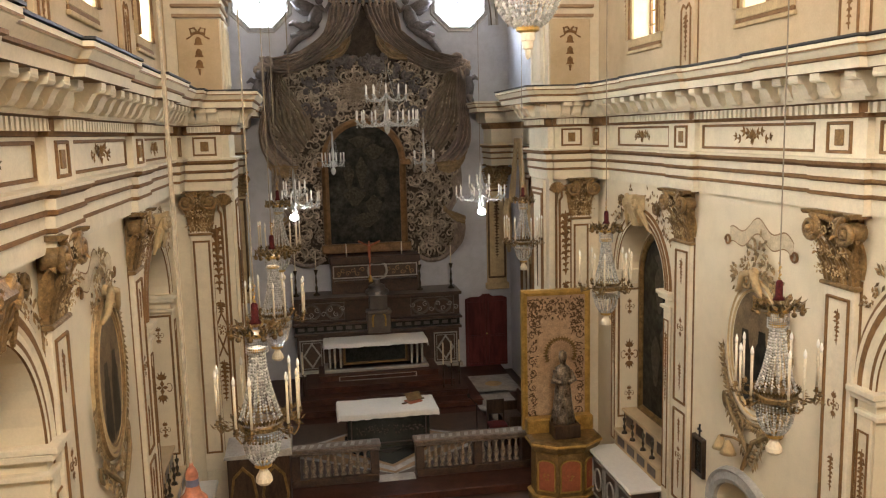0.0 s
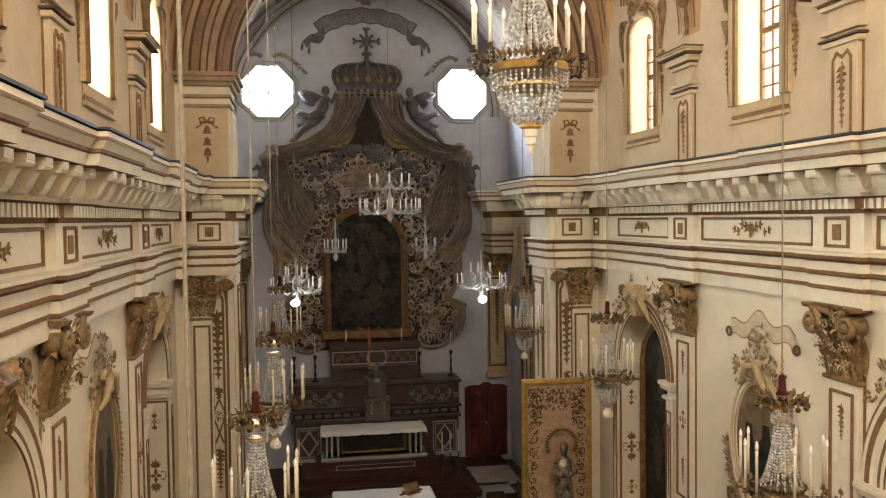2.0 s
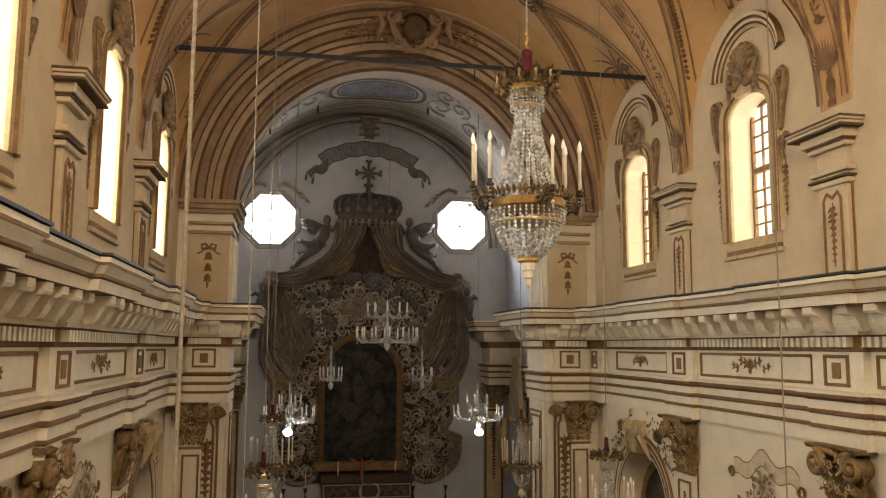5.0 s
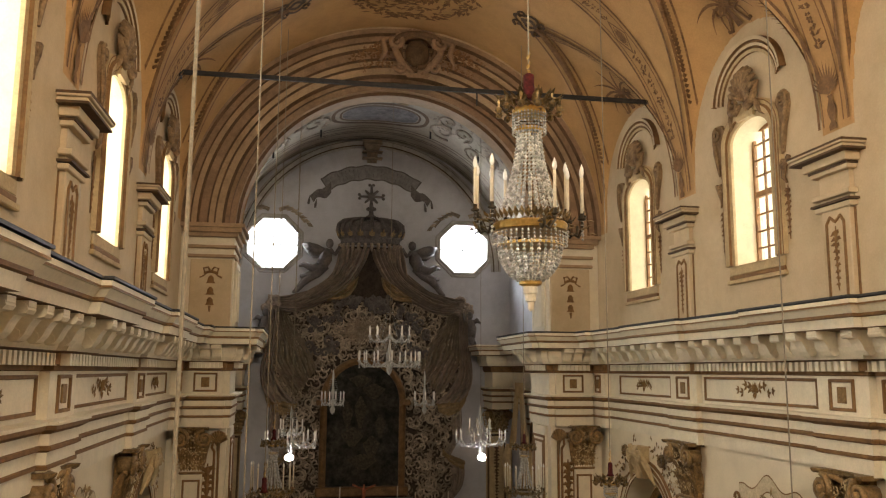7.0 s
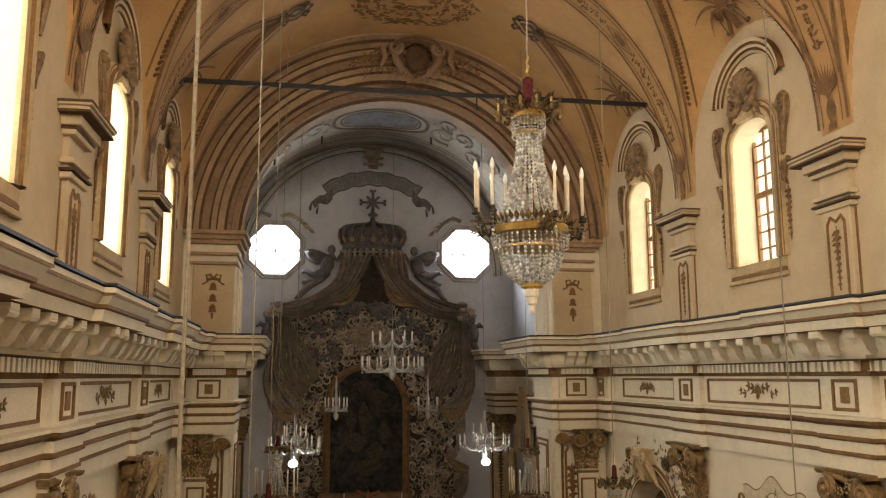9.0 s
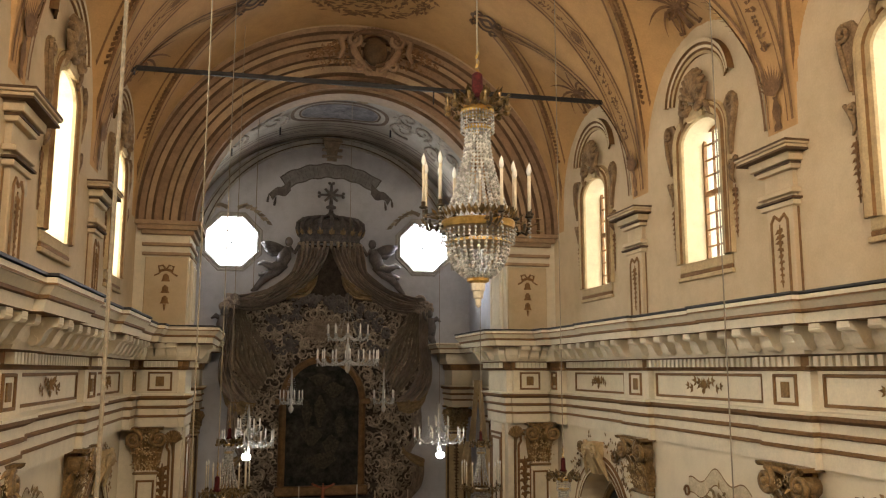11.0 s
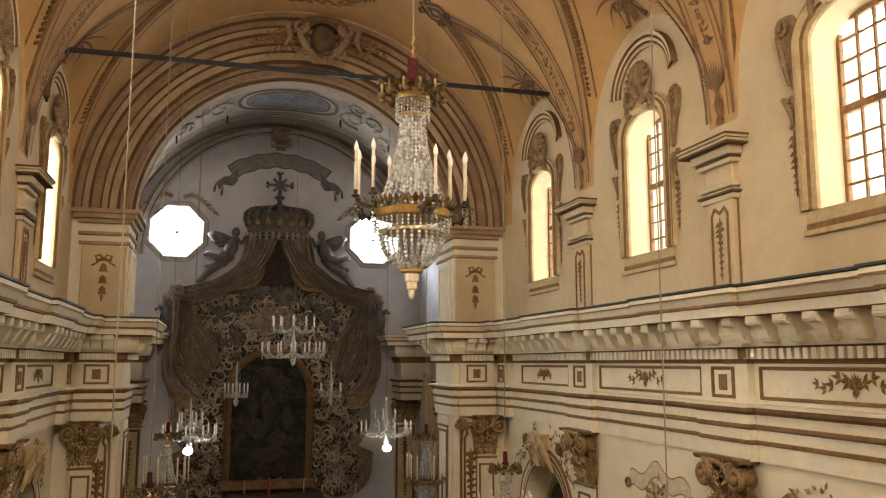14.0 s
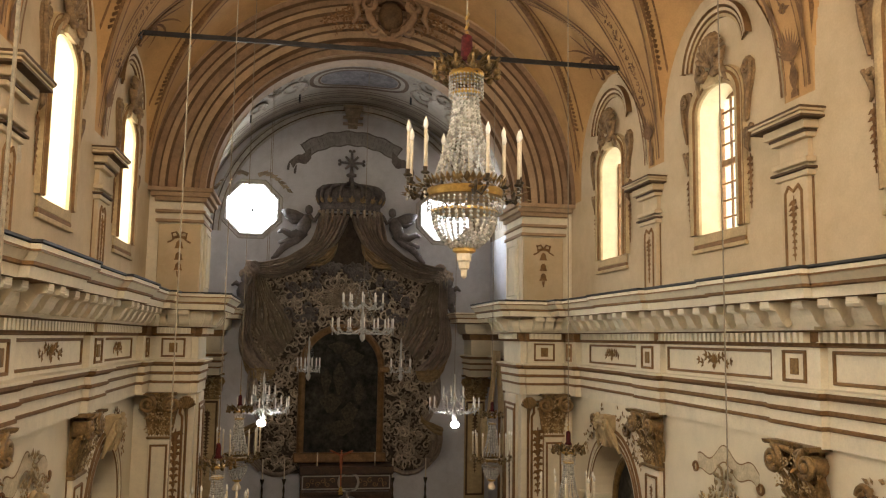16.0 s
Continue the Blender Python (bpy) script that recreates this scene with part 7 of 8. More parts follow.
# sacristy bench by the right jamb
bh = thing("wooden_bench", pose(2.78, 18.5, 0.17, 0, 0, 90), "dark brown wooden bench against the chancel wall", "bench")
g = Geo()
g.box(-0.6, 0.6, -0.25, 0.25, 0.42, 0.48, 0, 0.02)
part("seat", g, wood_dark, bh)
g = Geo()
g.box(-0.6, 0.6, -0.28, -0.22, 0.42, 1.0, 0, 0.02)
part("backrest", g, wood_red, bh)
for x in (-0.56, 0.56):
    g = Geo()
    g.box(x - 0.03, x + 0.03, -0.25, 0.25, 0, 0.7, 0, 0.01)
    part("end_panel", g, wood_dark, bh)

# ---- gilded throne panel with statue ----
tp = thing("throne_panel", pose(3.02, 15.95, 0, 0, 0, 176), "gilt-framed brocade panel standing behind a statue", "panel")
g = Geo()
g.box(-0.68, 0.68, -0.04, 0.02, 1.35, 4.18, 0, 0.01)
part("brocade", g, brocade, tp)
g = Geo()
moulding(g, rect(-0.66, 0.66, 1.35, 4.16), [(-0.06, 0.0), (-0.06, 0.06), (0.0, 0.08), (0.05, 0.05), (0.06, -0.04)], closed=True)
part("frame", g, gilt, tp)
g = Geo()
for k in range(620):
    e = rng.uniform(0, 1)
    if k % 5 < 2: u, z = rng.choice((-1, 1)) * rng.uniform(0.42, 0.58), rng.uniform(1.5, 4.0)
    else: u, z = rng.uniform(-0.58, 0.58), rng.uniform(3.62, 4.02)
    if k % 5 == 4: u, z = rng.choice((-1, 1)) * rng.uniform(0.3, 0.5), rng.uniform(3.3, 3.7)
    a = rng.uniform(0, 6.28)
    g.leaf((u, 0.022, z), (math.cos(a), 0, math.sin(a)), (0, 1, 0), rng.uniform(0.04, 0.09), rng.uniform(0.018, 0.034), 0.2)
part("embroidered_leaf", g, umber, tp, kind="stuff")
for sx in (-1, 1):
    for i in range(9):
        g = Geo()
        spiral(g, sx * 0.49, 1.65 + 0.27 * i, 0.095, 1.2, sx * (1 if i % 2 else -1), 0.5 * i, 0.022, 0.011, 12)
        part("embroidered_scroll", g, umber, tp)
for i in range(4):
    g = Geo()
    spiral(g, -0.36 + 0.24 * i, 3.85, 0.09, 1.2, 1 if i % 2 else -1, i, 0.022, 0.011, 12)
    part("embroidered_scroll", g, umber, tp)
pd = thing("statue_pedestal", pose(3.02, 15.45, 0), "octagonal gilt and red marbled pedestal", "pedestal")
def octa(r, z): return [(r * math.cos(math.pi / 8 + i * math.pi / 4) * 1.0, r * 0.72 * math.sin(math.pi / 8 + i * math.pi / 4), z) for i in range(8)]
g = Geo()
g.loft([octa(0.74, 0.0), octa(0.74, 0.16), octa(0.68, 0.2), octa(0.68, 1.08), octa(0.74, 1.14), octa(0.78, 1.22), octa(0.78, 1.3), octa(0.7, 1.33)], 0, True, True)
part("body", g, gilt_dark, pd)
for r, z in ((0.75, 0.17), (0.79, 1.25)):
    g = Geo()
    g.loft([octa(r, z - 0.03), octa(r + 0.02, z), octa(r, z + 0.03)], 0, True, True)
    part("gilt_band", g, gilt, pd)
for i in range(4, 8):
    a = math.pi / 4 * i + math.pi / 4
    pa, pb = Vector(octa(0.685, 0)[i]), Vector(octa(0.685, 0)[(i + 1) % 8])
    mid = (pa + pb) / 2
    ang = math.degrees(math.atan2(pb.y - pa.y, pb.x - pa.x)) + 180
    w = (pb - pa).length / 2 - 0.07
    g = Geo()
    line_ = arch_line(0, w, 0.32, 0.85, w * 0.5, 10)
    g.add([(u, 0.012, z) for u, z in line_], [tuple(range(len(line_)))])
    part("red_panel", g, terracotta, pd, m=pose(mid.x, mid.y, 0, 0, 0, ang))
    g = Geo()
    moulding(g, line_ + [line_[0]], [(0, 0.0), (0, 0.03), (0.03, 0.03), (0.03, 0)])
    spray(g, 0, 0.6, 0.08, 14, 0.015)
    part("panel_frame", g, gilt, pd, m=pose(mid.x, mid.y, 0, 0, 0, ang))
g = Geo()
g.box(-0.7, 0.7, 0.16, 0.42, 1.3, 1.62, 0, 0.03)
part("rear_ledge", g, gilt, pd)
g = Geo()
g.box(-0.27, 0.27, -0.28, 0.1, 1.33, 1.62, 0, 0.02)
part("plinth", g, wood_dark, pd)
# the statue, one plain mass
g = Geo()
g.lathe(0, 0, [(0.25, 1.62), (0.27, 1.7), (0.24, 1.95), (0.2, 2.25), (0.17, 2.45), (0.2, 2.6), (0.17, 2.74), (0.07, 2.82), (0.075, 2.86), (0.1, 2.95), (0.09, 3.05), (0.02, 3.1)], 14, sy=0.8)
for s in (-1, 1): g.tube([(s * 0.17, 0, 2.68), (s * 0.25, -0.08, 2.5), (s * 0.08, -0.2, 2.48)], [0.07, 0.07, 0.05], 6)
for k in range(8):
    a = 2 * math.pi * k / 8
    g.tube([(0.15 * math.cos(a), 0.12 * math.sin(a), 2.4), (0.2 * math.cos(a + 0.1), 0.17 * math.sin(a + 0.1), 2.0), (0.27 * math.cos(a), 0.22 * math.sin(a), 1.64)], [0.02, 0.04, 0.05], 5)
statue_mat = material("tarnished_silver_and_dark_cloth", (0.55, 0.47, 0.37), 0.28, 0.4, 6, 0.5, metal=0.75, col2=(0.05, 0.035, 0.028))
tagged(part("statue", g, statue_mat, m=pose(2.98, 15.36, 0) @ Matrix.Diagonal((0.85, 0.85, 1, 1)), smooth=True), "small dark robed statue on a wooden plinth", "statue")
g = Geo()
for k in range(24):
    a = math.pi * (-0.15 + 1.3 * k / 23)
    g.leaf((0.24 * math.cos(a), 0, 3.0 + 0.24 * math.sin(a)), (math.cos(a), 0, math.sin(a)), (0, -1, 0), 0.13, 0.06, 0.2)
tagged(part("halo", g, gilt_dark, m=pose(2.98, 15.5, 0)), "openwork gilt halo behind the statue's head", "halo")

# ---- side altars in the chapel niches ----
for f, s in ((right, 1), (left_low, -1)):
    M = f(14.22)
    a = thing("side_altar", M, "side altar with white marble top and dark inlaid front", "altar", "side altars")
    g = Geo()
    g.box(-1.0, 1.0, 0.02, 0.55, 0.0, 1.02, 0, 0.02)
    part("body", g, marble_b, a)
    g = Geo()
    g.box(-1.1, 1.1, -0.02, 0.64, 1.02, 1.1, 0, 0.025)
    part("mensa", g, linen, a)
    for u in (-0.66, 0.0, 0.66):
        g = Geo()
        moulding(g, rect(u - 0.27, u + 0.27, 0.2, 0.9), [(0, 0), (0, 0.03), (0.03, 0.03), (0.03, 0)], closed=True)
        moulding(g, ring(u, 0.55, 0.16, 0.2, 16), [(0, 0), (0, 0.03), (0.03, 0.03), (0.03, 0)], closed=True)
        part("inlay", g, stone_pale, a, m=Matrix.Translation((0, 0.55, 0)))
    for y0, z0, z1 in ((-0.02, 1.1, 1.45), (-0.2, 1.45, 1.85)):
        g = Geo()
        g.box(-1.03, 1.03, -0.45, y0 + 0.08, z0, z1 - 0.05, 0, 0.015)
        g.box(-1.05, 1.05, -0.455, y0 + 0.12, z1 - 0.05, z1, 0, 0.01)
        part("gradine", g, plaster_up, a)
        for u in (-0.72, -0.24, 0.24, 0.72):
            g = Geo()
            g.box(u - 0.17, u + 0.17, y0 + 0.08, y0 + 0.088, z0 + 0.08, z1 - 0.1)
            part("dark_inset", g, marble_b, a)
    p = thing("chapel_painting", M @ Matrix.Translation((0, -0.462, 0)), "tall arched dark painting in a gilt frame", "painting", "chapel paintings")
    g = Geo()
    line_ = arch_line(0, 0.84, 1.95, 4.55, 0.86, 24)
    g.add([(u, 0.03, z) for u, z in line_], [tuple(range(len(line_)))])
    part("canvas", g, paint_dark, p)
    g = Geo()
    for u, z, rx, rz in ((0.1, 4.4, 0.2, 0.45), (-0.2, 3.4, 0.25, 0.35), (0.25, 3.0, 0.18, 0.5), (0, 4.95, 0.3, 0.14)):
        g.add([(u + rx * (1 + 0.25 * math.sin(3 * b)) * math.cos(b), 0.035, z + rz * math.sin(b)) for b in np.linspace(0, 6.28, 14, False)], [tuple(range(14))])
    part("painted_mass", g, paint_figs, p)
    g = Geo()
    moulding(g, line_ + [line_[0]], [(-0.01, 0), (-0.01, 0.06), (0.05, 0.1), (0.12, 0.09), (0.16, 0.03), (0.17, 0)])
    part("frame", g, gilt_dark, p)
    for u in (-0.6, -0.2, 0.3, 0.7):
        c = thing("small_candlestick", M @ Matrix.Translation((u, 0.0, 1.45)), "small dark bronze candlestick on the side altar", "candlestick", "side altar candlesticks")
        g = Geo()
        g.lathe(0, 0, [(0.06, 0), (0.05, 0.03), (0.015, 0.06), (0.03, 0.14), (0.012, 0.2), (0.04, 0.3), (0.012, 0.32), (0.012, 0.4)], 8)
        part("stem", g, bronze, c, smooth=True)

# ---- oval paintings with stucco wreaths ----
ribbon_mat = material("pale_ochre_wash", (0.66, 0.55, 0.37), 0.8, 0.12, 9, 0.05)
leaf_mat = material("faded_brown_stucco_leaf", (0.40, 0.285, 0.14), 0.75, 0.2, 8, 0.2, island=True)
for f, s in ((right, 1), (left_low, -1)):
    o = thing("oval_painting", f(10.25 if s > 0 else 10.33) @ Matrix.Translation((0, 0, 0 if s > 0 else 0.22)), "oval painting of dim figures in a gilt and leafy stucco frame", "painting", "oval paintings")
    g = Geo()
    line_ = ring(0, 4.36, 0.56, 0.82, 40)
    g.add([(u, 0.05, z) for u, z in line_], [tuple(reversed(range(40)))])
    part("canvas", g, paint_grey, o)
    g = Geo()
    for u, w, z in ((-0.2, 0.2, 4.3), (0.22, 0.17, 4.25)):
        g.add([(u - w, 0.054, z - 0.65), (u + w, 0.054, z - 0.65), (u + w * 0.8, 0.054, z + 0.1), (u + 0.1, 0.054, z + 0.18), (u + 0.08, 0.054, z + 0.36), (u - 0.08, 0.054, z + 0.36), (u - 0.1, 0.054, z + 0.18), (u - w * 0.8, 0.054, z + 0.1)], [tuple(range(8))])
    part("painted_mass", g, paint_dark if s > 0 else paint_figs, o)
    g = Geo()
    moulding(g, line_, [(-0.01, 0), (-0.01, 0.06), (0.03, 0.07), (0.05, 0.055), (0.09, 0.055), (0.11, 0.075), (0.15, 0.075), (0.18, 0.04), (0.19, 0)], mis=[0, 1, 0, 0, 1, 0, 1, 0], closed=True)
    part("frame", g, [cream, tan] if s > 0 else [tan, capital_mat], o)
    g = Geo()
    for k in range(70):
        a = radians(100 + 250 * k / 69)
        p = Vector((0.84 * math.cos(a), 0.04, 4.36 + 1.08 * math.sin(a)))
        for q in (-1, 1):
            g.leaf(p, (math.cos(a + 1.2) + q * 0.7 * math.cos(a), 0.1, math.sin(a + 1.2) + q * 0.7 * math.sin(a)), (0, 1, 0), rng.uniform(0.1, 0.17), 0.07, 0.3)
    for u, z, r in ((-0.45, 5.35, 0.22), (0.5, 5.3, 0.22), (0.0, 5.75, 0.26), (-0.22, 5.55, 0.18), (0.25, 5.55, 0.18), (-0.75, 4.0, 0.12), (0.78, 3.8, 0.14)): spray(g, u, z, r, 24, 0.04)
    part("leaf_wreath", g, leaf_mat, o, kind="stuff")
    g = Geo()
    for q in (-1, 1):
        g.tube([(0, 0.12, 5.45), (q * 0.16, 0.16, 5.4), (q * 0.26, 0.14, 5.2), (q * 0.42, 0.1, 5.12)], [0.04, 0.05, 0.04, 0.02], 7)
        spiral(g, q * 0.14, 5.3, 0.12, 1.4, q, 1.57, 0.1, 0.028)
    g.blob((0, 0.07, 5.42), 0.09, 1, 0.6, 1)
    part("crest_scroll", g, tan, o, smooth=True)
    g = Geo()
    for q in (-1, 1):
        spiral(g, q * 0.62, 3.45, 0.18, 1.5, -q, 0.5, 0.04, 0.025)
        spiral(g, q * 0.32, 3.2, 0.15, 1.5, q, 0.5, 0.05, 0.025)
        g.tube([(q * 0.7, 0.06, 3.5), (q * 0.45, 0.1, 3.3), (q * 0.15, 0.12, 3.1), (0, 0.1, 2.85)], [0.02, 0.035, 0.035, 0.02], 6)
        garland(g, [(q * 0.7, 0.05, 3.4), (q * 0.3, 0.08, 3.1), (q * 0.05, 0.06, 2.7)], 0.14, 12)
    part("base_scroll", g, leaf_mat, o)
    r_ = thing("painted_ribbon", f(10.25), "pale brown painted ribbon scroll above the oval painting", "wall painting", "painted ribbons")
    g = Geo()
    us = np.linspace(-0.78, 0.78, 40)
    def rz(u): return 6.0 - 0.28 * abs(u) ** 1.5 + 0.07 * math.sin(u * 9 + 1)
    g.strip([(u, 0.006, rz(u) + 0.115) for u in us], [(u, 0.006, rz(u) - 0.115) for u in us])
    part("ribbon", g, brown, r_)
    g = Geo()
    g.strip([(u, 0.009, rz(u) + 0.098) for u in us], [(u, 0.009, rz(u) - 0.098) for u in us])
    part("ribbon_face", g, ribbon_mat, r_)
    for q in (-1, 1):
        g = Geo()
        spiral(g, q * 0.82, 5.78, 0.09, 1.2, q, 0, 0.008, 0.02)
        part("ribbon_curl", g, brown, r_)
    # wall bracket lamp and small doorway arch below
    if s > 0:
        w = thing("wall_lamp", f(10.35), "small stucco bracket with two hanging bell lamps", "wall lamp")
        g = Geo()
        g.tube([(0, 0.02, 2.95), (0.1, 0.2, 3.05), (0.3, 0.28, 3.02)], 0.02, 6)
        g.tube([(0, 0.02, 2.95), (0.0, 0.12, 2.6)], 0.03, 6)
        part("bracket", g, capital_mat, w)
        for u in (0.32, 0.1):
            g = Geo()
            g.lathe(u, 0.28, [(0.02, 3.02), (0.05, 2.98), (0.09, 2.88), (0.12, 2.82)], 10)
            part("shade", g, tan, w, smooth=True)
        d = thing("doorway_surround", f(10.5), "grey segmental stone surround of a low doorway", "doorway", kind="structure")
        g = Geo()
        moulding(g, arch_line(0, 0.75, 0.0, 1.75, 0.5), [(0, 0), (0, 0.06), (0.06, 0.08), (0.16, 0.06), (0.2, 0.09), (0.24, 0)])
        part("surround", g, stone_pale, d)
        i_ = thing("icon_frame", f(11.8), "small dark framed picture with a cross on top", "picture")
        g = Geo()
        moulding(g, rect(-0.14, 0.14, 1.95, 2.5), [(0, 0), (0, 0.06), (0.04, 0.06), (0.05, 0)], closed=True)
        part("frame", g, wood_dark, i_)
        g = Geo()
        g.box(-0.14, 0.14, 0, 0.02, 1.95, 2.5)
        part("image", g, marble_d, i_)
        g = Geo()
        g.box(-0.012, 0.012, 0.01, 0.03, 2.54, 2.75)
        g.box(-0.06, 0.06, 0.01, 0.03, 2.64, 2.67)
        part("cross", g, iron, i_)

# confessional by the left pier
cf = thing("confessional", pose(-2.95, 15.1, 0), "dark carved wooden confessional with sloping pale top", "confessional")
g = Geo()
g.box(-0.55, 0.55, -0.45, 0.5, 0, 1.72, 0, 0.02)
part("body", g, wood_dark, cf)
g = Geo()
g.loft([[(-0.6, -0.5, 1.72), (0.6, -0.5, 1.72), (0.6, 0.5, 1.72), (-0.6, 0.5, 1.72)], [(-0.58, -0.5, 1.78), (0.58, -0.5, 1.86), (0.58, 0.5, 1.86), (-0.58, 0.5, 1.78)]], 0, True, True)
part("top", g, stone_pale, cf)
for u in (-0.28, 0.28):
    g = Geo()
    moulding(g, [(u + 0.2 * math.cos(a) * 1, 1.0 + 0.5 * math.sin(a)) for a in np.linspace(0, -2 * math.pi, 8, False)], [(0, 0), (0, 0.03), (0.04, 0.03), (0.05, 0)], closed=True)
    part("carved_panel", g, gilt_dark, cf, m=pose(0, -0.45, 0, 0, 0, 180))

# ---- chandeliers ----
def beads(g, pts, r, step):
    """Little faceted drops threaded along a curve."""
    pts = [Vector(p) for p in pts]
    acc = 0.0
    for a, b in zip(pts, pts[1:]):
        L_ = (b - a).length
        while acc < L_:
            c = a.lerp(b, acc / L_)
            g.add([c + Vector((r, 0, 0)), c + Vector((0, r, 0)), c - Vector((r, 0, 0)), c - Vector((0, r, 0)), c + Vector((0, 0, r * 1.15)), c - Vector((0, 0, r * 1.15))],
                  [(0, 1, 4), (1, 2, 4), (2, 3, 4), (3, 0, 4), (1, 0, 5), (2, 1, 5), (3, 2, 5), (0, 3, 5)])
            acc += step
        acc -= L_


def make_chandelier(M, cord, metal=brass, label="gilt empire chandelier with crystal bead strands and ivory candles", slim=False):
    """Origin at the level of the main ring; crown about 1.05 m above, drop 0.62 m below."""
    c = thing("chandelier", M, label, "chandelier", "hanging chandeliers")
    leafy = aged_gold
    q1, q2, up = (0.72, 0.66, 0.17) if slim else (0.88, 0.86, 0.03)
    g = Geo()
    g.tube([(0, 0, 1.3), (0, 0, cord)], 0.007, 5)
    part("cord", g, cord_mat, c)
    g = Geo()
    for k in range(5): g.tube([(0.012 * (-1) ** k, 0, 1.27 + 0.04 * k), (0, 0.012 * (-1) ** k, 1.3 + 0.04 * k)], 0.012, 5)
    part("chain", g, metal, c)
    g = Geo()
    g.lathe(0, 0, [(0.02, 1.27), (0.05 * q1, 1.25), (0.055 * q1, 1.1), (0.065, 1.06)], 12)
    part("sleeve", g, velvet, c, "dark red velvet sleeve", smooth=True)
    for z, r_, h_ in ((0.94, 0.15, 0.05), (0.79, 0.125, 0.035)):
        g = Geo()
        g.lathe(0, 0, [(r * q1, zz) for r, zz in ((r_ - 0.02, z - h_ / 2), (r_, z - h_ / 2), (r_ + 0.008, z), (r_, z + h_ / 2), (r_ - 0.02, z + h_ / 2))], 28)
        part("crown_ring", g, metal, c)
    g = Geo()
    for k in range(12):
        a = 2 * math.pi * k / 12
        d = Vector((math.cos(a), math.sin(a), 0))
        g.tube([d * 0.15 + Vector((0, 0, 0.97)), d * 0.2 + Vector((0, 0, 1.04)), d * 0.25 + Vector((0, 0, 1.03)), d * 0.25 + Vector((0, 0, 0.97))], [0.012, 0.013, 0.015, 0.01], 5)
        g.leaf(d * 0.17 + Vector((0, 0, 0.96)), d + Vector((0, 0, 0.9)), Vector((0, 0, 1)), 0.16, 0.08, 0.3)
        g.blob(tuple(d * 0.25 + Vector((0, 0, 0.945))), 0.03, seg=8, rings=6)
    for k in range(60):
        a = rng.uniform(0, 6.28)
        d = Vector((math.cos(a), math.sin(a), 0))
        g.leaf(d * rng.uniform(0.1, 0.22) + Vector((0, 0, rng.uniform(0.93, 1.03))), d + Vector((0, 0, rng.uniform(-0.3, 1))), Vector((0, 0, 1)), 0.09, 0.05, 0.3)
    part("crown_leaf", g, leafy, c, kind="stuff")
    g = Geo()
    for k in range(30):
        a = 2 * math.pi * k / 30
        beads(g, [(0.15 * q1 * math.cos(a), 0.15 * q1 * math.sin(a), 0.92), (0.15 * q1 * math.cos(a), 0.15 * q1 * math.sin(a), 0.75)], 0.0095, 0.026)
    n_ = 17 if slim else 24
    for k in range(n_):
        a = 2 * math.pi * k / n_
        pts = [((0.105 + 0.195 * t ** 1.8) * q1 * math.cos(a), (0.105 + 0.195 * t ** 1.8) * q1 * math.sin(a), 0.77 - 0.71 * t) for t in np.linspace(0, 1, 12)]
        beads(g, pts, 0.0165, 0.032)
    for k in range(40):
        a = 2 * math.pi * k / 40
        beads(g, [(0.335 * q2 * math.cos(a), 0.335 * q2 * math.sin(a), -0.06), (0.335 * q2 * math.cos(a), 0.335 * q2 * math.sin(a), -0.17)], 0.011, 0.028)
    n_ = 18 if slim else 28
    for k in range(n_):
        a = 2 * math.pi * k / n_
        pts = [((0.29 * q2 * math.cos(t * 1.35)) * math.cos(a), (0.29 * q2 * math.cos(t * 1.35)) * math.sin(a), -0.14 - 0.30 * math.sin(t * 1.35)) for t in np.linspace(0, 1, 10)]
        beads(g, pts, 0.0165, 0.032)
    part("bead_strand", g, crystal, c, "faceted crystal beads", kind="stuff")
    g = Geo()
    g.lathe(0, 0, [(r * q2, z) for r, z in ((0.31, 0.03), (0.335, 0.03), (0.345, 0.015), (0.335, -0.03), (0.31, -0.035))], 40)
    part("main_ring", g, leafy if slim else metal, c)
    g = Geo()
    g.lathe(0, 0, [(0.29 * q2, -0.13), (0.30 * q2, -0.13), (0.30 * q2, -0.15), (0.29 * q2, -0.15)], 40)
    part("lower_ring", g, leafy if slim else metal, c)
    g = Geo()
    g.lathe(0, 0, [(0.01, -0.4), (0.09, -0.42), (0.09, -0.45), (0.05, -0.47)], 14)
    part("drop_cap", g, metal, c)
    g = Geo()
    g.lathe(0, 0, [(0.04, -0.45), (0.045, -0.5), (0.085, -0.57), (0.09, -0.61), (0.06, -0.645), (0.01, -0.655)] if slim else [(0.06, -0.46), (0.055, -0.52), (0.045, -0.53), (0.04, -0.58), (0.025, -0.59), (0.022, -0.64), (0.003, -0.66)], 12)
    part("crystal_drop", g, wax, c)
    # arms with candles: pairs on the slim kind, clusters of four at the sides of the large one
    if slim:
        arms = [(2 * math.pi * i / 5 + 0.25, [(0.43 * math.cos(e), 0.43 * math.sin(e), 0.0) for e in (-0.19, 0.19)]) for i in range(5)]
    else:
        four = [(0.30, -0.05, 0.0), (0.33, 0.07, 0.08), (0.41, -0.07, 0.02), (0.455, 0.03, 0.06)]
        arms = [(0.05, four), (math.pi + 0.05, four), (math.pi / 2, [(0.36, -0.11, 0.07), (0.36, 0.11, 0.07)]), (-math.pi / 2, [(0.34, 0.1, 0.0)])]
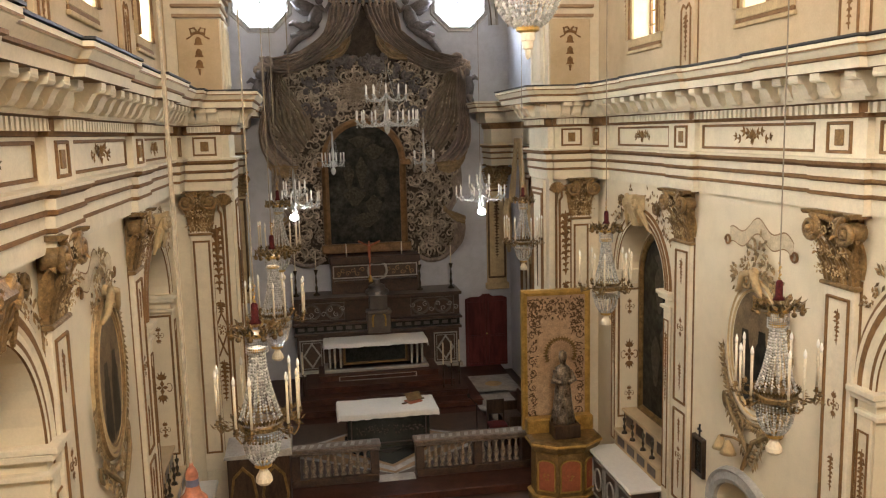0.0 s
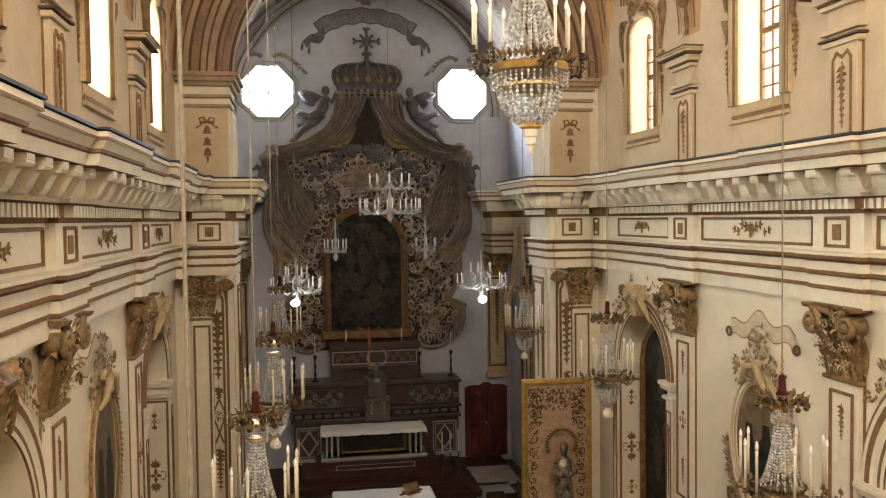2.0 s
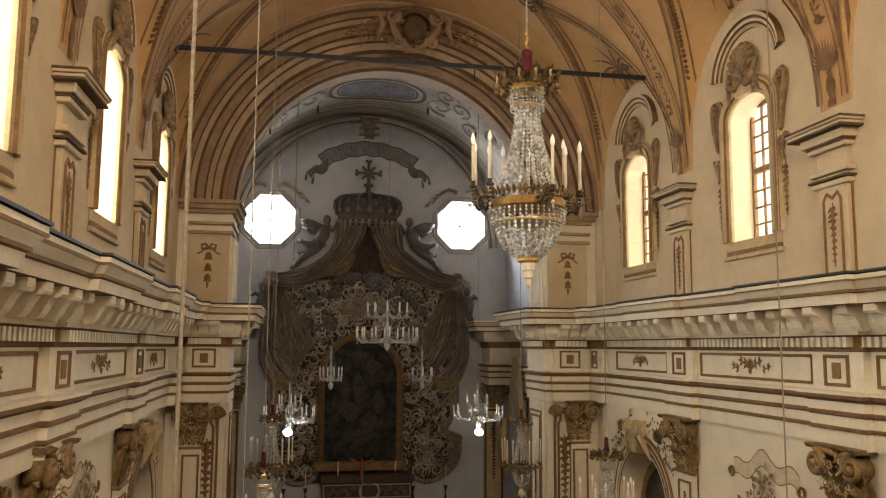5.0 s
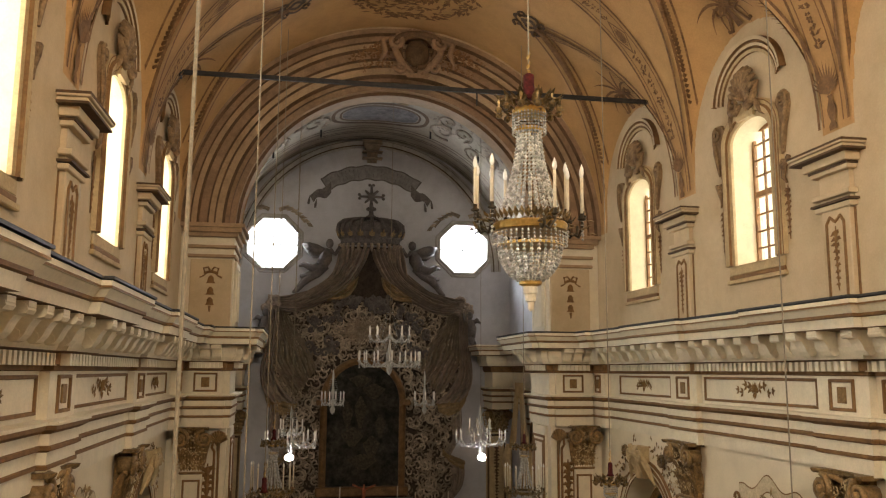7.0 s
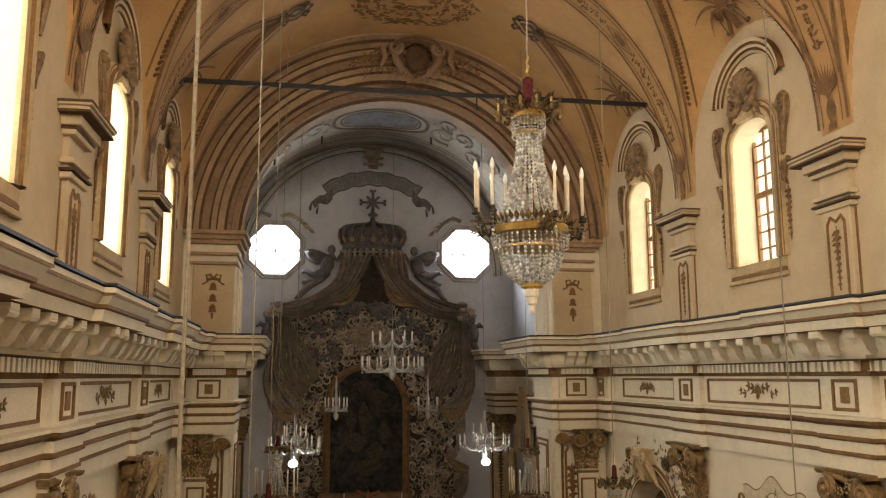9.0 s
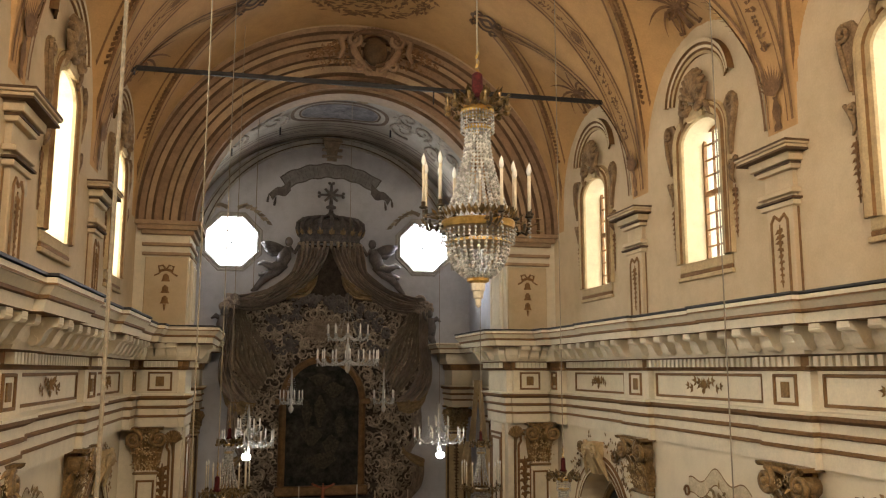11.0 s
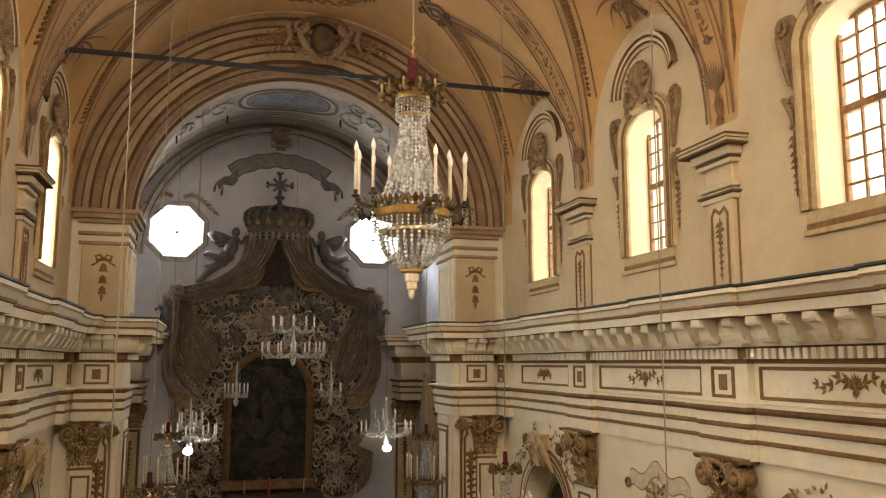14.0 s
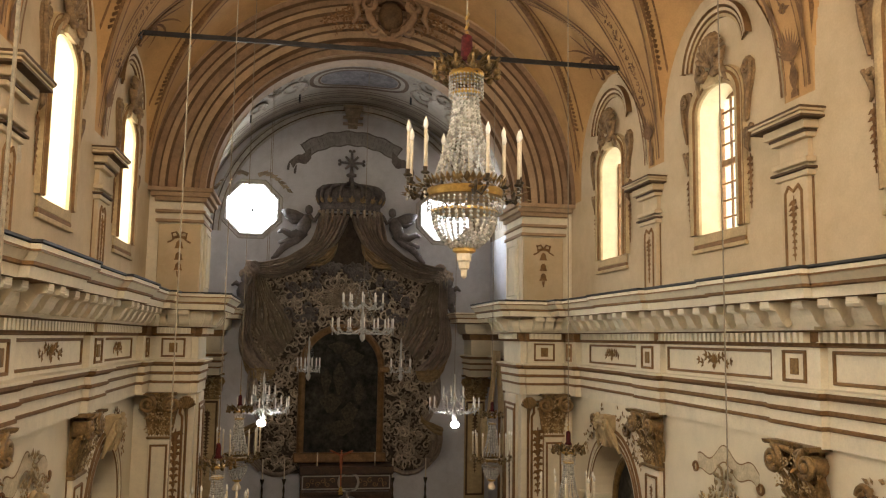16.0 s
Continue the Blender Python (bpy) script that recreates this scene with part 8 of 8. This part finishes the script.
    for base, spots in arms:
        g = Geo()
        d, sd = Vector((math.cos(base), math.sin(base), 0)), Vector((-math.sin(base), math.cos(base), 0))
        g.tube([d * (0.3 * q2), d * 0.34 + Vector((0, 0, -0.05)), d * 0.39 + Vector((0, 0, -0.03)), d * 0.4 + Vector((0, 0, 0.03))], 0.013, 6)
        for a, b, h in spots:
            dd = d * a + sd * b
            g.tube([d * 0.36 + Vector((0, 0, -0.03)), (d * 0.37 + dd) * 0.5 + Vector((0, 0, -0.06)), dd + Vector((0, 0, 0.01)), dd + Vector((0, 0, 0.06 + h))], 0.010, 5)
            g.lathe(dd.x, dd.y, [(0.012, 0.04 + h), (0.035, 0.05 + h), (0.035, 0.06 + h), (0.016, 0.07 + h), (0.018, 0.10 + h)], 8)
        arm = part("arm", g, bronze if not slim else leafy, c, smooth=True)
        g = Geo()
        for k in range(16):
            a = base + rng.uniform(-0.35, 0.35)
            d2 = Vector((math.cos(a), math.sin(a), 0))
            g.leaf(d2 * rng.uniform(0.24, 0.46) + Vector((0, 0, rng.uniform(-0.05, 0.06))), d2 + Vector((rng.uniform(-0.6, 0.6), rng.uniform(-0.6, 0.6), rng.uniform(-0.3, 1))), Vector((0, 0, 1)), 0.08, 0.045, 0.3)
        part("arm_leaf", g, leafy, arm, kind="stuff")
        if not slim:
            g = Geo()
            for a, b, h in spots:
                p_ = d * a + sd * b
                beads(g, [p_ + Vector((0, 0, 0.04 + h)), p_ + Vector((0, 0, -0.07))], 0.014, 0.034)
            part("arm_drops", g, crystal, arm, kind="stuff")
        for a, b, h in spots:
            dd = d * a + sd * b
            lift = up + h
            g = Geo()
            cr_ = 0.0145 if slim else 0.0125
            g.lathe(dd.x, dd.y, [(cr_, 0.08 + h), (cr_, 0.36 + lift)], 8)
            part("candle", g, wax, arm, smooth=True)
            g = Geo()
            g.lathe(dd.x, dd.y, [(0.01, 0.36 + lift), (0.02, 0.39 + lift), (0.017, 0.42 + lift), (0.002, 0.46 + lift)], 8)
            part("flame_bulb", g, bulb, arm, smooth=True)
    g = Geo()
    for k in range(40):
        a = 2 * math.pi * k / 40
        g.leaf((0.33 * q2 * math.cos(a), 0.33 * q2 * math.sin(a), 0.04), (math.cos(a) * 0.4, math.sin(a) * 0.4, 1), (math.cos(a), math.sin(a), 0), 0.09, 0.05, 0.3)
    part("leaf_cresting", g, leafy, c, kind="stuff")
    return c


ch = make_chandelier(pose(-0.17, 6.47, 8.65), ZC + RV + 0.03 - 8.65)
SILVER = "aged chandelier with crystal bead strands, gilt leaf crown and ivory candles"
low = None
for x, y, z, k, rot in ((-2.37, 6.8, 5.09, 0.80, 20), (-2.37, 11.06, 5.03, 0.88, 50), (-2.38, 15.1, 5.39, 0.85, 10), (2.08, 6.55, 5.05, 0.82, 35), (2.23, 11.06, 5.19, 0.86, 5), (2.13, 15.1, 5.32, 0.82, 60)):
    if low is None: low = o = make_chandelier(pose(x, y, z, 0, 0, rot), 5.75, brass, SILVER, True)
    else: o = copy_thing(low, pose(x, y, z, 0, 0, rot))
    o.scale = (k, k, k)
    tagged(o, SILVER)
    # each cord ends at the vault
    zc = max(ZC + math.sqrt(max(RV ** 2 - (x - XC) ** 2, 0.1)), float(lunette_z(np.array(x), np.array(y)))) + 0.03
    for q in o.children:
        if q.name.startswith("cord"):
            g = Geo()
            g.tube([(0, 0, 1.3), (0, 0, (zc - z) / k)], 0.008, 5)
            q.data = mesh_of("cord", g, cord_mat)
# a nearer one whose red turned top alone rises into view
nt = thing("chandelier", pose(-2.36, 2.87, 5.985), "red turned wooden sleeve and cord of a lower chandelier", "chandelier")
g = Geo()
g.lathe(0, 0, [(0.06, -0.05), (0.075, 0.12), (0.06, 0.19), (0.062, 0.215), (0.05, 0.225), (0.048, 0.245), (0.028, 0.265), (0.022, 0.29), (0.02, 0.31), (0.022, 0.33), (0.014, 0.35), (0.007, 0.358), (0.006, 0.385)], 16)
part("sleeve", g, material("dull_red_turned_wood", (0.30, 0.11, 0.06), 0.55, 0.2, 20), nt, smooth=True)
g = Geo()
g.lathe(0, 0, [(0.0235, 0.292), (0.022, 0.305), (0.0225, 0.315)], 14)
part("blue_band", g, material("slate_blue_paint", (0.07, 0.075, 0.12), 0.5, 0.15, 12), nt)
g = Geo()
g.tube([(0, 0, 0.37), (0.0, 0, 8.0)], 0.0075, 6)
part("cord", g, cord_mat, nt)
g = Geo()
g.lathe(0, 0, [(0.13, -0.35), (0.15, -0.28), (0.13, -0.15), (0.06, -0.05)], 16)
part("crown_ring", g, brass, nt)


def branch_chandelier(M, tiers, cord, label, group=""):
    """Glass-armed chandelier; tiers of (radius, height, arms)."""
    c = thing("crystal_chandelier", M, label, "chandelier", group)
    g = Geo()
    g.lathe(0, 0, [(0.01, -0.35), (0.05, -0.3), (0.07, -0.22), (0.03, -0.15), (0.06, -0.05), (0.025, 0.05), (0.05, 0.2), (0.02, 0.35), (0.03, 0.6), (0.012, 0.75)], 10)
    part("stem", g, crystal, c, smooth=True)
    g = Geo()
    g.tube([(0, 0, 0.7), (0, 0, cord)], 0.006, 5)
    part("cord", g, cord_mat, c)
    gb_ = Geo()
    for r, z, n_ in tiers:
        for i in range(n_):
            a = 2 * math.pi * i / n_ + 0.2
            d = Vector((math.cos(a), math.sin(a), 0))
            g = Geo()
            g.tube([d * 0.03 + Vector((0, 0, z)), d * r * 0.4 + Vector((0, 0, z - 0.12)), d * r * 0.8 + Vector((0, 0, z - 0.12)), d * r + Vector((0, 0, z))], 0.012, 5)
            g.lathe(d.x * r, d.y * r, [(0.01, z - 0.02), (0.04, z + 0.0), (0.04, z + 0.015), (0.012, z + 0.02)], 8)
            arm = part("arm", g, crystal, c, smooth=True)
            g = Geo()
            g.lathe(d.x * r, d.y * r, [(0.017, z + 0.02), (0.017, z + 0.14), (0.022, z + 0.16), (0.018, z + 0.2), (0.003, z + 0.235)], 8)
            part("candle_bulb", g, bulb, arm, smooth=True)
            beads(gb_, [d * r + Vector((0, 0, z - 0.03)), d * r + Vector((0, 0, z - 0.16))], 0.017, 0.035)
            e = Vector((math.cos(a + math.pi / n_), math.sin(a + math.pi / n_), 0))
            beads(gb_, [d * r + Vector((0, 0, z - 0.02)), e * r * 0.85 + Vector((0, 0, z - 0.13)), Vector((math.cos(a + 2 * math.pi / n_), math.sin(a + 2 * math.pi / n_), 0)) * r + Vector((0, 0, z - 0.02))], 0.014, 0.035)
            beads(gb_, [d * r * 0.6 + Vector((0, 0, z + 0.02)), d * 0.06 + Vector((0, 0, z + 0.55))], 0.010, 0.05)
    part("bead_strand", gb_, crystal, c, kind="stuff")
    return c


branch_chandelier(pose(-0.02, 18.47, 7.75), ((0.68, -0.05, 14), (0.46, 0.5, 10)), 6.6, "two-tiered crystal chandelier hanging before the altarpiece")
j = branch_chandelier(pose(-2.12, 18.9, 5.95), ((0.56, 0.0, 10), (0.25, 0.25, 5)), 7.5, "single crystal chandelier in the chancel", "small crystal chandeliers")
copy_thing(j, pose(2.15, 18.9, 5.95, 0, 0, 15))
j = branch_chandelier(pose(-1.13, 21.3, 6.75), ((0.28, 0.0, 6),), 1.2, "tiny crystal chandelier beside the altarpiece", "tiny crystal chandeliers")
copy_thing(j, pose(1.2, 21.3, 6.75, 0, 0, 15))
# two lit lamp globes under the chancel chandeliers
for x, z in ((-2.14, 5.62), (2.13, 5.58)):
    l_ = thing("lamp_globe", pose(x, 18.7, z), "lit white lamp globe under a crystal chandelier", "lamp", "lit globes")
    g = Geo()
    g.blob((0, 0, 0), 0.085, 1.15, 1.15, 0.9, 14, 8)
    part("globe", g, lamp_white, l_, smooth=True)
    g = Geo()
    g.tube([(0, 0, 0.07), (0, 0.2, 0.4)], 0.008, 5)
    part("wire", g, iron, l_)
# loose cords that hang in the chancel arch
for x, y, z0, z1 in ((-2.1, 17.2, 5.9, 12.72),):
    k = thing("hanging_cord", pose(x, y, 0), "thin pale cord hanging in the chancel arch", "cord", "hanging cords")
    g = Geo()
    g.tube([(0, 0, z0), (0.01, 0, z1)], 0.006, 5)
    part("strand", g, cord_mat, k)
ch.scale = (1.03, 1.03, 1.03)
